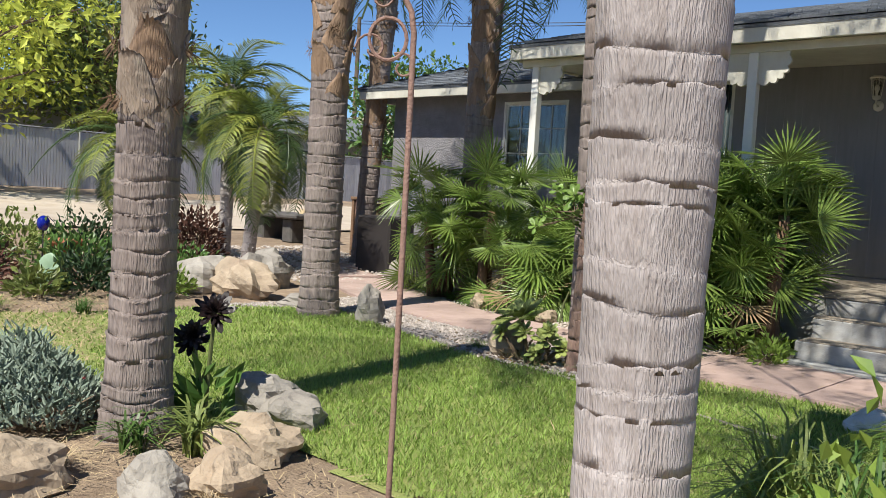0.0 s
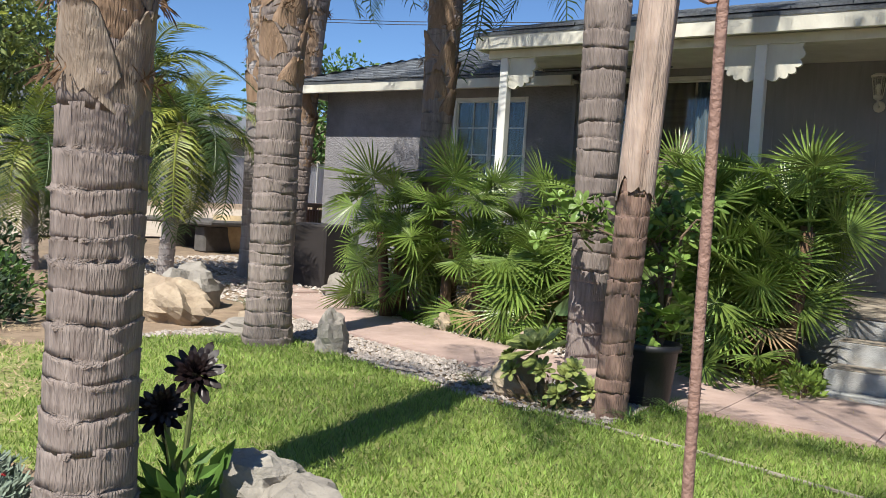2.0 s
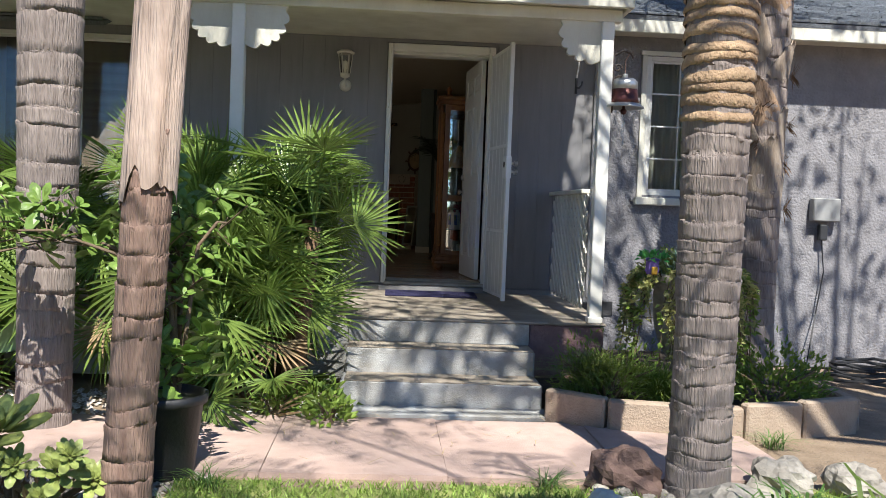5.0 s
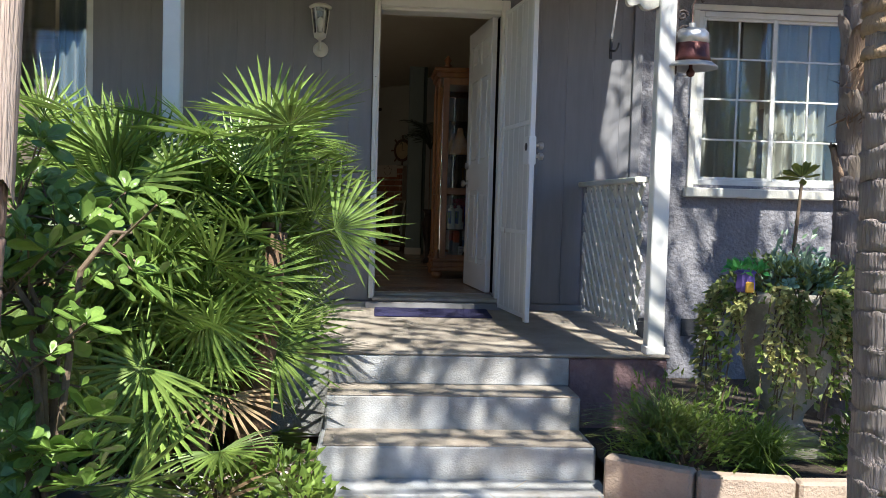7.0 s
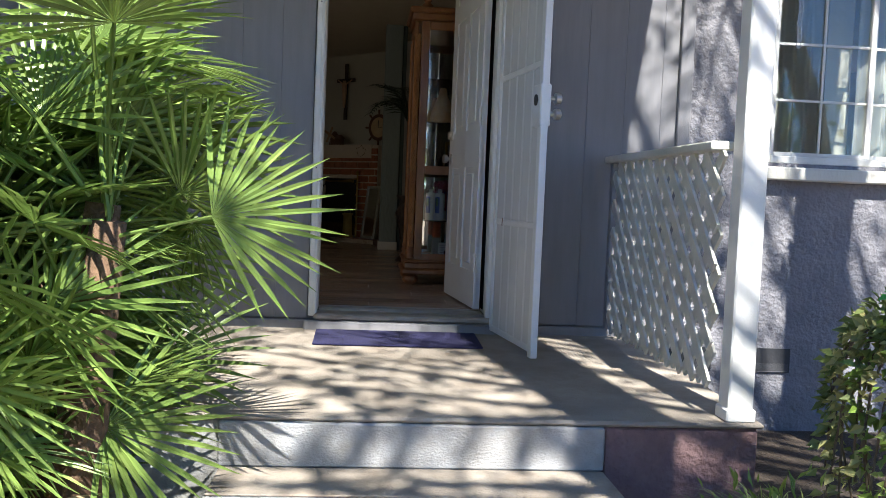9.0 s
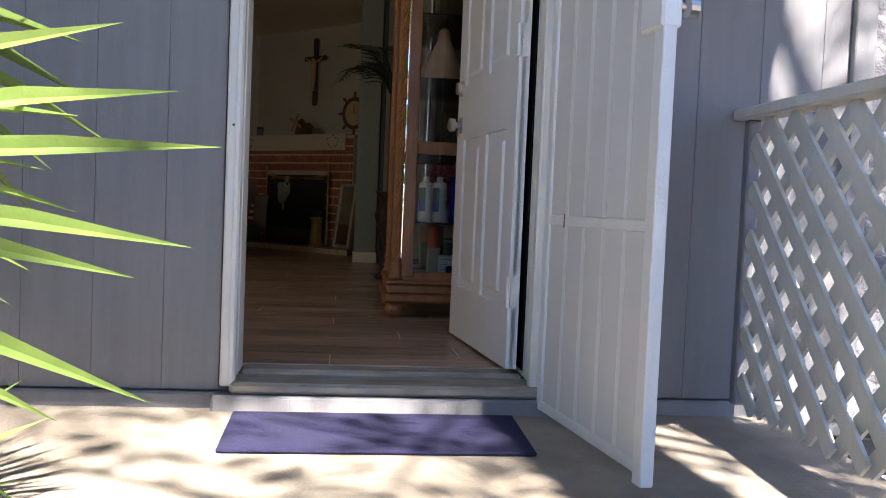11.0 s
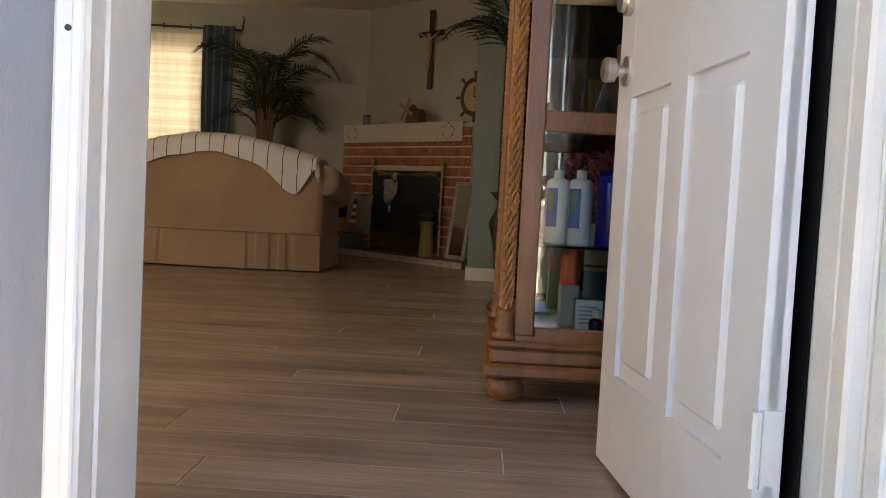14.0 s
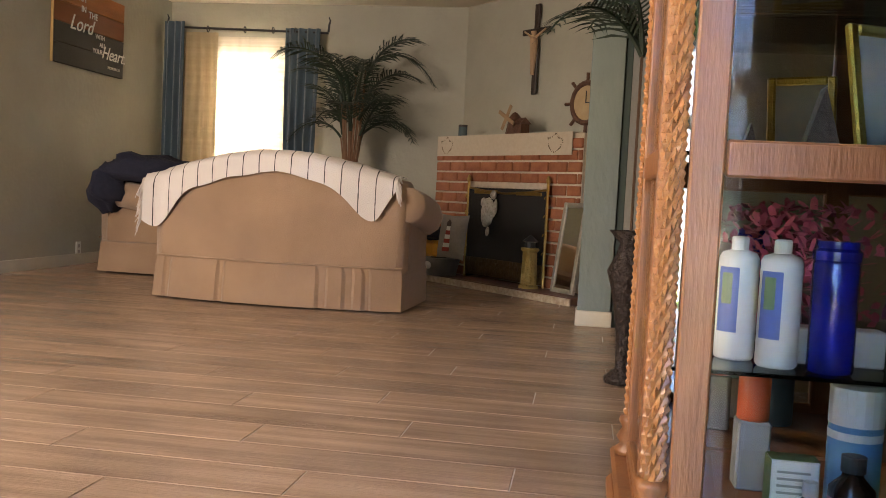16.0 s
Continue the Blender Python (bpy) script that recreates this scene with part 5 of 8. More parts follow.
gravel("gravel", 5200, in_gravel, -5.2, -0.75, -5.0, -2.9, 3, 0.022, "pale pinkish gravel beside the path", GRAVEL)
gravel("gravel_bed", 2600, lambda x, y: True, -5.0, -0.3, -2.75, -1.9, 4, 0.02, "pale gravel under the fan palms", GRAVEL)
gravel("gravel_yard", 4200, lambda x, y: True, -10.5, -4.6, -2.6, 0.6, 6, 0.03, "pale gravel around the trees", GRAVEL)
gravel("gravel_planter", 260, lambda x, y: True, 1.1, 2.3, -2.95, -2.78, 7, 0.016, "small pale stones at the planter's foot", GRAVEL)
lt = G()
for _ in range(2600):
    x, y = rng.uniform(-5, 2.4), rng.uniform(-9.2, -1.8)
    if rng.random() < 0.6:
        x, y = rng.uniform(-3.2, 0.4), rng.uniform(-9.2, -7.4)
    l, a = rng.uniform(0.02, 0.10), rng.uniform(0, 3.14)
    z = ground_z(x, y) + rng.uniform(0.004, 0.03)
    d, w = Vector((math.cos(a), math.sin(a), rng.uniform(-0.1, 0.3))) * l, Vector((-math.sin(a), math.cos(a), 0)) * 0.003
    p = Vector((x, y, z))
    lt.add([p - w, p + w, p + d + w * 0.5, p + d - w * 0.5], [(0, 1, 2, 3)])
tagged(new("leaf_litter", mesh_of("leaf_litter", lt, STRAW)), "dry straw and leaf litter on the ground", "litter", kind="stuff")


def rock(at, size, seed, material, label, amount=0.22):
    ob = solid("rock", G().blob((0, 0, size[2] * 0.55), size, amount, seed, 20, 13, 1.5), material, label, "rock", "garden rocks", kind="thing", smooth=False)
    ob.matrix_basis = pose(at[0], at[1], ground_z(*at) - 0.02, 0, 0, seed * 47)
    return ob


for x, y, s_, sd, m_, lb in ((-0.78, -7.56, (0.22, 0.14, 0.14), 1, ROCK, "large tan angular rock at the flower bed's edge"), (-0.40, -7.97, (0.16, 0.13, 0.12), 2, ROCK, "tan rock at the flower bed's edge"),
                        (-0.52, -8.22, (0.17, 0.14, 0.13), 3, GREYROCK, "pale grey rounded rock at the bed's edge"), (-1.12, -7.05, (0.2, 0.16, 0.12), 4, GREYROCK, "dark grey flat rock behind the bed"),
                        (-1.38, -7.05, (0.2, 0.16, 0.16), 5, GREYROCK, "grey rock beside the dark rosettes"), (-1.05, -8.6, (0.3, 0.2, 0.14), 6, ROCK, "rough tan rock in the dry bed"),
                        (-1.5, -8.85, (0.28, 0.2, 0.16), 7, ROCK, "rough brown rock in the dry bed"), (-5.75, -4.15, (0.42, 0.25, 0.26), 8, ROCK, "tan boulder behind the lawn"),
                        (-6.35, -4.35, (0.4, 0.28, 0.25), 9, GREYROCK, "grey boulder behind the lawn"), (-6.5, -3.3, (0.36, 0.3, 0.3), 10, GREYROCK, "pale grey boulder beside the small palms"),
                        (-5.0, -3.75, (0.3, 0.2, 0.1), 11, ROCK, "flat tan stone beside the path"), (-4.75, -4.05, (0.3, 0.2, 0.1), 12, GREYROCK, "flat grey stone beside the palm"),
                        (-3.62, -4.18, (0.13, 0.1, 0.22), 13, GREYROCK, "upright grey stone beside the palm"), (-5.7, -1.3, (0.5, 0.3, 0.3), 14, GREYROCK, "broad pale boulder across the path"),
                        (-6.3, -1.0, (0.4, 0.25, 0.2), 15, GREYROCK, "low pale boulder across the path"), (1.13, -4.46, (0.17, 0.12, 0.10), 16, mat("white_rock", (0.66, 0.63, 0.58), (0.55, 0.52, 0.47), 5, 0.9, 0.5, 40, stain=0.15, sscale=5), "smooth white rock at the lawn's corner"),
                        (1.62, -4.62, (0.3, 0.22, 0.15), 17, GREYROCK, "broad grey rock under the palm"), (1.33, -3.88, (0.2, 0.15, 0.14), 18, mat("dark_red_rock", (0.16, 0.10, 0.085), (0.10, 0.065, 0.055), 6, 0.9, 0.6, 40), "dark reddish rock at the path"),
                        (2.15, -3.9, (0.16, 0.13, 0.12), 19, GREYROCK, "grey rock behind the palm"), (2.55, -3.9, (0.17, 0.14, 0.10), 20, GREYROCK, "grey rock behind the palm"), (-2.75, -2.45, (0.14, 0.09, 0.1), 21, ROCK, "small tan block beside the path"), (-3.9, -2.2, (0.16, 0.1, 0.11), 22, ROCK, "small tan block under the fan palms")):
    rock((x, y), s_, sd, m_, lb)
for k in range(9):
    rock((1.2 + 0.1 * (k % 4), -4.12 + 0.07 * (k % 3)), (0.045, 0.04, 0.035), 30 + k, GREYROCK, "small rounded pebble by the white rock")

# planter of tan blocks
plan = [(1.17, -2.46), (1.52, -2.72), (1.95, -2.80), (2.38, -2.80), (2.80, -2.70), (3.26, -2.52)]
for k, (a, b) in enumerate(zip(plan, plan[1:])):
    d = Vector((b[0] - a[0], b[1] - a[1], 0))
    pb = solid("planter_block", G().box(0.006, -0.04, -0.06, d.length - 0.006, 0.05, (0.21, 0.2, 0.19, 0.21, 0.22)[k], 0.014), BLOCK, "tan concrete edging block of the planter", "edging block", "planter blocks", kind="thing")
    pb.matrix_basis = pose(a[0], a[1], 0, 0, 0, math.degrees(math.atan2(d.y, d.x)))
for k in range(3):
    pb = solid("planter_block", G().box(0.006, -0.045, -0.06, 0.41, 0.05, 0.20, 0.014), BLOCK, "tan concrete edging block of the planter", "edging block", "planter blocks", kind="thing")
    pb.matrix_basis = pose(3.28 + 0.02 * k, -2.48 + 0.42 * k, 0, 0, 0, 88)
sg_ = G()
sg_.add([(1.2, -1.58, 0.12), (1.2, -2.42, 0.12), (1.55, -2.68, 0.12), (1.95, -2.75, 0.13), (2.4, -2.75, 0.13), (3.22, -2.48, 0.12), (3.3, -1.2, 0.11), (3.3, -0.02, 0.11), (1.78, -0.02, 0.11), (1.78, -1.55, 0.12)], [tuple(range(10))])
solid("planter_soil", sg_, mat("dark_soil", (0.07, 0.05, 0.035), (0.04, 0.03, 0.02), 14, 0.95, 0.9, 60), "dark planter soil", "soil")
blades("planter_grass", (1.55, -2.2, 0.12), 700, 0.42, 0.5, 0.007, OLIVE, "green feathery weeds in the planter", "weeds", 61, 0.9)
blades("planter_grass", (1.95, -2.45, 0.12), 420, 0.34, 0.4, 0.007, LIME, "light green feathery weeds in the planter", "weeds", 62, 0.9)
bush("planter_herb", (1.62, -2.35, 0.12), (0.45, 0.3, 0.38), 1500, 0.05, LIME, "dense green herb in the planter", "herb", 63, 0.25)
bush("planter_herb", (2.75, -2.35, 0.12), (0.42, 0.28, 0.42), 1200, 0.055, LIME, "bright lime green weeds in the planter", "weeds", 64, 0.4)
# stone urn with trailing plants
urn = thing("stone_urn", (2.23, -2.08, 0.12), "pale stone pedestal urn overgrown with trailing succulents", "urn")
STONE = mat("pale_stone", (0.46, 0.42, 0.36), (0.33, 0.29, 0.235), 9, 0.9, 0.6, 60, stain=0.35, sscale=4)
part("foot", G().box(-0.17, -0.17, 0, 0.17, 0.17, 0.06, 0.01).box(-0.14, -0.14, 0.06, 0.14, 0.14, 0.12, 0.015), STONE, urn)
part("bowl", G().lathe([(0.12, 0.12), (0.09, 0.17), (0.10, 0.22), (0.19, 0.34), (0.235, 0.5), (0.25, 0.70), (0.245, 0.74), (0.29, 0.78), (0.31, 0.82), (0.31, 0.86), (0.28, 0.865), (0.25, 0.82)], 30), STONE, urn, smooth=True)
part("soil", G().lathe([(0.0, 0.84), (0.26, 0.845), (0.262, 0.835), (0, 0.83)], 20), MATS["dark_soil"], urn)
rng = random.Random(99)
for k in range(22):
    a = k * 2.4
    r = rng.uniform(0.02, 0.26)
    rr, zr = rng.uniform(0.05, 0.085), 0.86 + rng.uniform(0.02, 0.16)
    rosette(urn, pose(r * math.cos(a), r * math.sin(a), zr, rng.uniform(-35, 35), rng.uniform(-35, 35), 0), 11, rr, k, 0.6, 0.55, SUCC)
    part("stalk", G().tube([(r * math.cos(a) * 0.6, r * math.sin(a) * 0.6, 0.83), (r * math.cos(a), r * math.sin(a), zr)], 0.007, 5), MATS["bush_stem"], urn)
for k in range(60):
    a = rng.choice((rng.uniform(math.pi * 0.9, math.pi * 1.3), rng.uniform(math.pi * 1.3, math.pi * 1.6), rng.uniform(math.pi * 1.5, math.pi * 2.2)))
    l = rng.uniform(0.15, 0.72)
    base_p = Vector((0.29 * math.cos(a), 0.29 * math.sin(a), 0.87))
    pts = [base_p * 0.9 + Vector((0, 0, 0.0)), base_p + Vector((0.05 * math.cos(a), 0.05 * math.sin(a), 0.02)), base_p + Vector((0.15 * math.cos(a), 0.12 * math.sin(a), -l * 0.35)), base_p + Vector((0.13 * math.cos(a) + rng.uniform(-0.08, 0.08), 0.10 * math.sin(a), -l))]
    vine = part("vine", G().tube(pts, 0.004, 5), MATS["bush_stem"], urn)
    g = leaf_g(46, lambda r_: ((lambda t, i: pts[i].lerp(pts[i + 1], t))(r_.random(), r_.choice((1, 1, 2, 2))) + Vector((r_.uniform(-0.02, 0.02), r_.uniform(-0.02, 0.02), r_.uniform(-0.02, 0.02))), (math.cos(a), math.sin(a), -0.3)), 0.045, k, 0.6, 0.2, 0)
    part("leaves", g, (TRAIL, LIME, TRAIL, OLIVE)[k % 4], vine)
part("top_leaves", leaf_g(900, shell(0.33, 0.3, 0.22, 0.84, 4), 0.045, 71, 0.5), OLIVE, urn)["kind"] = "stuff"
part("top_leaves", leaf_g(500, shell(0.24, 0.24, 0.3, 0.84, 9), 0.05, 72, 0.5), SUCC, urn)["kind"] = "stuff"
rs = part("flower_stalk", G().tube([(0.02, 0, 0.85), (0.0, -0.02, 1.1), (0.02, -0.03, 1.42)], [0.013, 0.01, 0.008], 7), MATS["bush_stem"], urn)
rosette(urn, pose(0.02, -0.03, 1.45, -25, 0, 0), 26, 0.135, 5, 0.3, 0.9, OLIVE)
fh = thing("fairy_house", (1.90, -2.28, 0.985), "tiny purple and yellow fairy house with a green roof", "ornament")
part("body", G().lathe([(0.04, 0), (0.05, 0.02), (0.045, 0.09), (0.055, 0.1), (0.04, 0.11)], 8), mat("purple_paint", (0.13, 0.08, 0.30), None, 8, 0.6), fh)
part("door", G().box(-0.02, -0.056, 0, 0.022, -0.042, 0.055, 0.006), mat("yellow_paint", (0.65, 0.36, 0.03), None, 8, 0.5), fh, "yellow door")
part("roof", leaf_g(70, shell(0.08, 0.08, 0.05, 0.1, 2, inner=0.8), 0.05, 3, 0.6), mat("bright_green", (0.08, 0.35, 0.07), None, 6, 0.5), fh, "bright green leaf roof")
part("stand", G().tube([(0, 0.02, 0.0), (0.05, 0.06, -0.03)], 0.02, 6), STONE, fh)

# black pot with the big shrub
pot = thing("black_pot", (-1.0, -3.86, ground_z(-1.0, -3.86)), "black plastic nursery pot", "pot")
part("pot", G().lathe([(0.15, 0), (0.155, 0.01), (0.195, 0.36), (0.215, 0.365), (0.218, 0.41), (0.20, 0.412), (0.195, 0.38)], 28), BLACKP, pot, smooth=True)
part("soil", G().lathe([(0.0, 0.375), (0.195, 0.378), (0.195, 0.37), (0, 0.368)], 20), MATS["dark_soil"], pot)
LEAFR = [mesh_of("leaf", rosette_g(9, 0.115 + 0.012 * s_, s_ + 50, 0.46, 0.7), mat("shrub_leaf", (0.22, 0.33, 0.07), (0.14, 0.24, 0.05), 7, 0.4, vary=0.35, trans=0.25)) for s_ in range(4)]
sh = thing("potted_shrub", (-0.95, -3.8, 0.38 + ground_z(-0.95, -3.8)), "leafy light green shrub with bare curved stems", "shrub")
rng = random.Random(15)
for k in range(9):
    tip = Vector((rng.uniform(-1.1, -0.05), rng.uniform(0.0, 0.55), rng.uniform(0.35, 1.0)))
    if k == 0:
        tip = Vector((0.22, 0.1, 0.88))
    mid = Vector((tip.x * 0.35, tip.y * 0.5, tip.z * 0.75 + 0.1))
    st = part("stem", G().tube([(0, 0, -0.05), mid * 0.5, mid, mid.lerp(tip, 0.6) + Vector((0, 0, 0.05)), tip], [0.014, 0.012, 0.01, 0.008, 0.005], 8), MATS["bush_stem"], sh)
    for q in range(15 if k else 4):
        c = mid.lerp(tip, rng.uniform(0.35, 1.05)) + Vector((rng.uniform(-0.2, 0.2), rng.uniform(-0.15, 0.15), rng.uniform(-0.16, 0.2)))
        f = part("leaf", LEAFR[q % 4], None, st)
        f.matrix_basis = pose(*c, rng.uniform(-50, 50), rng.uniform(-50, 50), rng.uniform(0, 360)) @ Matrix.Scale(rng.uniform(0.7, 1.15), 4)
        part("twig", G().tube([mid.lerp(tip, 0.6), c], 0.004, 4), MATS["bush_stem"], st)
for k in range(16):
    f = part("leaf", LEAFR[k % 4], None, sh)
    f.matrix_basis = pose(rng.uniform(-0.16, 0.2), rng.uniform(-0.2, 0.12), rng.uniform(0.05, 0.32), rng.uniform(-40, 40), rng.uniform(-40, 40), rng.uniform(0, 360))

# rosettes by the lawn
AEON = mat("aeonium_leaf", (0.36, 0.40, 0.12), (0.25, 0.31, 0.09), 6, 0.45, vary=0.35, trans=0.25)
log = solid("garden_log", G().blob((0, 0, 0.12), (0.16, 0.12, 0.15), 0.12, 41, 16, 10, 1.4), ROCK, "tan cut log beside the rosettes", "log", kind="thing")
log.matrix_basis = pose(-1.72, -4.42, ground_z(-1.72, -4.42))
ae = thing("aeonium", (-1.45, -4.45, ground_z(-1.45, -4.45)), "cluster of green aeonium rosettes with dry stems", "succulent")
for x, y, z, r, tx, ty in ((-0.10, 0.0, 0.33, 0.27, -25, -10), (0.18, -0.05, 0.2, 0.14, -30, 25), (-0.3, 0.02, 0.28, 0.11, -10, -30), (0.3, 0.02, 0.14, 0.12, -35, 20), (0.12, -0.1, 0.1, 0.1, -45, 0), (0.02, -0.12, 0.24, 0.11, -45, 10), (-0.22, -0.1, 0.2, 0.10, -50, -20), (0.24, -0.1, 0.28, 0.1, -30, 30)):
    st = part("stalk", G().tube([(x * 0.3, y * 0.3, -0.02), (x * 0.7, y * 0.7, z * 0.6), (x, y, z)], [0.02, 0.016, 0.012], 7), MATS["bush_stem"], ae)
    rosette(st, pose(x, y, z, -tx, ty, 0), 24, r, int(100 * (x + 1)), 0.42, 0.9, AEON)
part("dry_leaves", leaf_g(160, shell(0.3, 0.2, 0.16, 0.0, 2), 0.06, 4, 0.4), MATS["dead_leaf"], ae)
br_ = thing("dark_rosette", (-1.42, -7.42, ground_z(-1.42, -7.42)), "black-purple rosettes on tall bare stalks in the bed", "succulent")
for x, y, z, r, t_ in ((0.06, 0.0, 0.62, 0.135, -50), (-0.08, -0.05, 0.45, 0.12, -60), (-0.02, -0.08, 0.5, 0.085, -70)):
    st = part("stalk", G().tube([(0, 0, -0.03), (x * 0.4, y * 0.4, z * 0.5), (x, y, z)], [0.014, 0.012, 0.01], 7), STEM, br_)
    rosette(st, pose(x, y, z, 0, 0, -33) @ pose(0, 0, 0, 0, -t_, 0), 44, r, int(z * 100), 0.3, 1.1, BLACKROSE)
part("low_leaves", leaf_g(40, shell(0.16, 0.14, 0.3, 0.02, 3), 0.16, 8, 0.4), GREEN, br_)
blades("strap_plant", (-1.0, -7.72), 70, 0.42, 0.42, 0.016, OLIVE, "clump of arching green strap leaves by the rocks", "strap plant", 71, 1.1)
blades("strap_plant", (-1.2, -7.95), 40, 0.35, 0.36, 0.014, GREEN, "clump of arching green strap leaves by the palm", "strap plant", 72, 1.1)


def finger_bush(at, r, n, seed, label):
    """A mound of upright fleshy silver fingers with a few red flowers."""
    b = thing("silver_shrub", (at[0], at[1], ground_z(*at)), label, "shrub", "silver shrubs")
    rng = random.Random(seed)
    g = G()
    for _ in range(n):
        a, q = rng.uniform(0, 6.28), math.sqrt(rng.random())
        x, y = r[0] * q * math.cos(a), r[1] * q * math.sin(a)
        top = r[2] * (1 - 0.75 * q * q) * rng.uniform(0.45, 1.1) * (1 + 0.3 * noise.noise(Vector((x * 4, y * 4, seed))))
        p = Vector((x, y, top))
        for _k in range(4):
            d = Vector((rng.uniform(-0.7, 0.7) + x * 0.5, rng.uniform(-0.7, 0.7) + y * 0.5, rng.uniform(0.4, 1))).normalized() * rng.uniform(0.03, 0.065)
            s_ = d.cross(Vector((0.3, 0.5, 0.1))).normalized() * 0.0055
            u_ = d.cross(s_).normalized() * 0.0055
            o = p + Vector((rng.uniform(-0.02, 0.02), rng.uniform(-0.02, 0.02), rng.uniform(-0.03, 0.03)))
            g.add([o + s_, o - s_ * 0.5 + u_, o - s_ * 0.5 - u_, o + d + s_ * 0.5, o + d - s_ * 0.3 + u_ * 0.5, o + d - s_ * 0.3 - u_ * 0.5], [(0, 1, 4, 3), (1, 2, 5, 4), (2, 0, 3, 5), (3, 4, 5)])
    part("foliage", g, SILVERG, b)["kind"] = "stuff"
    part("woody_base", leaf_g(500, shell(r[0] * 0.95, r[1] * 0.95, r[2] * 0.6, 0.0, seed), 0.10, seed, 0.08), MATS["bush_stem"], b)
    for k in range(7):
        a, q = rng.uniform(0, 6.28), rng.uniform(0.2, 0.9)
        fl_ = part("flower", rosette_g(9, 0.018, k, 0.5, 0.9), mat("red_flower", (0.45, 0.02, 0.03), (0.3, 0.02, 0.03), 8, 0.6), b, "small red flower")
        fl_.location = (r[0] * q * math.cos(a), r[1] * q * math.sin(a), r[2] * (1.08 - 0.7 * q * q))
    return b


finger_bush((-2.1, -8.15), (0.5, 0.42, 0.42), 1500, 81, "silver-green succulent shrub with red buds")
finger_bush((-2.75, -8.35), (0.55, 0.5, 0.4), 1300, 82, "silver-green succulent shrub in the dry bed")
finger_bush((-2.3, -8.75), (0.5, 0.4, 0.34), 900, 83, "silver-green succulent shrub in the dry bed")
blades("dry_grass", (-1.75, -8.5), 120, 0.2, 0.4, 0.004, STRAW, "tangle of dry straw stalks", "dry grass", 84, 1.2)
blades("dry_grass", (-1.2, -8.35), 120, 0.16, 0.4, 0.004, STRAW, "tangle of dry straw stalks", "dry grass", 85, 1.2)
blades("dry_grass", (-0.3, -8.1), 70, 0.14, 0.2, 0.004, STRAW, "tuft of dry straw at the rocks", "dry grass", 86, 1.0)

# arching grass beside the start of the walk and by the path
blades("arching_grass", (1.55, -6.85), 190, 0.85, 0.7, 0.012, OLIVE, "clump of long arching green grass", "ornamental grass", 91, 1.15, "arching grasses")
blades("arching_grass", (1.85, -7.0), 150, 0.85, 0.6, 0.012, GREEN, "clump of long arching green grass", "ornamental grass", 92, 1.15, "arching grasses")
blades("arching_grass", (1.68, -5.1), 170, 0.62, 0.6, 0.014, GREEN, "clump of long arching green grass by the rocks", "ornamental grass", 93, 1.15, "arching grasses")
blades("arching_grass", (1.85, -5.55), 150, 0.8, 0.75, 0.02, LIME, "clump of long arching light green grass by the rocks", "ornamental grass", 97, 1.15, "arching grasses")
bush("lime_shrub", (2.12, -7.9), (0.2, 0.2, 0.85), 300, 0.08, LIME, "small lime green leafy plant", "shrub", 94, 0.55, 8)
for k, (x, y) in enumerate(((-0.62, -2.5), (-0.35, -2.42), (-0.25, -2.75))):
    bush("bed_weed", (x, y), (0.16, 0.13, 0.2), 170, 0.06, LIME, "bright green leafy weed at the path's edge", "weed", 95 + k, 0.6, 4, "path weeds")
for k, (x, y, n_, h_) in enumerate(((-2.9, -2.55, 260, 0.16), (-3.4, -2.35, 260, 0.17), (-3.9, -2.25, 220, 0.16), (-4.6, -1.9, 160, 0.15), (-1.35, -4.55, 60, 0.14), (-0.85, -4.45, 60, 0.12), (-2.1, -4.3, 60, 0.1), (-4.4, -4.7, 60, 0.10), (-6.0, -2.9, 120, 0.18), (-5.9, -5.0, 200, 0.2), (-0.75, -4.05, 50, 0.14), (0.95, -3.9, 60, 0.1), (2.05, -2.98, 60, 0.12), (2.5, -3.0, 70, 0.13), (-5.2, -6.3, 160, 0.2), (-5.7, -6.9, 160, 0.18), (-4.0, -8.4, 120, 0.12))):
    blades("grass_tuft", (x, y), n_, h_, 0.34, 0.005, GREEN if k % 3 else LIME, "tuft of fresh green grass", "grass tuft", 110 + k, 0.9, "grass tufts")
big = thing("paddle_leaf", (-2.55, -2.35, 0), "single large upright paddle leaf", "plant")
pl_ = G()
for i in range(9):
    t = i / 8
    w = 0.085 * math.sin(math.pi * (0.08 + 0.9 * t)) ** 0.8
    c = Vector((0.52 * t, 0.0, 0.34 + 0.24 * t))
    pl_.v += [tuple(c + Vector((-0.4 * w, 0, w))), tuple(c + Vector((0, 0.02, 0))), tuple(c + Vector((0.4 * w, 0, -w)))]
pl_.f = [(3 * i + j, 3 * i + j + 1, 3 * i + j + 4, 3 * i + j + 3) for i in range(8) for j in range(2)]
part("blade", pl_, mat("pale_leaf", (0.16, 0.24, 0.09), (0.12, 0.19, 0.07), 6, 0.4, trans=0.25), big, smooth=True)
part("stalk", G().tube([(-0.1, 0, -0.03), (-0.06, 0, 0.2), (0, 0, 0.34)], [0.014, 0.012, 0.01], 7), STEM, big)

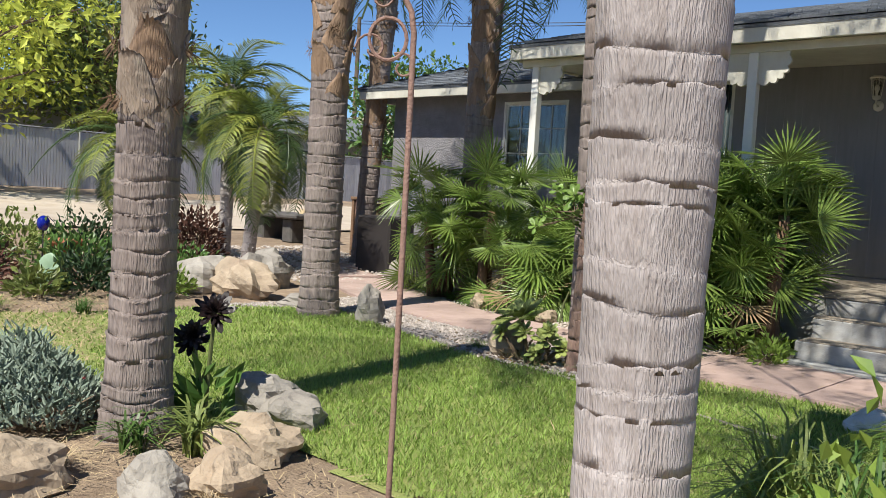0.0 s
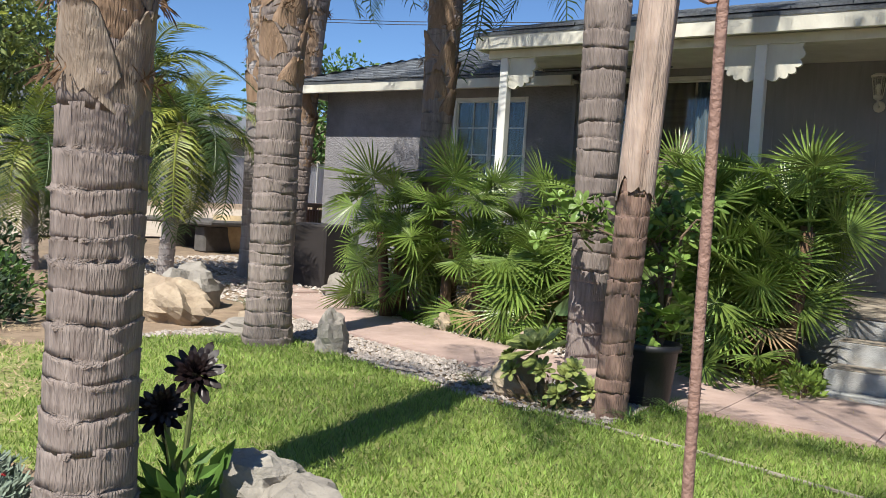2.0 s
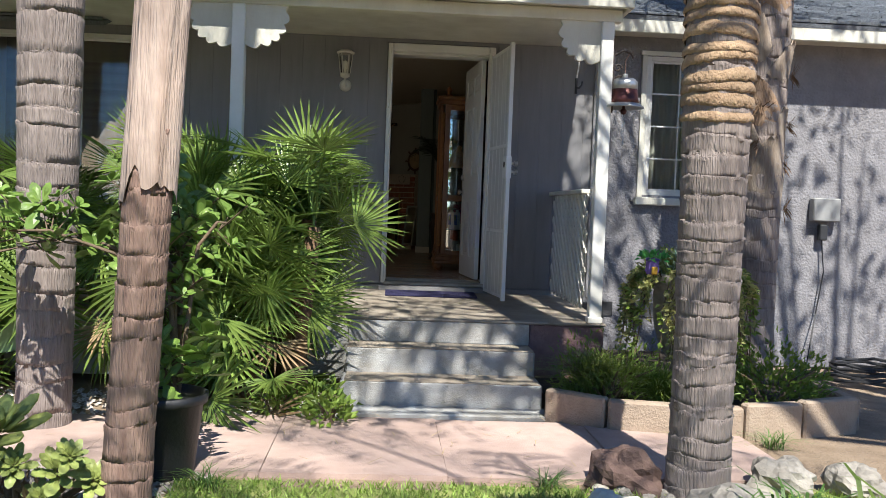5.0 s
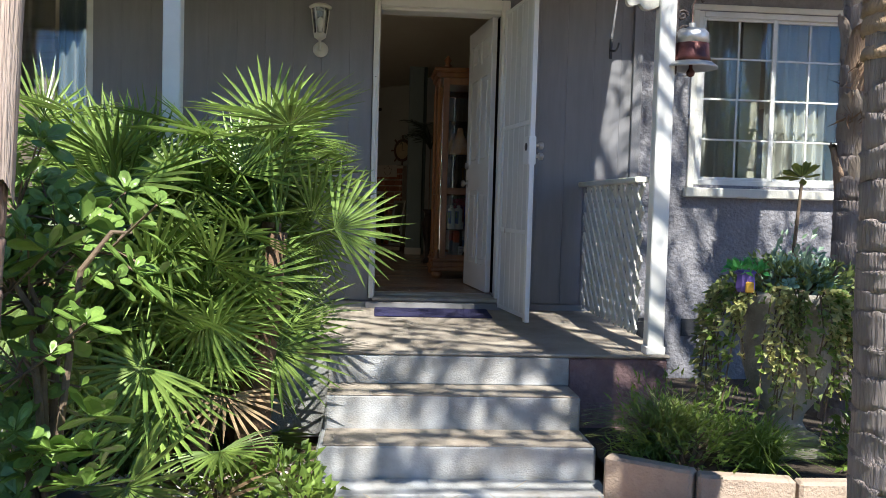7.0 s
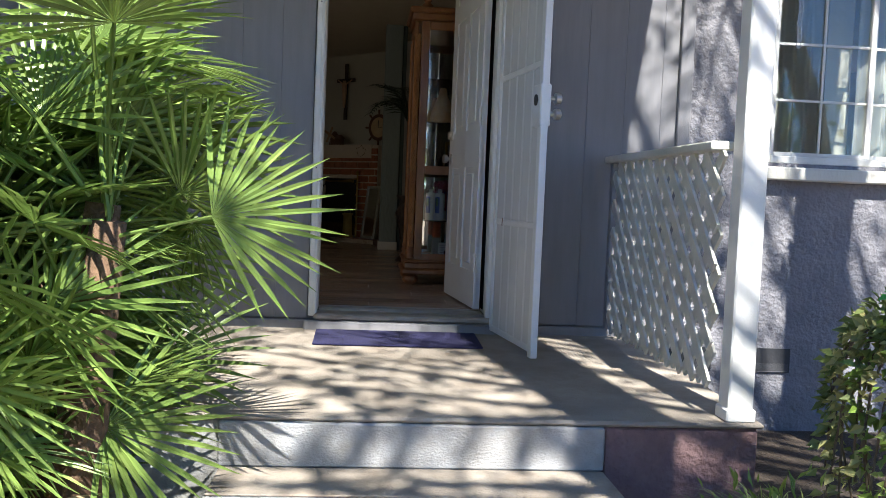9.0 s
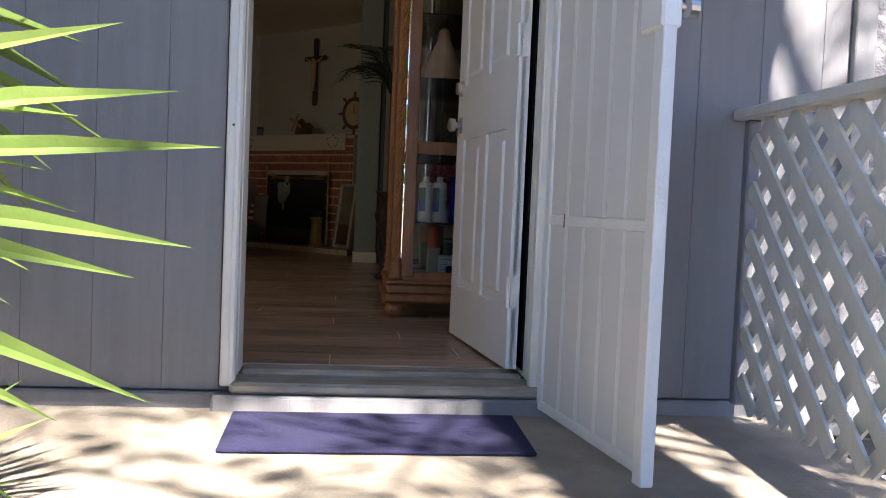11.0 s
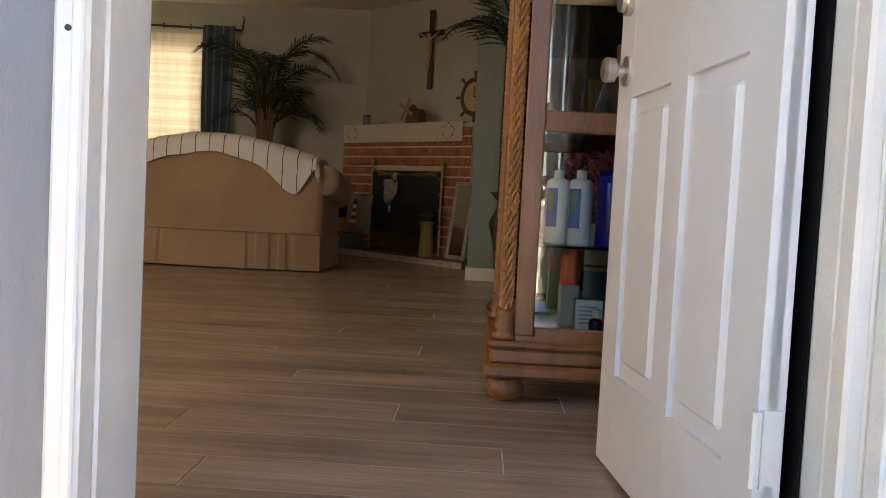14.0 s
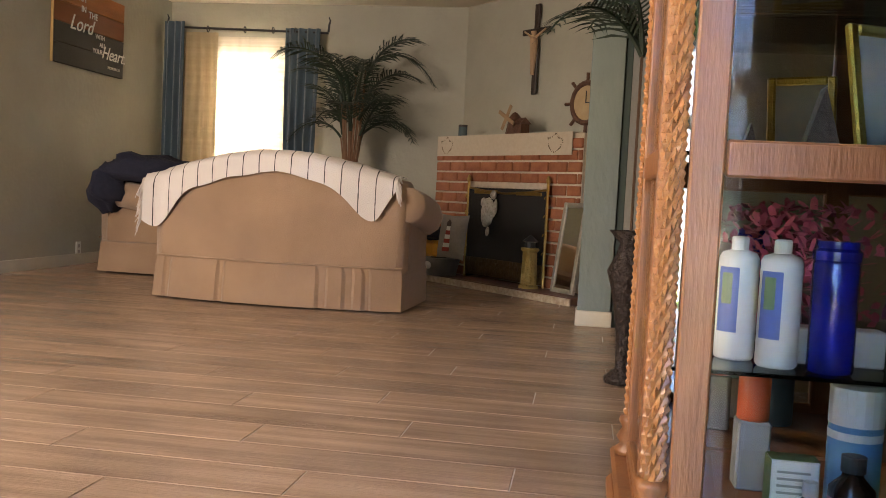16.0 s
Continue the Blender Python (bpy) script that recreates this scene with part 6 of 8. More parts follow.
# shepherd's hook
hk = thing("shepherd_hook", (0.862, -8.25, ground_z(0.862, -8.25)), "rusty iron shepherd's hook with ring ornament", "garden hook")
hook_dir = Vector((-0.72, -0.69, 0))
H0 = 1.78
part("pole", G().tube([(0, 0, -0.2), (0.004, 0, 0.6), (0, 0.004, 1.2), (0, 0, H0)] + [tuple(hook_dir * (0.13 - 0.13 * math.cos(t)) + Vector((0, 0, H0 + 0.16 * math.sin(t)))) for t in (0.4, 0.8, 1.2, 1.57, 1.95, 2.3)], [0.0095] * 4 + [0.009] * 6, 8), RUST, hk, smooth=True)
rc = hook_dir * 0.075 + Vector((0, 0, H0 - 0.02))
part("ring", G().tube([tuple(rc + hook_dir * 0.055 * math.cos(t * 0.35) + Vector((0, 0, 0.062 * math.sin(t * 0.35)))) for t in range(19)], 0.006, 6), RUST, hk)
for k, (sx, sz, r0_) in enumerate(((0.12, -0.05, 0.05), (0.03, -0.1, 0.045), (0.1, 0.1, 0.04))):
    c = hook_dir * sx + Vector((0, 0, H0 + sz))
    part("scroll", G().tube([tuple(c + (hook_dir * math.cos(t * 0.5 + k) + Vector((0, 0, math.sin(t * 0.5 + k)))) * r0_ * (1 - t / 16)) for t in range(13)], 0.004, 5), RUST, hk)

# far left bed
for k, (x, y, r_, n_, sz, m_, lb) in enumerate(((-6.6, -5.6, (0.5, 0.4, 0.45), 700, 0.09, DARKG, "dark green leafy plant in the far bed"), (-7.6, -5.2, (0.6, 0.5, 0.6), 800, 0.09, GREEN, "green leafy shrub in the far bed"),
                                           (-8.6, -4.6, (0.6, 0.5, 0.7), 800, 0.09, DARKG, "dark leafy shrub in the far bed"), (-7.2, -6.6, (0.5, 0.5, 0.5), 600, 0.09, REDBROWN, "dark red-brown shrub in the far bed"),
                                           (-8.4, -6.2, (0.6, 0.5, 0.5), 700, 0.09, GREEN, "green shrub in the far bed"), (-9.3, -5.2, (0.7, 0.6, 0.6), 700, 0.1, OLIVE, "olive green shrub in the far bed"),
                                           (-7.3, -4.0, (0.45, 0.4, 0.4), 600, 0.08, GREEN, "green shrub by the boulders"), (-8.7, -3.0, (0.5, 0.45, 0.95), 900, 0.10, REDBROWN, "dead brown shrub by the small palms"),
                                           (-6.2, -4.9, (0.4, 0.3, 0.3), 400, 0.08, LIME, "lime green plant by the boulders"), (-7.9, -7.4, (0.6, 0.5, 0.45), 600, 0.09, DARKG, "dark shrub in the far bed"), (-6.4, -6.2, (0.3, 0.25, 0.3), 300, 0.1, OLIVE, "broad-leaved green plant in the far bed"))):
    bush("bed_shrub", (x, y), r_, n_, sz, m_, lb, "shrub", 130 + k, 0.5, 5, "far bed shrubs")
ca = thing("prickly_pear", (-6.88, -5.9, ground_z(-6.88, -5.9)), "grey-green prickly pear pads", "cactus")
for x, z, w, h_, t_ in ((0, 0.18, 0.13, 0.2, 8), (0.16, 0.14, 0.1, 0.15, 30), (-0.12, 0.12, 0.09, 0.13, -25)):
    part("pad", G().blob((0, 0, 0), (w, 0.028, h_), 0.06, int(w * 100), 18, 10).move(pose(x, 0.0, z, 0, t_, 35)), SUCC, ca, smooth=True)
tp = thing("terracotta_pot", (-8.3, -5.05, ground_z(-8.3, -5.05) - 0.12), "terracotta pot in the far bed", "pot")
part("pot", G().lathe([(0.12, 0.1), (0.2, 0.42), (0.22, 0.42), (0.22, 0.48), (0.19, 0.48)], 18), mat("terracotta", (0.42, 0.16, 0.08), (0.34, 0.13, 0.07), 8, 0.85), tp, smooth=True)
part("foot", G().lathe([(0.14, -0.02), (0.12, 0.1)], 18), MATS["terracotta"], tp)
gb = thing("gazing_ball", (-8.6, -5.22, ground_z(-8.6, -5.22) - 0.1), "blue glass ornament on an iron stake", "ornament")
part("ball", G().blob((0, 0, 0.62), (0.08, 0.08, 0.1), 0.02, 1, 16, 10), BLUEG, gb, smooth=True)
part("stake", G().tube([(0, 0, -0.05), (0, 0, 0.55)], 0.01, 6).tube([(0, 0, 0.55), (0.12, 0, 0.72), (0.3, 0, 0.66)], 0.006, 5), BLACKP, gb)

# pygmy date palms
PYG = [mesh_of("frond", frond_mesh(1.35, 60 + s_, 40, 1.0 + 0.15 * s_, 0.36, 0.021), FROND if s_ % 2 else YFROND) for s_ in range(4)]


def pygmy(at, h, seed, lean):
    p = thing("date_palm", (at[0], at[1], ground_z(*at)), "small yellow-green pygmy date palm with a knobbly trunk", "palm tree", "pygmy date palms")
    rng = random.Random(seed)
    part("trunk", trunk_mesh(h, 0.09, 0.11, seed, lean, 0.2, 0.06, 0.02, 20), MATS["palm_bark_pale"], p, smooth=False)
    for i in range(30):
        f = part("frond", PYG[i % 4], None, p)
        f.matrix_basis = pose(lean[0], lean[1], h - 0.03, 0, 0, i * 137.5) @ pose(0.04, 0, 0, rng.uniform(-12, 12), -62 + 118 * i / 30, 0) @ Matrix.Scale(rng.uniform(0.85, 1.1), 4)
    part("dry_skirt", leaf_g(120, lambda r_: ((lean[0] + r_.uniform(-0.1, 0.1), lean[1] + r_.uniform(-0.1, 0.1), h - r_.uniform(0.0, 0.4)), (r_.uniform(-1, 1), r_.uniform(-1, 1), 0.8)), 0.12, seed, 0.25), MATS["dead_leaf"], p)["kind"] = "stuff"


pygmy((-8.0, -2.55), 2.0, 201, (0.15, 0.1))
pygmy((-8.6, -2.55), 2.6, 202, (-0.1, 0.1))
pygmy((-9.6, -3.4), 1.6, 203, (-0.1, 0.0))

# bench, crate, cage and table things by the yard
bn = thing("stone_table", (-11.6, 0.9, ground_z(-11.6, 0.9)), "dark stone garden table", "table")
DST = mat("dark_stone", (0.11, 0.10, 0.095), (0.07, 0.065, 0.06), 8, 0.8, 0.5, 40)
part("top", G().box(-0.9, -0.5, 0.42, 0.9, 0.5, 0.52, 0.03), DST, bn)
part("leg", G().box(-0.6, -0.35, -0.05, -0.3, 0.35, 0.42, 0.03), DST, bn)
part("leg", G().box(0.3, -0.35, -0.05, 0.6, 0.35, 0.42, 0.03), DST, bn)
bs = thing("straw_basket", (-11.2, 1.25, ground_z(-11.2, 1.25)), "round straw basket on the ground", "basket")
part("basket", G().lathe([(0.22, -0.02), (0.28, 0.3), (0.29, 0.62), (0.25, 0.62)], 18), STRAW, bs, smooth=True)
st_ = solid("garden_statue", G().lathe([(0.2, -0.05), (0.22, 0.1), (0.15, 0.3), (0.17, 0.55), (0.11, 0.78), (0.07, 0.85), (0.09, 0.95), (0.0, 1.06)], 14), STONE, "weathered pale garden figure", "statue", kind="thing", smooth=True)
st_.matrix_basis = pose(-12.6, 1.3, ground_z(-12.6, 1.3))
cg = thing("wire_crate", (-8.75, 1.0, ground_z(-8.75, 1.0)), "brown wooden crate with wire sides", "crate")
CRW = mat("crate_wood", (0.22, 0.13, 0.075), (0.14, 0.08, 0.05), 10, 0.85, 0.4, 50, stretch=(1, 1, 3))
part("base", G().box(-0.55, -0.45, -0.1, 0.55, 0.45, 0.1, 0.01), CRW, cg)
part("top", G().box(-0.57, -0.47, 1.0, 0.57, 0.47, 1.06, 0.01), CRW, cg)
for k in range(18):
    part("wire", G().tube([(-0.5 + k * 1.0 / 17, -0.44, 0.1), (-0.5 + k * 1.0 / 17, -0.44, 1.0)], 0.008, 4), RUST, cg)
part("inner_box", G().box(-0.45, -0.3, 0.1, 0.45, 0.4, 0.95, 0.01), CRW, cg)
for x in (-0.52, 0.52):
    for y in (-0.42, 0.42):
        part("corner_post", G().box(x - 0.03, y - 0.03, 0.1, x + 0.03, y + 0.03, 1.0, 0.005), CRW, cg)
bin_ = solid("dark_bin", G().box(-0.35, -0.3, -0.1, 0.35, 0.3, 0.85, 0.03), mat("dark_bin_paint", (0.03, 0.025, 0.025), None, 6, 0.6), "dark bin by the house corner", "bin", kind="thing")
bin_.matrix_basis = pose(-7.4, -0.4, ground_z(-7.4, -0.4), 0, 0, 4)

# drive, fence, far trees and houses
solid("driveway", sheet(-21.5, -13.2, -40, 40, 1.0, 0.02), SAND, "pale sandy driveway with tree shadows", "driveway")
fn = thing("fence", (-25.2, 0, ground_z(-25.2, 0)), "weathered grey slatted chain-link fence", "fence")
FEN = mat("fence_grey", (0.50, 0.50, 0.53), (0.38, 0.38, 0.41), 3, 0.7, 0.2, 40, stretch=(1, 1, 0.3), vary=0.18, stain=0.15)
sl_ = G()
y = -30.0
rng = random.Random(2)
while y < 36:
    sl_.box(-0.012 + rng.uniform(-0.01, 0.01), y, -0.05, 0.012, y + 0.082, 1.76 + rng.uniform(-0.015, 0.015))
    y += 0.095
part("slats", sl_, FEN, fn)["kind"] = "stuff"
for k in range(23):
    part("post", G().tube([(0.05, -30 + 3 * k, -0.1), (0.05, -30 + 3 * k, 1.84)], 0.035, 8), mat("galvanised", (0.45, 0.45, 0.45), None, 6, 0.5, metal=0.4), fn)
part("top_rail", G().tube([(0.03, -30, 1.8), (0.03, 36, 1.8)], 0.022, 6), MATS["galvanised"], fn)


def tree(at, h, r, seed, material, label, n=5200, size=0.32, trunk_r=0.2, cat="tree"):
    t = thing("tree", (at[0], at[1], ground_z(*at[:2]) + (at[2] if len(at) > 2 else 0)), label, cat, "far trees")
    rng = random.Random(seed)
    part("trunk", G().tube([(0, 0, -0.3), (0.1, 0, h * 0.2), (0.0, 0.1, h * 0.5), (0.1, 0, h * 0.8)], [trunk_r, trunk_r * 0.8, trunk_r * 0.5, trunk_r * 0.15], 10), MATS["bush_stem"], t)
    tips = []
    for k in range(26):
        a, z = k * 2.4, h * (0.28 + 0.68 * (k + rng.random()) / 27)
        rr = r * math.sin(math.pi * min(1, 0.25 + 0.72 * (z / h - 0.22))) * rng.uniform(0.55, 1.05)
        tip = Vector((rr * math.cos(a), rr * math.sin(a), z))
        part("limb", G().tube([(0, 0, z * 0.62), (tip.x * 0.5, tip.y * 0.5, z * 0.85), tip], [trunk_r * 0.3, trunk_r * 0.16, 0.02], 6), MATS["bush_stem"], t)
        tips += [tip, tip * 0.6 + Vector((0, 0, z * 0.36))]

    def place(r_):
        c = r_.choice(tips)
        d = Vector((r_.gauss(0, 1), r_.gauss(0, 1), r_.gauss(0, 0.75)))
        return c + d * r * 0.16, d.normalized()
    part("crown", leaf_g(n, place, size, seed, 0.5, 0.1, 0.0), material, t)["kind"] = "stuff"
    return t


YTREE = mat("yellow_tree_leaf", (0.60, 0.61, 0.11), (0.42, 0.50, 0.08), 0.6, 0.6, vary=0.35, trans=0.5)
tree((-31, 0.5), 9.5, 4.6, 301, YTREE, "bushy yellow-green tree beyond the fence", 16000, 0.24)
tree((-30.5, 6.0), 8.5, 3.8, 302, OLIVE, "green tree beyond the fence", 9000, 0.26)
tree((-34, -6.5), 9.5, 4.5, 303, OLIVE, "dense green tree beyond the fence", 9000, 0.28)
tree((-27, 19.5), 6.8, 3.2, 304, GREEN, "green tree behind the small palms", 5200, 0.3)
tree((-24, 26), 6.2, 3.4, 305, OLIVE, "olive green tree behind the house", 5000, 0.3)
tree((-16, 30), 6.0, 3.6, 306, GREEN, "green tree behind the house", 5000, 0.32)
tree((-40, 12), 8.0, 4.5, 307, DARKG, "dark green far tree", 5000, 0.4)
tree((-13, 24), 7.4, 2.8, 308, LIME, "light green tree above the roof", 4200, 0.3)
# the street side, as the cabinet's glass mirrors it
tree((-1.5, -17.5), 5.0, 2.4, 311, LIME, "leafy light green tree on the street side", 2600, 0.28)
tree((3.6, -18.0), 5.4, 2.6, 312, OLIVE, "leafy green tree on the street side", 2600, 0.28)
tree((8.5, -16.5), 4.8, 2.4, 313, LIME, "leafy light green tree on the street side", 2400, 0.28)
# garden tree out of view, its crown placed to dapple the house front
def shade_tree(at, crown, r, label, seed, n, side):
    t = thing("tree", (at[0], at[1], ground_z(*at)), label, "tree")
    rng = random.Random(seed)
    c = Vector(crown) - Vector((at[0], at[1], 0))
    fork = Vector((c.x * 0.3, c.y * 0.3, 3.6))
    part("trunk", G().tube([(0, 0, -0.3), (c.x * 0.05, 0, 1.4), (c.x * 0.15, c.y * 0.15, 2.6), fork], [0.24, 0.2, 0.17, 0.15], 12), MATS["bush_stem"], t)
    tips = []
    for k in range(44):
        a, q = k * 2.4, math.sqrt((k + 0.5) / 44)
        tip = c + Vector((r[0] * q * math.cos(a), r[1] * q * math.sin(a), r[2] * (rng.uniform(-0.6, 1.0) - 0.5 * q)))
        mid = fork.lerp(tip, 0.5) + Vector((0, 0, 0.5))
        part("limb", G().tube([fork, mid, tip], [0.06, 0.035, 0.01], 6), MATS["bush_stem"], t)
        tips += [(mid, tip)] * 2
    for k in range(16):
        a, q = k * 2.4, math.sqrt((k + 0.5) / 16)
        tip = Vector(side) - Vector((at[0], at[1], 0)) + Vector((0.95 * q * math.cos(a), 0.9 * q * math.sin(a), rng.uniform(-0.3, 0.4)))
        mid = tip + Vector((0.5, 0.2, -0.15))
        part("limb", G().tube([fork, fork.lerp(mid, 0.6) + Vector((0, 0, 0.6)), mid, tip], [0.06, 0.04, 0.02, 0.008], 6), MATS["bush_stem"], t)
        tips += [(mid, tip)] * 3

    def place(r_):
        m_, e_ = r_.choice(tips)
        d = Vector((r_.gauss(0, 1), r_.gauss(0, 1), r_.gauss(0, 0.6)))
        return m_.lerp(e_, r_.uniform(0.45, 1.05)) + d * 0.27, d.normalized()
    part("crown", leaf_g(n, place, 0.14, seed, 0.42, 0.1, 0.0), GREEN, t)["kind"] = "stuff"
    return t


shade_tree((6.6, -6.8), (2.9, -4.6, 7.2), (3.2, 1.9, 0.8), "tall leafy garden tree out of view, shading the house front", 321, 2600, (0.95, -7.0, 7.0))
tree((-21.5, -2.5, 0), 8.5, 3.6, 309, YTREE, "tall yellow-green tree whose branches hang over the drive", 3000, 0.3)


def far_house(at, w, d, h, yaw, label, wall_m):
    hs_ = thing("far_house", pose(at[0], at[1], ground_z(at[0], at[1]), 0, 0, yaw), label, "house", "far houses")
    part("wall", G().box(-w / 2, -d / 2, -0.5, w / 2, d / 2, h), wall_m, hs_)
    part("roof", G().add([(-w / 2 - 0.5, -d / 2 - 0.5, h), (w / 2 + 0.5, -d / 2 - 0.5, h), (w / 2 + 0.5, d / 2 + 0.5, h), (-w / 2 - 0.5, d / 2 + 0.5, h), (-w / 2 - 0.5, 0, h + 1.5), (w / 2 + 0.5, 0, h + 1.5)], [(0, 1, 5, 4), (1, 2, 5), (2, 3, 4, 5), (3, 0, 4), (3, 2, 1, 0)]), SHINGLE, hs_)
    for k in range(3):
        x = -w / 2 + w * (k + 0.5) / 3
        wd = part("window", G().box(x - 0.5, -d / 2 - 0.04, 1.0, x + 0.5, -d / 2 + 0.02, 2.0, 0.01), WFRAME, hs_)
        part("pane", G().box(x - 0.42, -d / 2 - 0.06, 1.08, x + 0.42, -d / 2 - 0.045, 1.92), BLACKP, wd)


PALEW = mat("far_house_wall", (0.42, 0.41, 0.40), (0.36, 0.35, 0.34), 1, 0.8)
far_house((-36, 2.0), 12, 8, 2.7, 90, "low grey house beyond the fence", PALEW)
far_house((-34, 16), 11, 8, 2.6, 90, "low grey house beyond the fence", PALEW)
far_house((-22, 38), 14, 8, 2.6, 0, "low white house beyond the yard", PALEW)
hill = G()
for i in range(41):
    a = radians(60 + 140 * i / 40)
    for r_, z in ((150, 0.0), (175, 10 + 6 * noise.noise(Vector((i * 0.3, 1, 0)))), (230, 17 + 9 * noise.noise(Vector((i * 0.25, 4, 0))))):
        hill.v.append((r_ * math.cos(a), r_ * math.sin(a), z))
hill.f = [(i * 3 + j, (i + 1) * 3 + j, (i + 1) * 3 + j + 1, i * 3 + j + 1) for i in range(40) for j in range(2)]
solid("backdrop", hill, mat("dry_hill", (0.30, 0.25, 0.17), (0.17, 0.17, 0.09), 0.08, 0.95), "dry far hillside", "hill")
pw = thing("power_line", (0, 0, 0), "thin black power line between far poles", "power line")
for y0_, z0_ in ((0.0, 0.0), (0.6, 0.25)):
    part("wire", G().tube([(-34 + 50 * t / 12, 22 + 6 * t / 12 + y0_, 10.2 + z0_ - 4 * 1.2 * (t / 12) * (1 - t / 12)) for t in range(13)], 0.018, 4), BLACKP, pw)
for x, y in ((-34, 22.3), (16, 28.3)):
    part("pole", G().tube([(x, y, -0.5), (x, y, 10.6)], [0.16, 0.11], 8), MATS["bush_stem"], pw)


# ---- living room ----
WOOD = mat("cabinet_wood", (0.36, 0.148, 0.050), (0.235, 0.088, 0.029), 7, 0.42, 0.12, 60, stretch=(3, 3, 0.35), stain=0.35, sscale=3, coat=0.1)
ROPE = mat("rope_carving", (0.48, 0.215, 0.065), (0.30, 0.12, 0.038), 25, 0.4, 0.3, 80, vary=0.2, coat=0.2)
MIRROR = mat("mirror_back", (0.80, 0.81, 0.80), (0.79, 0.80, 0.79), 2, 0.01, metal=1.0)
FABRIC = mat("tan_upholstery", (0.37, 0.245, 0.155), (0.31, 0.20, 0.125), 2.2, 0.95, 0.4, 260, stain=0.15, sscale=2.5, sheen=0.3)

cab = thing("curio_cabinet", (0.58, 1.45, FLOOR), "carved wooden curio cabinet with glass doors and bun feet", "cabinet")
CW, CD, CH = 1.05, 0.52, 1.86
part("base", G().box(-0.035, -0.03, 0.07, CW + 0.035, CD + 0.03, 0.11, 0.01).box(-0.02, -0.018, 0.11, CW + 0.02, CD, 0.155, 0.008).box(-0.03, -0.025, 0.155, CW + 0.03, CD + 0.02, 0.175, 0.007), WOOD, cab)
for x in (0.03, CW - 0.03):
    for y in (0.03, CD - 0.03):
        part("bun_foot", G().lathe([(0.02, 0.0), (0.045, 0.012), (0.056, 0.035), (0.045, 0.06), (0.03, 0.07)], 18, (x, y, 0)), WOOD, cab, smooth=True)
part("floor_board", G().box(0, 0.0, 0.175, CW, CD, 0.19), WOOD, cab)
part("mirror_back", G().box(0.03, CD - 0.02, 0.2, CW - 0.03, CD - 0.014, CH - 0.05), MIRROR, cab, "mirror back")
part("back_board", G().box(0, CD - 0.012, 0.19, CW, CD, CH), WOOD, cab)
part("crown", G().box(-0.04, -0.035, CH, CW + 0.04, CD + 0.03, CH + 0.04, 0.01).box(-0.02, -0.02, CH - 0.05, CW + 0.02, CD + 0.01, CH, 0.008), WOOD, cab)
part("finial", G().lathe([(0.03, 0), (0.04, 0.02), (0.02, 0.04), (0.035, 0.07), (0.0, 0.12)], 14, (0.08, 0.05, CH + 0.04)), WOOD, cab, smooth=True)
# stiles and rails of the front
for x0, x1 in ((0.045, 0.10), (CW / 2 - 0.03, CW / 2 + 0.03), (CW - 0.10, CW - 0.045)):
    part("stile", G().box(x0, 0, 0.19, x1, 0.025, CH - 0.05, 0.004), WOOD, cab)
for z0, z1 in ((0.178, 0.215), (0.765, 0.825), (CH - 0.11, CH - 0.051)):
    part("rail", G().box(0.101, 0.001, z0, CW - 0.101, 0.024, z1, 0.004), WOOD, cab)
for y0, y1 in ((0.05, 0.10), (CD - 0.08, CD - 0.02)):
    part("side_stile", G().box(0.0, y0, 0.19, 0.025, y1, CH - 0.05, 0.004), WOOD, cab)
for z0, z1 in ((0.178, 0.215), (0.765, 0.815), (CH - 0.11, CH - 0.051)):
    part("side_rail", G().box(0.001, 0.101, z0, 0.024, CD - 0.081, z1, 0.004), WOOD, cab)
part("glass", G().box(0.1, 0.01, 0.2, CW - 0.1, 0.014, CH - 0.06), glass("cabinet_glass", (0.93, 0.94, 0.93)), cab)
part("side_glass", G().box(0.01, 0.1, 0.2, 0.014, CD - 0.08, CH - 0.06), glass("cabinet_glass"), cab)
part("right_side", G().box(CW - 0.02, 0.03, 0.19, CW, CD - 0.02, CH - 0.05, 0.003), WOOD, cab)
for z in (0.44, 0.80, 1.12, 1.42):
    part("glass_shelf", G().box(0.03, 0.05, z, CW - 0.03, CD - 0.025, z + 0.007), glass("shelf_glass", (0.80, 0.88, 0.84)), cab)


def rope_column(x, y, z0, z1, r):
    """A carved rope: slanting leaf-like scales round a column."""
    g = G().tube([(x, y, z0), (x, y, z1)], r * 0.72, 12)
    k, z = 0, z0
    while z < z1 - 0.01:
        for s in range(8):
            a = 2 * math.pi * (s + (k % 2) * 0.5) / 8
            c, d = math.cos(a), math.sin(a)
            t = Vector((-d, c, 0))
            o = Vector((x + c * r * 0.62, y + d * r * 0.62, z))
            n = Vector((c, d, 0))
            g.add([o - t * r * 0.42, o + n * r * 0.2 + Vector((0, 0, -0.003)), o + t * r * 0.42 + Vector((0, 0, 0.014)), o + n * r * 0.45 + t * 0.1 * r + Vector((0, 0, 0.013)), o + t * r * 0.1 + n * 0.15 * r + Vector((0, 0, 0.024))], [(0, 1, 3), (1, 2, 3), (2, 4, 3), (4, 0, 3)])
        z += 0.0155
        k += 1
    return g


for x, y in ((0.02, 0.02), (0.012, CD - 0.05), (CW - 0.02, 0.02)):
    part("rope_column", rope_column(x, y, 0.26, CH - 0.14, 0.021), ROPE, cab, "carved rope column")
    part("column_base", G().lathe([(0.036, 0.178), (0.036, 0.19), (0.024, 0.2), (0.034, 0.215), (0.022, 0.235), (0.03, 0.25), (0.026, 0.262)], 16, (x, y, 0)), WOOD, cab, smooth=True)

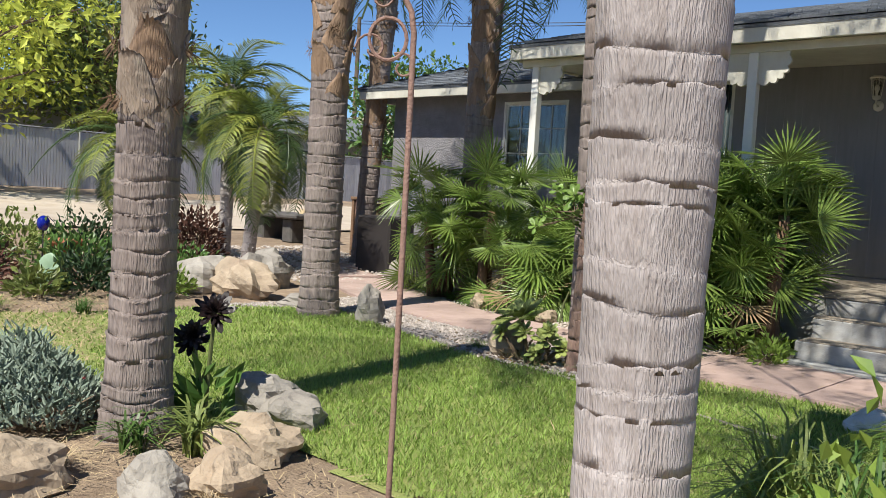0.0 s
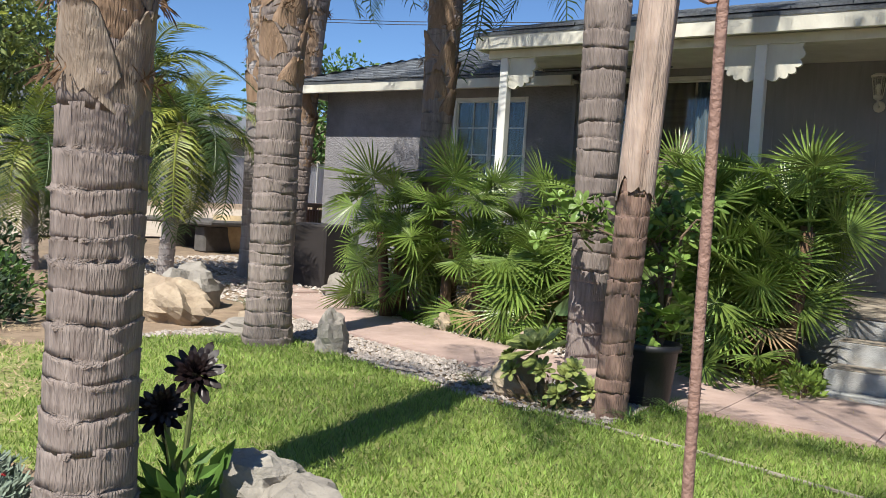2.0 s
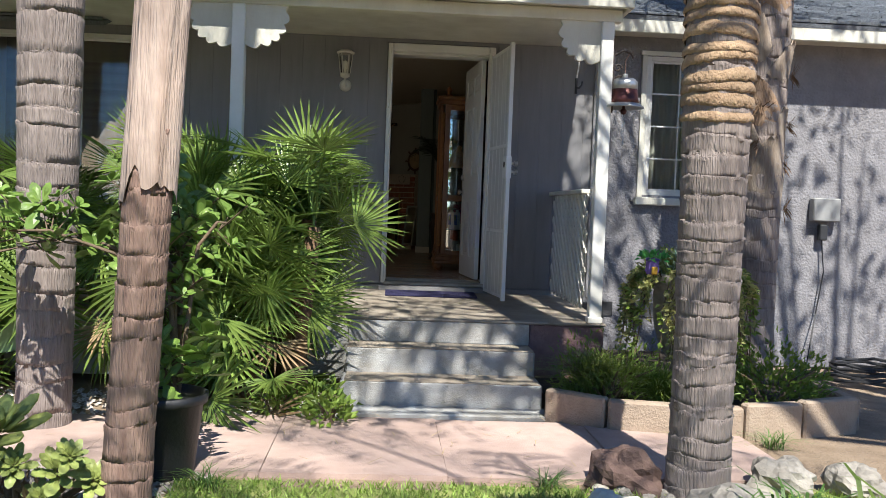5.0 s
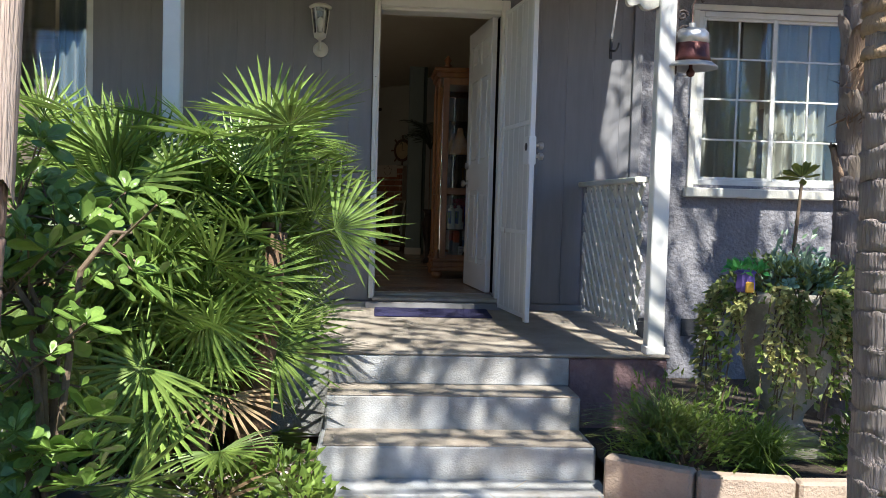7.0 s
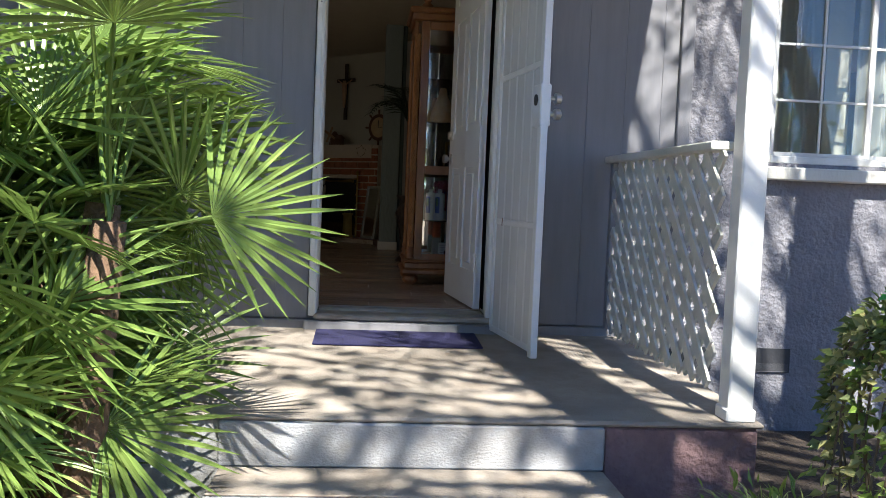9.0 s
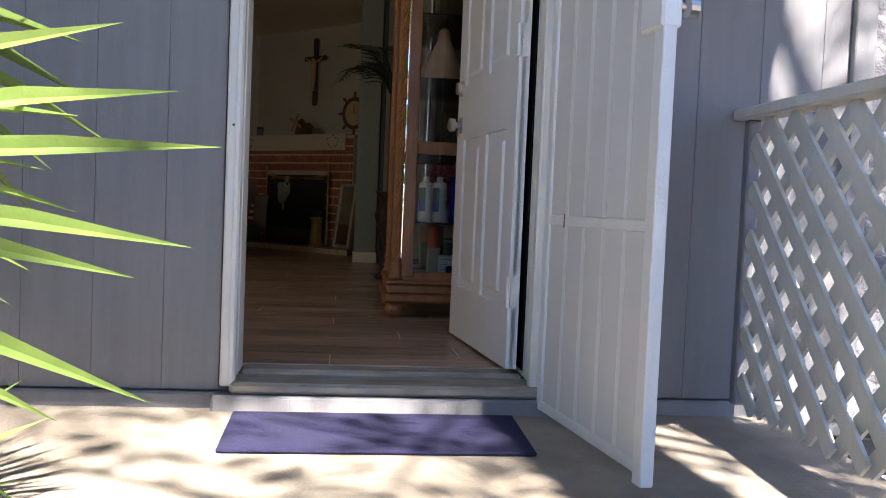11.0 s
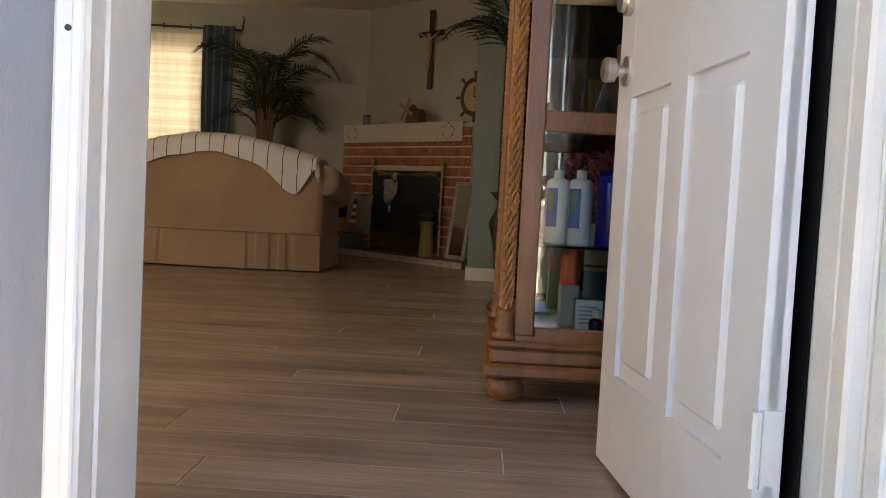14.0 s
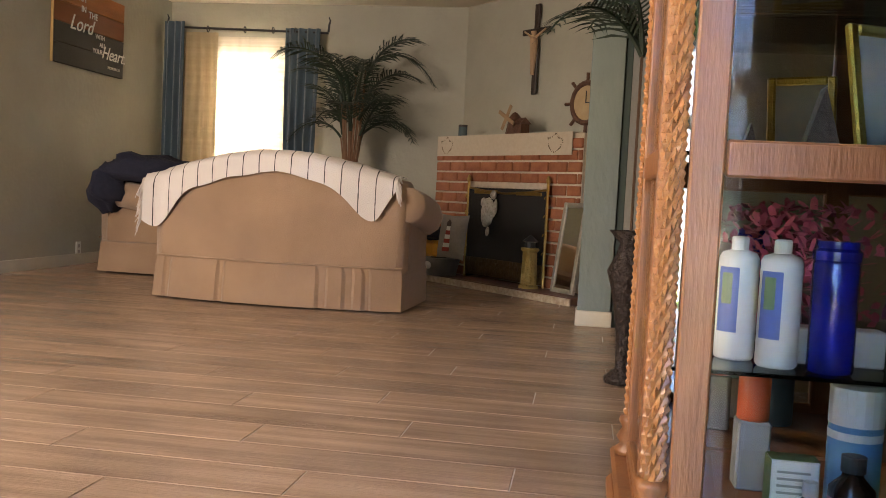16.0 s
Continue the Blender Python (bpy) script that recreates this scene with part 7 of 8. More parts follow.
# what stands in the cabinet
SHELF1, SHELF0 = FLOOR + 0.448, FLOOR + 0.1905
WPL = mat("white_plastic", (0.74, 0.74, 0.70), (0.68, 0.68, 0.64), 4, 0.35)
LBLUE = mat("label_blue", (0.10, 0.16, 0.45), (0.08, 0.13, 0.38), 10, 0.5)
GREENL = mat("label_green", (0.10, 0.20, 0.07), (0.2, 0.28, 0.14), 40, 0.5)
for x, y in ((0.742, 1.635), (0.803, 1.575)):
    b = thing("lotion_bottle", (x, y, SHELF1), "white plastic lotion bottle with a blue label", "bottle", "lotion bottles")
    part("body", G().lathe([(0.031, 0), (0.035, 0.006), (0.035, 0.18), (0.03, 0.19), (0.016, 0.195)], 20), WPL, b, smooth=True)
    part("cap", G().lathe([(0.015, 0.195), (0.015, 0.216), (0.013, 0.219), (0.0, 0.22)], 14), WPL, b)
    lab = G()
    for i in range(9):
        a = radians(-160 + i * 8)
        for z in (0.05, 0.165):
            lab.v.append((0.0358 * math.cos(a), 0.0358 * math.sin(a), z))
    lab.f = [(2 * i, 2 * i + 2, 2 * i + 3, 2 * i + 1) for i in range(8)]
    part("label", lab, LBLUE, b, "blue label")
    pic = G()
    for i in range(5):
        a = radians(-146 + i * 8)
        for z in (0.10, 0.155):
            pic.v.append((0.0364 * math.cos(a), 0.0364 * math.sin(a), z))
    pic.f = [(2 * i, 2 * i + 2, 2 * i + 3, 2 * i + 1) for i in range(4)]
    part("label_picture", pic, GREENL, b, "pale green picture on the label")
bb = thing("blue_bottle", (0.885, 1.55, SHELF1), "tall cobalt blue bottle", "bottle")
part("body", G().lathe([(0.034, 0), (0.038, 0.005), (0.038, 0.185), (0.036, 0.19)], 22), BLUEG, bb, smooth=True)
part("cap", G().lathe([(0.039, 0.19), (0.039, 0.205), (0.034, 0.21), (0.034, 0.222), (0.0, 0.224)], 22), BLUEG, bb)
for x in (0.862, 0.965):
    solid("small_box", G().box(x - 0.03, 1.62, SHELF1, x + 0.03, 1.67, SHELF1 + 0.065, 0.003), WPL, "small white cardboard box", "box", "small white boxes", kind="thing")
can = thing("spray_canister", (0.955, 1.62, SHELF0), "white and light blue canister", "canister")
part("body", G().lathe([(0.043, 0), (0.045, 0.004), (0.045, 0.16)], 20), mat("canister_blue", (0.16, 0.36, 0.58), (0.12, 0.3, 0.5), 8, 0.4), can, "light blue band", smooth=True)
part("lid", G().lathe([(0.046, 0.16), (0.046, 0.225), (0.04, 0.232), (0, 0.233)], 20), WPL, can)
for z in (0.135,):
    part("print_bar", G().lathe([(0.0456, z), (0.0456, z + 0.014)], 20), WPL, can)
jar = thing("brown_bottle", (0.93, 1.53, SHELF0), "small brown glass medicine bottle with a pink label", "bottle")
part("body", G().lathe([(0.034, 0), (0.037, 0.004), (0.037, 0.07), (0.018, 0.09), (0.016, 0.1)], 18), mat("brown_glass", (0.03, 0.012, 0.008), (0.02, 0.01, 0.006), 5, 0.12), jar, smooth=True)
part("label", G().lathe([(0.0376, 0.015), (0.0376, 0.055)], 18), mat("label_pink", (0.55, 0.28, 0.34), None, 10, 0.5), jar)
part("cap", G().lathe([(0.02, 0.098), (0.02, 0.125), (0, 0.127)], 16), BLACKP, jar)
j2 = thing("brown_bottle", (0.86, 1.51, SHELF0), "tiny dark dropper bottle with a white cap", "bottle")
part("body", G().lathe([(0.018, 0), (0.02, 0.003), (0.02, 0.045), (0.01, 0.055)], 14), MATS["brown_glass"], j2, smooth=True)
part("cap", G().lathe([(0.013, 0.055), (0.013, 0.08), (0, 0.081)], 14), WPL, j2)
bx = thing("carton", (0.845, 1.58, SHELF0), "small green and white carton", "box")
part("body", G().box(-0.04, -0.025, 0, 0.04, 0.025, 0.1, 0.002), WPL, bx)
part("side_print", G().box(-0.0412, -0.0255, 0.002, -0.0402, 0.0255, 0.099), GREENL, bx)
part("top_print", G().box(-0.0398, -0.0248, 0.1003, 0.0398, 0.0248, 0.1012), GREENL, bx)
for k in range(5):
    part("text_bar", G().box(-0.03, -0.0262, 0.03 + 0.012 * k, 0.025 - 0.01 * (k % 2), -0.0254, 0.034 + 0.012 * k), mat("print_grey", (0.3, 0.32, 0.3)), bx)
solid("orange_jar", G().lathe([(0.028, 0), (0.03, 0.004), (0.03, 0.1), (0.022, 0.11), (0, 0.111)], 16, (0.80, 1.72, SHELF0 + 0.13)), mat("orange_plastic", (0.5, 0.09, 0.03), None, 6, 0.4), "small orange plastic jar on a box", "jar", kind="thing", smooth=True)
solid("jar_stack", G().box(0.77, 1.69, SHELF0, 0.83, 1.75, SHELF0 + 0.13, 0.004), mat("grey_card", (0.25, 0.25, 0.24), None, 8, 0.7), "grey card box under a jar", "box", kind="thing")
fl = thing("dried_flowers", (0.90, 1.78, SHELF1), "dusty pink dried flower bunch", "dried flowers")
part("holder", G().lathe([(0.03, 0), (0.035, 0.04), (0.025, 0.05)], 12), mat("mauve_pot", (0.2, 0.1, 0.12), None, 6, 0.6), fl)
fg = G()
rng = random.Random(8)
for k in range(420):
    a, r, z = rng.uniform(0, 6.28), rng.uniform(0.02, 0.14), rng.uniform(0.05, 0.28)
    p = Vector((r * math.cos(a), r * 0.6 * math.sin(a), z))
    d = Vector((rng.uniform(-1, 1), rng.uniform(-1, 1), rng.uniform(-0.3, 1))).normalized() * 0.02
    e = d.cross(Vector((0, 0, 1))).normalized() * 0.007
    fg.add([p - e, p + e, p + d + e, p + d * 1.4, p + d - e], [(0, 1, 2, 3, 4)])
part("petals", fg, mat("dusty_pink", (0.42, 0.09, 0.13), (0.26, 0.05, 0.11), 9, 0.9, vary=0.4), fl)
ang = thing("angel_figure", (0.80, 1.62, FLOOR + 1.127), "white and orange praying figurine", "figurine")
part("figure", G().lathe([(0.085, 0), (0.09, 0.02), (0.075, 0.09), (0.05, 0.16), (0.03, 0.2), (0.028, 0.23), (0.02, 0.25), (0, 0.256)], 18), mat("figurine_white", (0.66, 0.5, 0.38), (0.6, 0.3, 0.12), 9, 0.5), ang, smooth=True)
gf = thing("gold_frame", pose(0.98, 1.6, FLOOR + 0.807, -12, 0, 25), "small gilt picture frame leaning in the cabinet", "picture frame")
GOLD = mat("gilt", (0.55, 0.40, 0.08), (0.42, 0.28, 0.05), 20, 0.35, 0.3, 80, metal=0.8)
part("frame", G().box(-0.08, -0.008, 0, -0.06, 0.008, 0.24, 0.004).box(0.06, -0.008, 0, 0.08, 0.008, 0.24, 0.004).box(-0.06, -0.008, 0, 0.06, 0.008, 0.02, 0.004).box(-0.06, -0.008, 0.22, 0.06, 0.008, 0.24, 0.004), GOLD, gf)
part("picture", G().box(-0.06, -0.002, 0.02, 0.06, 0.002, 0.22), mat("faded_print", (0.3, 0.33, 0.35), (0.45, 0.42, 0.35), 14, 0.6), gf)
solid("wooden_wedge", G().add([(0.82, 1.58, FLOOR + 0.807), (0.89, 1.58, FLOOR + 0.807), (0.855, 1.58, FLOOR + 0.93), (0.82, 1.62, FLOOR + 0.807), (0.89, 1.62, FLOOR + 0.807), (0.855, 1.62, FLOOR + 0.93)], [(0, 1, 2), (5, 4, 3), (0, 3, 4, 1), (1, 4, 5, 2), (2, 5, 3, 0)]), DARKWOOD, "small dark wooden triangle", "ornament", kind="thing")


# sofas
def sofa(at, w, h, d, label, hump=0.14):
    s = thing("loveseat" if w < 1.8 else "sofa", at, label, "sofa", "tan sofas")
    # the back, seen from behind: local y = 0 is the rear face
    g = G()
    n, prof = 28, [(0.02, 0.24), (0.0, 0.27), (-0.01, 0.45), (0.0, 0.62), (0.0, 0.0), (0.03, 0.0), (0.10, 0.0), (0.18, 0.0), (0.24, 0.0), (0.26, 0.0), (0.27, 0.0), (0.26, 0.3)]
    m = len(prof)
    for i in range(n + 1):
        t = i / n * 2 - 1
        top = h - hump + hump * (1 - t * t) ** 1.3
        bow = 0.10 * t * t
        ys = [0.0, -0.008, -0.012, -0.006, -0.012, 0.012, 0.06, 0.13, 0.20, 0.245, 0.25, 0.25]
        zs = [0.235, 0.3, 0.45, top - 0.14, top - 0.06, top - 0.015, top, top + 0.005, top - 0.015, top - 0.06, 0.5, 0.3]
        for y, z in zip(ys, zs):
            g.v.append((t * w / 2, y + bow, z))
    g.f = [(i * m + j, (i + 1) * m + j, (i + 1) * m + j + 1, i * m + j + 1) for i in range(n) for j in range(m - 1)]
    g.f += [tuple(range(m)), tuple(reversed(range(n * m, n * m + m)))]
    part("backrest", g, FABRIC, s, smooth=True)
    for sx in (-1, 1):
        a = G()
        na = 14
        for k in range(na + 1):
            y = 0.1 + (d - 0.12) * k / na
            zt = h - hump - 0.03 - 0.10 * (k / na)
            out = 0.03 + 0.05 * math.sin(math.pi * k / na)
            for q in range(10):
                an = math.pi * 2 * q / 10
                a.v.append((sx * (w / 2 - 0.025 + out + 0.105 * math.cos(an)), y, zt - 0.10 + 0.105 * math.sin(an)))
        a.f = [(i * 10 + j, (i + 1) * 10 + j, (i + 1) * 10 + (j + 1) % 10, i * 10 + (j + 1) % 10) for i in range(na) for j in range(10)]
        a.f += [tuple(range(10)), tuple(range(na * 10, na * 10 + 10))]
        part("arm_roll", a, FABRIC, s, smooth=True)
        part("arm_panel", G().box(sx * (w / 2 - 0.06), 0.12, 0.22, sx * (w / 2 + 0.018), d, h - hump - 0.12, 0.03), FABRIC, s)
    part("seat_base", G().box(-w / 2 + 0.02, 0.08, 0.12, w / 2 - 0.02, d, 0.34, 0.02), FABRIC, s)
    k = 2
    for i in range(k):
        x0 = -w / 2 + 0.07 + (w - 0.14) * i / k
        part("seat_cushion", G().box(x0 + 0.004, 0.24, 0.342, x0 + (w - 0.14) / k - 0.004, d + 0.02, 0.49, 0.05), FABRIC, s)
    # skirt with box pleats
    sk = G()
    path = []
    for i in range(81):
        t = i / 80 * 2 - 1
        path.append((t * (w / 2 + 0.0), -0.022 + 0.10 * t * t))
    path = [(-w / 2 - 0.02, d), (-w / 2 - 0.015, 0.4)] + path + [(w / 2 + 0.015, 0.4), (w / 2 + 0.02, d)]
    for i, (x, y) in enumerate(path):
        t = x / (w / 2)
        pl = -0.02 if any(abs(x - p) < 0.02 for p in (-w * 0.44, -w * 0.21, w * 0.2, w * 0.30, w * 0.365)) else 0.0
        sk.v += [(x * 0.985, y - pl * 0.4 + 0.012, 0.265), (x, y - pl * 0.8 + 0.008, 0.22), (x * (1.01 + 0.004 * math.sin(i * 0.9)), y - pl - 0.012, 0.012), (x * 0.97, y + 0.03, 0.012)]
    sk.f = [(4 * i + j, 4 * i + 4 + j, 4 * i + 5 + j, 4 * i + 1 + j) for i in range(len(path) - 1) for j in range(3)]
    part("skirt", sk, FABRIC, s, "pleated skirt", smooth=False)
    part("welt", G().tube([(x * 1.0, y - 0.002, 0.268) for x, y in path[2:-2]], 0.006, 6), FABRIC, s)
    for sx in (-1, 1):
        for y in (0.12, d - 0.08):
            part("foot", G().box(sx * (w / 2 - 0.1) - 0.03, y - 0.03, 0, sx * (w / 2 - 0.1) + 0.03, y + 0.03, 0.12, 0.005), DARKWOOD, s)
    return s


SOFA = sofa((-1.37, 5.07, FLOOR), 1.56, 0.92, 0.78, "tan camel-back loveseat with rolled arms and a pleated skirt")
sofa(pose(-3.27, 7.25, FLOOR, 0, 0, -90), 1.9, 0.86, 0.9, "tan sofa with rolled arms against the wall", 0.1)

# striped throw over the loveseat's back
STRIPE = bpy.data.materials.new("striped_throw")
STRIPE.use_nodes = True
tn, tl = STRIPE.node_tree.nodes, STRIPE.node_tree.links
tco = tn.new("ShaderNodeTexCoord")
tsx = tn.new("ShaderNodeSeparateXYZ")
tl.new(tco.outputs["Object"], tsx.inputs[0])
tw = tn.new("ShaderNodeMath")
tw.operation = "PINGPONG"
tw.inputs[1].default_value = 0.05
tl.new(tsx.outputs[0], tw.inputs[0])
tn1 = tn.new("ShaderNodeTexNoise")
tn1.inputs["Scale"].default_value = 60
tl.new(tco.outputs["Object"], tn1.inputs[0])
tm2 = tn.new("ShaderNodeMath")
tm2.operation = "MULTIPLY_ADD"
tm2.inputs[1].default_value, tm2.inputs[2].default_value = -0.006, 0.006
tl.new(tn1.outputs[0], tm2.inputs[0])
tlt = tn.new("ShaderNodeMath")
tlt.operation = "LESS_THAN"
tl.new(tw.outputs[0], tlt.inputs[0]), tl.new(tm2.outputs[0], tlt.inputs[1])
tmx = tn.new("ShaderNodeMix")
tmx.data_type = "RGBA"
tmx.inputs[6].default_value, tmx.inputs[7].default_value = (0.66, 0.62, 0.60, 1), (0.05, 0.045, 0.05, 1)
tl.new(tlt.outputs[0], tmx.inputs[0]), tl.new(tmx.outputs[2], tn["Principled BSDF"].inputs["Base Color"])
tn["Principled BSDF"].inputs["Roughness"].default_value = 0.95
tb = tn.new("ShaderNodeBump")
tb.inputs["Strength"].default_value, tb.inputs["Distance"].default_value = 0.5, 0.01
tn2 = tn.new("ShaderNodeTexNoise")
tn2.inputs["Scale"].default_value = 180
tl.new(tco.outputs["Object"], tn2.inputs[0]), tl.new(tn2.outputs[0], tb.inputs["Height"]), tl.new(tb.outputs[0], tn["Principled BSDF"].inputs["Normal"])

throw = thing("throw_blanket", (-1.36, 5.07, FLOOR), "white woven throw with dark stripes draped over the loveseat", "blanket")


def sofa_top(x):
    t = max(-1.0, min(1.0, x / 0.78))
    return 0.92 - 0.14 + 0.14 * (1 - t * t) ** 1.3, 0.10 * t * t


tg = G()
NX, NV = 80, 14
for i in range(NX + 1):
    s = i / NX
    x = -0.86 + 1.58 * s
    zt, bow = sofa_top(x)
    over = max(0.0, abs(x) - 0.74)
    hang = 0.15 + 0.02 * math.sin(s * 9) + 0.17 * math.exp(-((s - 0.05) / 0.09) ** 2) + 0.13 * math.exp(-((s - 0.9) / 0.09) ** 2) - 0.12 * max(0, s - 0.93) / 0.07 + 0.02 * noise.noise(Vector((s * 8, 0, 0)))
    for j in range(NV + 1):
        v = j / NV
        if v < 0.45:
            y, z = 0.27 - 0.24 * v / 0.45, zt + 0.018 + 0.008 * noise.noise(Vector((s * 14, v * 4, 2)))
        else:
            q = (v - 0.45) / 0.55
            y, z = -0.026 - 0.012 * math.sin(q * 2) + 0.008 * math.sin(s * 30) * q + 0.03 * (1 - min(1, q * 5)), zt + 0.012 - hang * q
        tg.v.append((x, y + bow - (0.05 * over / 0.12 if over else 0), z - over * 0.35))
tg.f = [(i * (NV + 1) + j, i * (NV + 1) + j + 1, (i + 1) * (NV + 1) + j + 1, (i + 1) * (NV + 1) + j) for i in range(NX) for j in range(NV)]
part("cloth", tg, STRIPE, throw, smooth=True)
fr = G()
rng = random.Random(3)
for e in (0, NX):
    for j in range(6, NV + 1):
        for k in range(5):
            p = Vector(tg.v[e * (NV + 1) + j]) + Vector((0, rng.uniform(-0.01, 0.01), rng.uniform(-0.01, 0.01)))
            d = Vector(((-0.02 if e == 0 else 0.025) * rng.uniform(0.4, 1.6), rng.uniform(-0.02, 0.005), -rng.uniform(0.05, 0.10)))
            fr.tube([p, p + d * 0.5 + Vector((0, -0.004, 0)), p + d], [0.004, 0.003, 0.002], 4)
part("fringe", fr, mat("throw_fringe", (0.66, 0.62, 0.60), (0.6, 0.56, 0.54), 9, 0.95), throw)
nb = thing("navy_blanket", (-2.79, 6.3, FLOOR), "dark navy blanket heaped over the sofa arm", "blanket")
part("cloth", G().blob((0.0, 0.0, 0.80), (0.36, 0.25, 0.12), 0.25, 3, 22, 12, 2.2).blob((-0.28, -0.06, 0.66), (0.14, 0.22, 0.2), 0.2, 5, 16, 9, 2.0), mat("navy_knit", (0.012, 0.014, 0.03), (0.02, 0.022, 0.045), 20, 0.95, 0.6, 150), nb, smooth=True)

# window with curtains
window("window_back", -3.27, -2.42, 1.35, 2.76, 8.33, 1, 3, "bright living room window with white frame", WFRAME)
BRIGHT = mat("bright_sheer", (0.66, 0.60, 0.47), (0.42, 0.36, 0.25), 1.6, 0.9, stretch=(0.01, 0.01, 9), trans=0.15)
BEIGE = mat("beige_sheer", (0.50, 0.41, 0.27), (0.42, 0.34, 0.22), 1.0, 0.9, stretch=(0.01, 0.01, 14), trans=0.35)
solid("curtain", curtain_g(-3.52, -2.28, 1.0, 2.84, 8.19, 12, 0.014, 11), BRIGHT, "cream banded sheer curtain glowing in the window", "curtain", "living room curtains", kind="thing")
solid("curtain", curtain_g(-3.50, -3.10, 1.0, 2.87, 8.155, 4, 0.022, 12), BEIGE, "beige banded sheer curtain", "curtain", "living room curtains", kind="thing")
solid("curtain", curtain_g(-3.62, -3.42, 0.78, 2.96, 8.10, 3, 0.035, 13, 0.0), TEAL, "blue satin curtain gathered beside the window", "curtain", "living room curtains", kind="thing")
solid("curtain", curtain_g(-2.42, -2.08, 0.78, 2.92, 8.12, 4, 0.035, 14, 0.06), TEAL, "blue satin curtain gathered beside the window", "curtain", "living room curtains", kind="thing")
rod = thing("curtain_rod", (-2.85, 8.14, 2.895), "dark iron curtain rod with curled ends", "curtain rod")
part("rod", G().tube([(-0.76, 0, 0.02), (0.84, 0, -0.01)], 0.011, 8), BLACKP, rod)
for x in (-0.76, 0.84):
    part("finial", G().tube([(x, 0, 0), (x + 0.01, -0.02, 0.06), (x + 0.02, -0.02, 0.10), (x + 0.005, -0.02, 0.13)], [0.011, 0.01, 0.008, 0.006], 7), BLACKP, rod)
for x in (-0.35, 0.02, 0.3, 0.52):
    part("ring", G().tube([(x, 0.028 * math.cos(t * 0.7), 0.005 + 0.028 * math.sin(t * 0.7)) for t in range(10)], 0.005, 5), BLACKP, rod)

# wall sign
sg = thing("wall_sign", pose(-3.648, 6.82, 2.62, 0, 0, 90), "wooden plank sign with white words on a dark sunset", "sign")
for k in range(4):
    z = -0.32 + 0.16 * k
    c1 = [(0.012, 0.010, 0.010), (0.02, 0.014, 0.012), (0.26, 0.075, 0.014), (0.48, 0.16, 0.03)][k]
    part("plank", G().box(-0.52, -0.03, z + 0.002, 0.52, -0.004, z + 0.158, 0.003), mat("sign_plank_" + "abcd"[k], c1, tuple(v * 0.6 for v in c1), 3, 0.6, 0.3, 60, stretch=(0.6, 1, 4)), sg)
part("edge", G().box(-0.525, -0.028, -0.322, -0.519, -0.006, 0.322), mat("sign_edge", (0.42, 0.27, 0.1)), sg)
LETTER = mat("white_lettering", (0.78, 0.76, 0.72), (0.7, 0.68, 0.64), 20, 0.7)


def words(text, x, z, size, parent, shear=0.0):
    cu = bpy.data.curves.new("lettering", "FONT")
    cu.body, cu.size, cu.extrude, cu.shear, cu.align_x = text, size, 0.002, shear, "CENTER"
    cu.materials.append(LETTER)
    ob = new("lettering", cu)
    ob.parent = parent
    ob.matrix_basis = pose(x, -0.034, z, 90, 0, 0)
    return ob


for text, x, z, size, sh in (("TRUST", -0.20, 0.21, 0.085, 0), ("IN", -0.12, 0.13, 0.07, 0), ("THE", 0.02, 0.10, 0.075, 0), ("Lord", -0.15, -0.03, 0.17, 0.4), ("WITH", 0.13, -0.045, 0.055, 0), ("ALL", 0.17, -0.105, 0.055, 0), ("YOUR", 0.10, -0.165, 0.055, 0), ("Heart.", 0.35, -0.19, 0.15, 0.4), ("PROVERBS 3:5", 0.36, -0.265, 0.032, 0)):
    words(text, x, z, size, sg, sh)
ou = thing("wall_outlet", (-3.647, 6.76, 0.84), "white double wall outlet", "outlet")
part("plate", G().box(-0.003, -0.035, -0.057, 0.005, 0.035, 0.057, 0.002), WPL, ou)
for z in (-0.025, 0.022):
    part("socket", G().box(0.005, -0.016, z - 0.014, 0.007, 0.016, z + 0.014, 0.001), mat("outlet_grey", (0.45, 0.43, 0.4)), ou)

# indoor palm
DARKFROND = mat("silk_frond", (0.018, 0.035, 0.018), (0.012, 0.022, 0.012), 6, 0.55, vary=0.3)
IFR = [mesh_of("frond", frond_mesh(0.95, 40 + s, 24, 0.75 + 0.2 * s, 0.30, 0.022), DARKFROND) for s in range(3)]
ip = thing("indoor_palm", (-1.63, 7.72, FLOOR), "tall dark green artificial palm in a pot", "indoor palm")
part("pot", G().lathe([(0.12, 0), (0.17, 0.26), (0.18, 0.28), (0.16, 0.28), (0.15, 0.25)], 20), DARKWOOD, ip, smooth=True)
rng = random.Random(77)
for k in range(20):
    a = k * 137.5
    tip = Vector((0.10 * math.cos(radians(a)), 0.08 * math.sin(radians(a)), rng.uniform(1.15, 1.8)))
    part("stem", G().tube([(0.03 * math.cos(k), 0.03 * math.sin(k), 0.24), (tip.x * 0.4, tip.y * 0.4, 0.8), tip], [0.012, 0.01, 0.007], 6), mat("silk_stem", (0.20, 0.11, 0.06), None, 9, 0.6), ip)
    f = part("frond", IFR[k % 3], None, ip)
    f.matrix_basis = pose(tip.x, tip.y, tip.z, 0, 0, a) @ pose(0, 0, 0, rng.uniform(-20, 20), rng.uniform(-66, -18), 0) @ Matrix.Scale(rng.uniform(0.6, 0.82), 4)

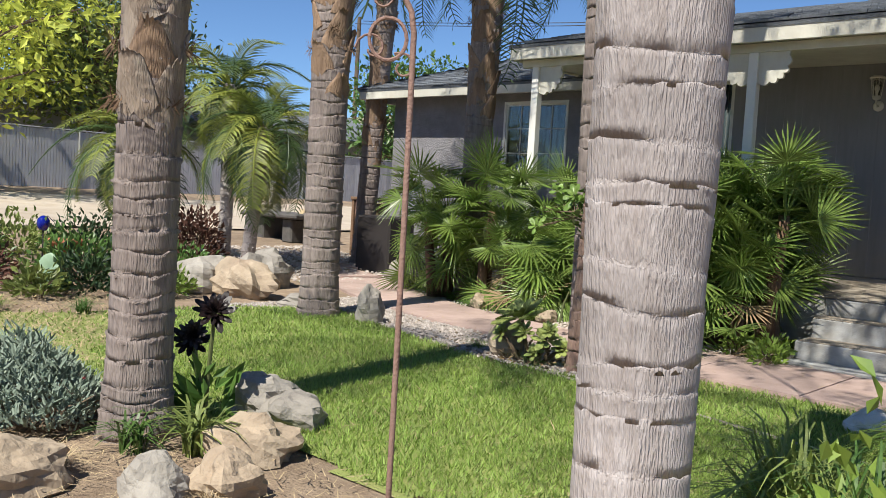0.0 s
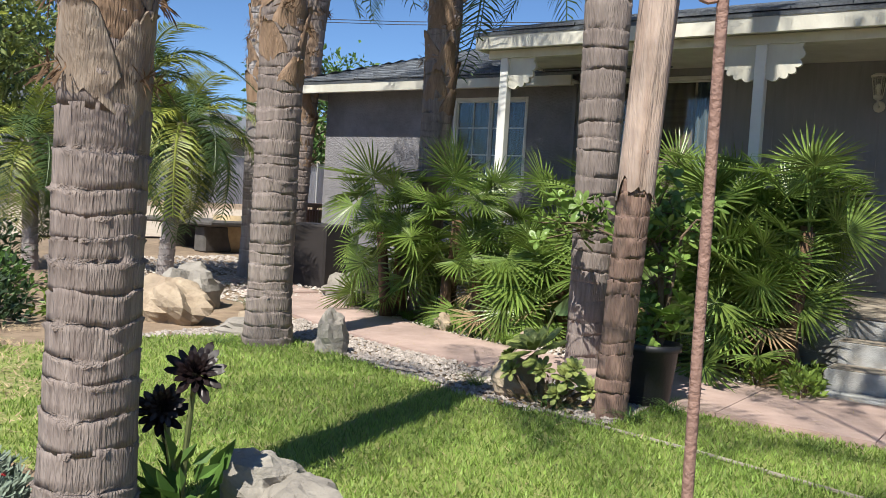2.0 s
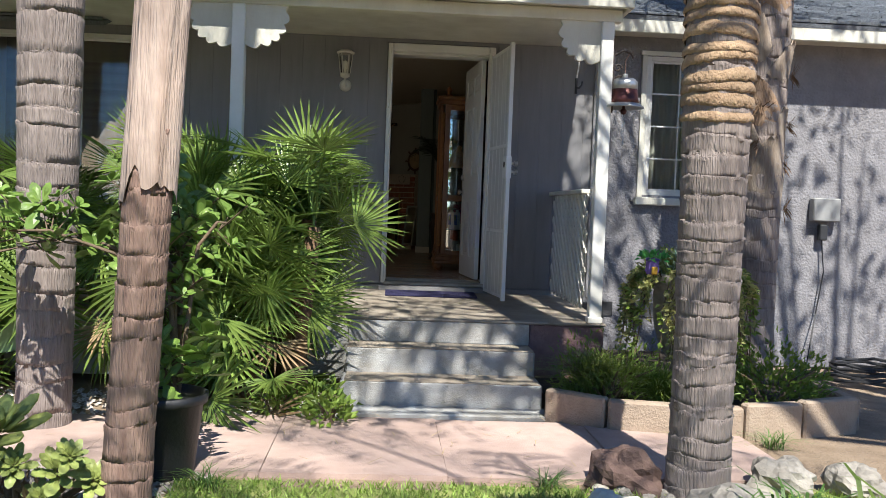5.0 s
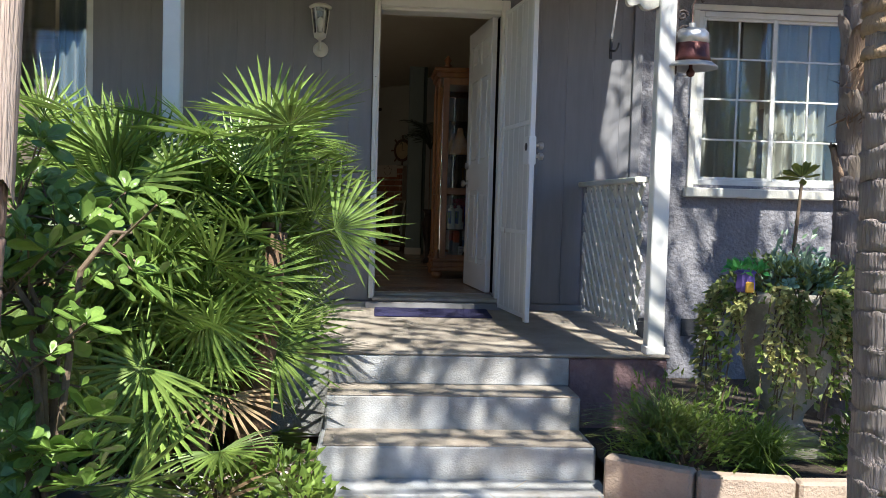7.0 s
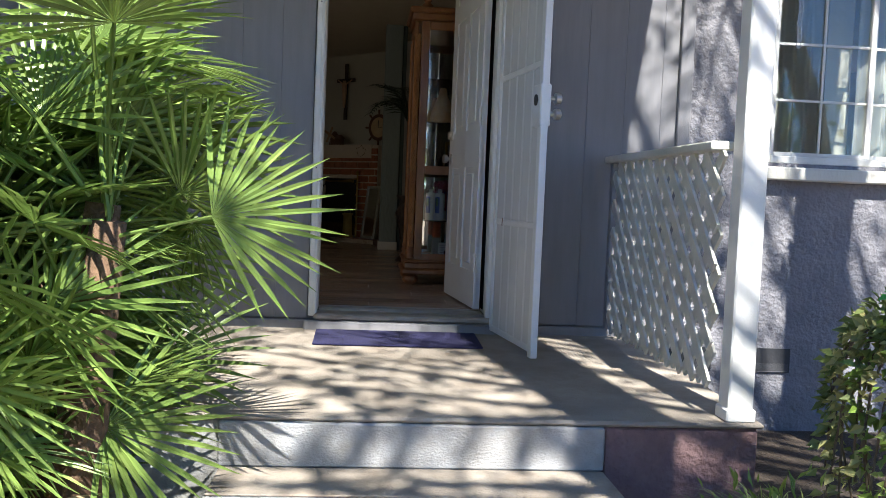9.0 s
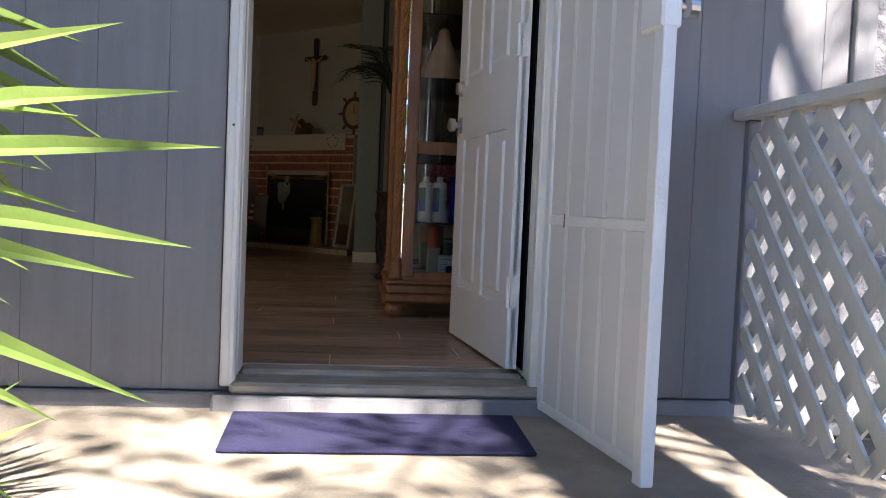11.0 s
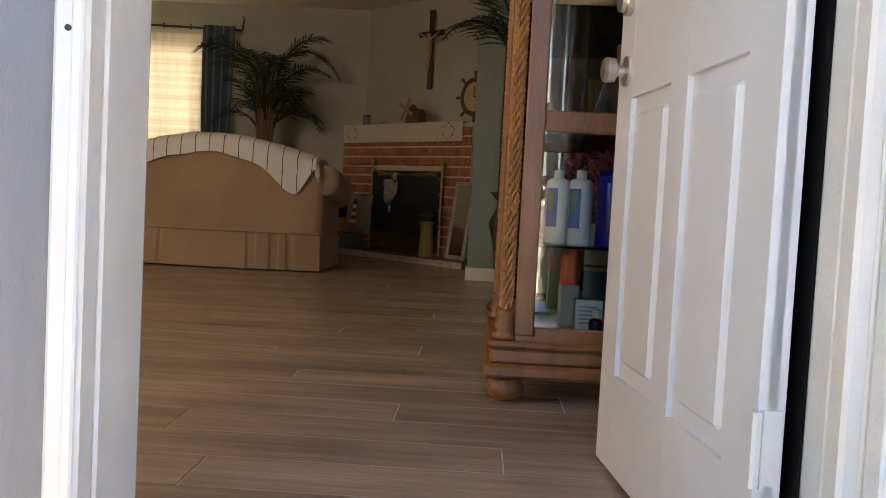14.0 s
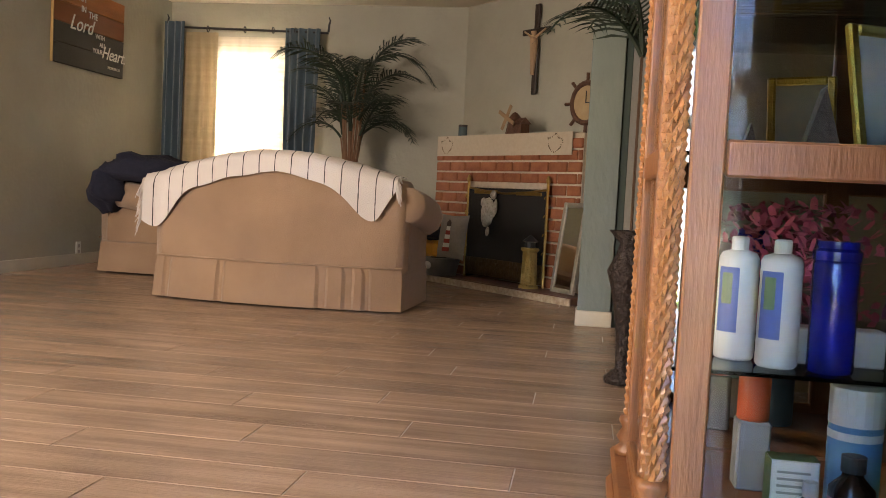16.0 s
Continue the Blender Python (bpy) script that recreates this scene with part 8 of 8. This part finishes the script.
# column
col = thing("room_column", (0.54, 5.25, FLOOR), "grey-green painted square room column", "column", kind="structure")
COLP = mat("column_paint", (0.20, 0.235, 0.21), (0.165, 0.195, 0.175), 3, 0.6, 0.35, 30, stretch=(1, 1, 0.4))
part("shaft", G().box(-0.095, -0.04, 0, 0.095, 0.14, 2.47, 0.004), COLP, col)
part("column_base", G().box(-0.105, -0.05, 0, 0.105, 0.15, 0.09, 0.004), MATS["baseboard_paint"], col)
part("dark_edge", G().box(0.097, -0.02, 0, 0.14, 0.12, 2.47, 0.004), mat("dark_green_trim", (0.04, 0.06, 0.05), None, 5, 0.6), col)
solid("partition_wall", G().box(0.72, 6.2, FLOOR, 2.85, 6.32, 3.18), mat("pale_block_wall", (0.32, 0.31, 0.28), (0.28, 0.27, 0.245), 4, 0.7, 0.3, 30), "pale partition wall beyond the column", "wall")

# floor vase with fronds
vs_ = thing("floor_vase", (0.645, 3.6, FLOOR), "tall dark hammered metal floor vase", "vase")
part("vase", G().lathe([(0.07, 0.0), (0.075, 0.02), (0.03, 0.06), (0.035, 0.2), (0.06, 0.36), (0.085, 0.45), (0.05, 0.52), (0.04, 0.56), (0.085, 0.61), (0.08, 0.612), (0.035, 0.57)], 24), mat("hammered_bronze", (0.06, 0.045, 0.038), (0.025, 0.018, 0.016), 45, 0.35, 0.9, 55, metal=0.7), vs_, smooth=True)
for k in range(5):
    f = part("frond", IFR[k % 3], None, vs_)
    f.matrix_basis = pose(0, 0, 0.58 + 0.72, 0, 0, (175, 120, 215, 60, 250, 150, 190)[k]) @ pose(0, 0, 0, (k % 3 - 1) * 15, -58 + 9 * (k % 4), 0) @ Matrix.Scale(0.6, 4)
    part("stem", G().tube([(0, 0, 0.55), (0, 0, 1.31)], 0.006, 5), MATS["silk_stem"], vs_)

# fireplace across the corner
FP = pose(-0.865, 7.805, FLOOR, 0, 0, -44.4)
fire = thing("fireplace", FP, "red brick corner fireplace with a raised hearth", "fireplace")
BRICK = mat("red_brick", (0.44, 0.165, 0.075), (0.31, 0.105, 0.05), 9, 0.85, 0.5, 70, vary=0.3, stain=0.25, sscale=3)
MORTAR = mat("mortar", (0.60, 0.50, 0.38), (0.48, 0.39, 0.29), 20, 0.95, 0.4, 90)
FW, FH = 1.79, 1.225
OX0, OX1, OZ = 0.45, 1.43, 0.80
part("core", G().box(0.004, 0.012, 0, OX0, 0.40, FH - 0.004).box(OX1, 0.012, 0, FW - 0.004, 0.40, FH - 0.004).box(OX0, 0.012, OZ, OX1, 0.40, FH - 0.004), MORTAR, fire, "pale mortar")
part("firebox", G().box(OX0, 0.36, 0.05, OX1, 0.38, OZ).box(OX0, 0.02, 0.05, OX0 + 0.01, 0.36, OZ).box(OX1 - 0.01, 0.02, 0.05, OX1, 0.36, OZ), mat("soot", (0.012, 0.011, 0.01), None, 5, 0.95), fire)
part("hearth_slab", G().box(-0.02, -0.30, 0, 2.05, 0.0, 0.055, 0.006), mat("hearth_tile", (0.16, 0.07, 0.045), (0.10, 0.045, 0.03), 8, 0.5, 0.3, 50), fire, "dark red tiled hearth")
part("hearth_edge", G().box(-0.03, -0.325, 0, 2.06, -0.302, 0.05, 0.004), mat("hearth_edge_tile", (0.55, 0.47, 0.34), (0.3, 0.22, 0.14), 30, 0.5), fire, "pale patterned tile edge")
brick_me = {}
rng = random.Random(12)
zc, course = 0.058, 0
while zc + 0.078 < FH:
    x = -0.1025 if course % 2 else 0.0
    while x < FW:
        x0, x1 = max(0.0, x) + 0.008, min(FW, x + 0.205) - 0.007
        x += 0.205
        spans = [(x0, x1)]
        if zc < OZ - 0.02 and x1 > OX0 and x0 < OX1:
            spans = [(a, b) for a, b in ((x0, min(x1, OX0)), (max(x0, OX1), x1)) if b - a > 0.03]
        for a, b in spans:
            if b - a < 0.03:
                continue
            key = round(b - a, 3)
            if key not in brick_me:
                brick_me[key] = mesh_of("brick", G().box(0, -0.006, 0, key, 0.06, 0.072, 0.005), BRICK)
            br = part("brick", brick_me[key], None, fire)
            br.location = (a, rng.uniform(-0.003, 0.003), zc)
    zc += 0.0878
    course += 1
runner = thing("mantel_runner", FP, "cream embroidered runner with two holly wreaths over the mantel edge", "runner")
CL = mat("cream_linen", (0.55, 0.47, 0.36), (0.50, 0.42, 0.32), 30, 0.95, 0.3, 200)
part("cloth", G().box(0.03, -0.022, FH + 0.001, 1.70, 0.36, FH + 0.006).box(0.03, -0.024, FH - 0.165, 1.70, -0.018, FH + 0.006), CL, runner)
for x in (0.17, 1.52):
    g = G()
    for k in range(34):
        a = k * 0.185
        p = Vector((x + 0.075 * math.cos(a), -0.027, FH - 0.075 + 0.06 * math.sin(a)))
        d = Vector((math.cos(a * 3.7), 0, math.sin(a * 5.1))) * 0.018
        e = Vector((-d.z, 0, d.x)) * 0.3
        g.add([p, p + d * 0.5 + e, p + d, p + d * 0.5 - e], [(0, 1, 2, 3)])
    part("wreath", g, mat("embroidery_green", (0.10, 0.10, 0.07), (0.2, 0.12, 0.08), 40, 0.9, vary=0.4), runner, "embroidered wreath")
# fire screen
fs = thing("fire_screen", FP @ pose(1.02, -0.05, 0.056), "black mesh fire screen with a brass frame", "fire screen")
BRASS = mat("old_brass", (0.48, 0.32, 0.09), (0.34, 0.21, 0.06), 12, 0.32, 0.2, 60, metal=0.9)
BLK = mat("black_mesh", (0.012, 0.011, 0.011), (0.02, 0.018, 0.017), 90, 0.8, 0.4, 300)
part("mesh", G().box(-0.47, -0.003, 0.05, 0.47, 0.003, 0.74), BLK, fs)
part("upright", G().tube([(-0.48, 0, 0.0), (-0.48, 0, 0.79)], 0.012, 8), BRASS, fs)
part("upright", G().tube([(0.48, 0, 0.0), (0.48, 0, 0.79)], 0.012, 8), BRASS, fs)
part("top_bar", G().tube([(-0.48, 0, 0.74), (-0.25, -0.005, 0.715), (0, -0.005, 0.70), (0.25, -0.005, 0.715), (0.48, 0, 0.74)], 0.009, 7).box(-0.4, -0.008, 0.69, -0.1, 0.008, 0.725, 0.006).box(0.12, -0.008, 0.69, 0.42, 0.008, 0.72, 0.006), BRASS, fs)
part("kick_panel", G().box(-0.47, -0.01, 0.02, 0.47, -0.004, 0.17, 0.004), mat("dark_brass", (0.16, 0.10, 0.04), (0.08, 0.05, 0.02), 16, 0.45, 0.6, 40, metal=0.7), fs, "pierced dark brass panel")
for x in (-0.3, 0.0, 0.3):
    part("panel_ornament", G().box(x - 0.1, -0.016, 0.05, x + 0.1, -0.0105, 0.14, 0.006), MATS["dark_brass"], fs)
for x in (-0.48, 0.48):
    part("finial", G().lathe([(0.012, 0.79), (0.022, 0.81), (0.012, 0.835), (0, 0.85)], 10, (x, 0, 0)), BRASS, fs, smooth=True)
    for k in range(4):
        part("scroll", G().tube([(x + 0.02 * math.cos(t) * (1 if x < 0 else -1), -0.012, 0.25 + 0.14 * k + 0.02 * math.sin(t)) for t in (0, 0.8, 1.6, 2.4, 3.2, 4.0)], 0.005, 5), BRASS, fs)
tu = solid("turtle_ornament", G().blob((0, 0, 0), (0.075, 0.03, 0.12), 0.05, 2, 18, 12, 3).blob((0.055, -0.01, 0.15), (0.035, 0.02, 0.035), 0.1, 3, 10, 6).blob((0.085, 0, 0.05), (0.025, 0.012, 0.07), 0.1, 4, 8, 6).blob((-0.07, 0, 0.07), (0.03, 0.012, 0.04), 0.1, 5, 8, 6).blob((0.03, 0, -0.15), (0.02, 0.012, 0.04), 0.1, 6, 8, 6), mat("shell_silver", (0.52, 0.50, 0.45), (0.25, 0.24, 0.2), 45, 0.35, 0.9, 60, metal=0.3), "silvery sea turtle ornament hung on the fire screen", "ornament", kind="thing", smooth=True)
tu.matrix_basis = FP @ pose(0.85, -0.09, 0.60, 0, 8, 0)

# things on and by the hearth
def near_fire(x, y, z=0.056):
    return FP @ pose(x, y, z)


tub = thing("metal_tub", near_fire(0.47, -0.24), "small grey metal tub with a shell on its side", "tub")
part("tub", G().lathe([(0.12, 0), (0.15, 0.14), (0.155, 0.145), (0.14, 0.145), (0.12, 0.02)], 22), mat("zinc", (0.27, 0.27, 0.26), (0.2, 0.2, 0.2), 14, 0.45, 0.2, 60, metal=0.5), tub, smooth=True)
part("shell", G().blob((0, -0.145, 0.085), (0.045, 0.015, 0.03), 0.1, 7, 10, 6), WPL, tub)
pil = thing("lighthouse_pillow", near_fire(0.50, -0.19, 0.19) @ pose(0, 0, 0, -8, 0, 6), "grey pillow with a red and white lighthouse", "pillow")
pg = G()
for i in range(13):
    for j in range(13):
        u, v = i / 6 - 1, j / 6 - 1
        th = 0.055 * (1 - u ** 4) * (1 - v ** 4)
        pg.v.append((0.17 * u * (1 - 0.08 * (1 - v * v)), -th, 0.19 + 0.19 * v * (1 - 0.08 * (1 - u * u))))
pg.v += [(x, -y, z) for x, y, z in pg.v]
pg.f = [(i * 13 + j, i * 13 + j + 1, i * 13 + j + 14, i * 13 + j + 13) for i in range(12) for j in range(12)]
pg.f += [tuple(reversed([k + 169 for k in f])) for f in pg.f]
part("cushion", pg, mat("grey_linen", (0.30, 0.28, 0.25), (0.25, 0.23, 0.21), 40, 0.95, 0.3, 200), pil, smooth=True)
for k in range(6):
    w = 0.04 - 0.004 * k
    part("tower_band", G().box(-w, -0.062, 0.06 + 0.035 * k, w, -0.057, 0.094 + 0.035 * k), mat("print_red", (0.35, 0.05, 0.04)) if k % 2 == 0 else WPL, pil)
part("tower_top", G().box(-0.022, -0.062, 0.272, 0.022, -0.055, 0.30).add([(-0.028, -0.058, 0.30), (0.028, -0.058, 0.30), (0, -0.056, 0.33)], [(0, 1, 2)]), DARKWOOD, pil)
yb = thing("lantern_basket", near_fire(0.26, -0.17), "dark wire basket holding a yellow lantern", "basket")
part("basket", G().tube([(0.13 * math.cos(t * 0.4), 0.1 * math.sin(t * 0.4), 0.30) for t in range(17)], 0.006, 5).tube([(0.13 * math.cos(t * 0.4), 0.1 * math.sin(t * 0.4), 0.14) for t in range(17)], 0.006, 5).tube([(0.13 * math.cos(t * 0.4), 0.1 * math.sin(t * 0.4), 0.006) for t in range(17)], 0.006, 5), BLACKP, yb)
part("yellow_lantern", G().box(-0.1, -0.07, 0.13, 0.1, 0.07, 0.28, 0.03), mat("amber_yellow", (0.62, 0.30, 0.02), (0.5, 0.22, 0.015), 6, 0.4), yb, "amber yellow body")
part("dark_cloth", G().blob((0, 0, 0.32), (0.12, 0.09, 0.06), 0.3, 9, 12, 8), MATS["navy_knit"], yb)
part("lower_box", G().box(-0.12, -0.09, 0.0, 0.12, 0.09, 0.12, 0.01), BLACKP, yb)
lh = solid("lighthouse_figure", G().lathe([(0.075, 0), (0.075, 0.02), (0.062, 0.03), (0.055, 0.27), (0.07, 0.285), (0.07, 0.30), (0.04, 0.305), (0.04, 0.345), (0.06, 0.35), (0.0, 0.40)], 10), mat("yellow_stone", (0.45, 0.33, 0.09), (0.32, 0.22, 0.06), 14, 0.8, 0.7, 70), "yellow stone lighthouse figure on the hearth", "figurine", kind="thing")
lh.matrix_basis = near_fire(1.46, -0.16)
lhc = thing("lighthouse_lantern", near_fire(1.46, -0.16, 0.361), "dark lantern cap of the lighthouse figure", "figurine")
part("cap", G().lathe([(0.042, 0.0), (0.042, 0.04), (0.063, 0.046), (0.0, 0.098)], 10), BLACKP, lhc)
mi = thing("leaning_mirror", near_fire(1.80, -0.14) @ pose(0, 0, 0, -8, 0, -6), "silver framed mirror leaning on the bricks", "mirror")
MF = mat("mirror_frame", (0.38, 0.36, 0.30), (0.26, 0.24, 0.2), 20, 0.5, 0.3, 60, metal=0.3)
part("frame", G().box(-0.13, -0.015, 0, -0.095, 0.015, 0.66, 0.005).box(0.095, -0.015, 0, 0.13, 0.015, 0.66, 0.005).box(-0.094, -0.015, 0, 0.094, 0.015, 0.035, 0.005).box(-0.094, -0.015, 0.625, 0.094, 0.015, 0.66, 0.005), MF, mi)
part("mirror_glass", G().box(-0.095, -0.004, 0.035, 0.095, 0.004, 0.625), MIRROR, mi)
# mantel things
cj = thing("candle_jar", near_fire(0.22, 0.10, FH + 0.007), "small blue-grey glass candle jar", "candle")
part("jar", G().lathe([(0.035, 0), (0.038, 0.005), (0.038, 0.085), (0.034, 0.09)], 16), mat("jar_blue", (0.10, 0.14, 0.16), None, 6, 0.2), cj, smooth=True)
part("lid", G().lathe([(0.039, 0.088), (0.039, 0.105), (0, 0.108)], 16), DARKWOOD, cj)
wm = thing("windmill_figure", near_fire(0.88, 0.12, FH + 0.007), "small brown wooden windmill", "ornament")
BW = mat("brown_ornament", (0.13, 0.06, 0.03), (0.08, 0.035, 0.02), 18, 0.6, 0.5, 60)
part("tower", G().lathe([(0.075, 0), (0.07, 0.03), (0.05, 0.13), (0.055, 0.14), (0.02, 0.18), (0, 0.19)], 8), BW, wm)
part("hut", G().box(0.03, -0.05, 0, 0.13, 0.05, 0.09, 0.006).add([(0.02, -0.06, 0.09), (0.14, -0.06, 0.09), (0.14, 0.06, 0.09), (0.02, 0.06, 0.09), (0.03, 0, 0.14), (0.13, 0, 0.14)], [(0, 1, 5, 4), (1, 2, 5), (2, 3, 4, 5), (3, 0, 4)]), BW, wm)
for k in range(4):
    a = 0.5 + k * math.pi / 2
    part("sail", G().box(0, -0.004, -0.016, 0.11, 0.004, 0.016, 0.002).move(pose(-0.03, -0.065, 0.14) @ pose(0, 0, 0, 0, math.degrees(a), 0)), mat("sail_wood", (0.34, 0.22, 0.12), None, 10, 0.7), wm)
ck = thing("ship_wheel_clock", near_fire(1.60, 0.20, FH + 0.03), "brown ship's wheel clock propped on the mantel", "clock")
part("rim", G().tube([(0.15 * math.cos(t * math.pi / 12), 0, 0.21 + 0.15 * math.sin(t * math.pi / 12)) for t in range(25)], 0.022, 8), BW, ck)
part("face", G().lathe([(0.135, 0), (0.135, 0.012)], 24).move(pose(0, 0.006, 0.21, 90)), mat("clock_face", (0.50, 0.38, 0.22), (0.4, 0.28, 0.15), 9, 0.5), ck, "tan clock face")
for k in range(8):
    a = k * math.pi / 4
    part("handle", G().tube([(0.15 * math.cos(a), 0, 0.21 + 0.15 * math.sin(a)), (0.225 * math.cos(a), 0, 0.21 + 0.225 * math.sin(a))], [0.012, 0.014], 7), BW, ck)
part("clock_hand", G().box(-0.004, -0.012, 0.21, 0.004, -0.008, 0.30).box(-0.004, -0.0125, 0.207, 0.06, -0.0085, 0.213), BLACKP, ck)
# crucifix on the corner wall
cr = thing("wall_cross", near_fire(0.77, 0.405, 1.60), "dark wooden crucifix with a plain pale figure", "cross")
DW = mat("dark_cross_wood", (0.035, 0.018, 0.012), (0.02, 0.012, 0.008), 10, 0.4, 0.2, 60)
part("upright", G().box(-0.028, -0.012, 0, 0.028, 0.012, 0.75, 0.006), DW, cr)
part("crossbar", G().box(-0.17, -0.0135, 0.50, 0.17, 0.0105, 0.55, 0.006), DW, cr)
part("figure", G().tube([(0.0, -0.03, 0.16), (0.008, -0.035, 0.3), (0, -0.03, 0.46)], [0.016, 0.028, 0.036], 8).tube([(0, -0.03, 0.46), (0, -0.035, 0.52)], [0.014, 0.026], 8).tube([(0, -0.03, 0.46), (-0.13, -0.02, 0.53)], [0.014, 0.008], 6).tube([(0, -0.03, 0.46), (0.13, -0.02, 0.53)], [0.014, 0.008], 6), mat("plaster_figure", (0.45, 0.30, 0.18), (0.38, 0.25, 0.15), 9, 0.6), cr, smooth=True)
dk = thing("wall_hanging", near_fire(1.72, 0.40, 1.25), "long dark wall hanging beside the column", "wall hanging")
part("cloth", curtain_g(-0.12, 0.12, 0.25, 1.15, -0.02, 3, 0.012, 21), MATS["navy_knit"], dk)

# floor planks, laid along the front wall
PLANK = mat("wood_plank_tile", (0.51, 0.37, 0.275), (0.285, 0.196, 0.14), 2.2, 0.24, 0.12, 40, stretch=(0.4, 6, 1), stain=0.35, sscale=2.0, vary=0.16)
GROUT = mat("plank_grout", (0.48, 0.43, 0.37), (0.42, 0.37, 0.32), 20, 0.8)
solid("floor_grout", G().box(-3.65, 0.19, FLOOR - 0.011, 2.85, 8.3, FLOOR - 0.002), GROUT, "pale grout between the planks", "floor")
PW, PL = 0.1935, 1.222
pm = {}
fl_ob = bpy.data.objects["floor"]
row, y = 0, 0.192
while y < 8.29:
    x = 0.32 - 6 * PL + PL * (0.0, 0.37, 0.71, 0.22, 0.58)[row % 5]
    y1 = min(y + PW, 8.3)
    while x < 2.85:
        a, b = max(x, -3.65), min(x + PL, 2.85)
        x += PL
        if b - a < 0.05:
            continue
        key = (round(b - a, 3), round(y1 - y, 3))
        if key not in pm:
            pm[key] = mesh_of("plank", G().box(0.0015, 0.0015, -0.008, key[0] - 0.0022, key[1] - 0.0022, 0.0, 0.001), PLANK)
        part("plank", pm[key], None, fl_ob).location = (a, y, FLOOR)
    y += PW
    row += 1
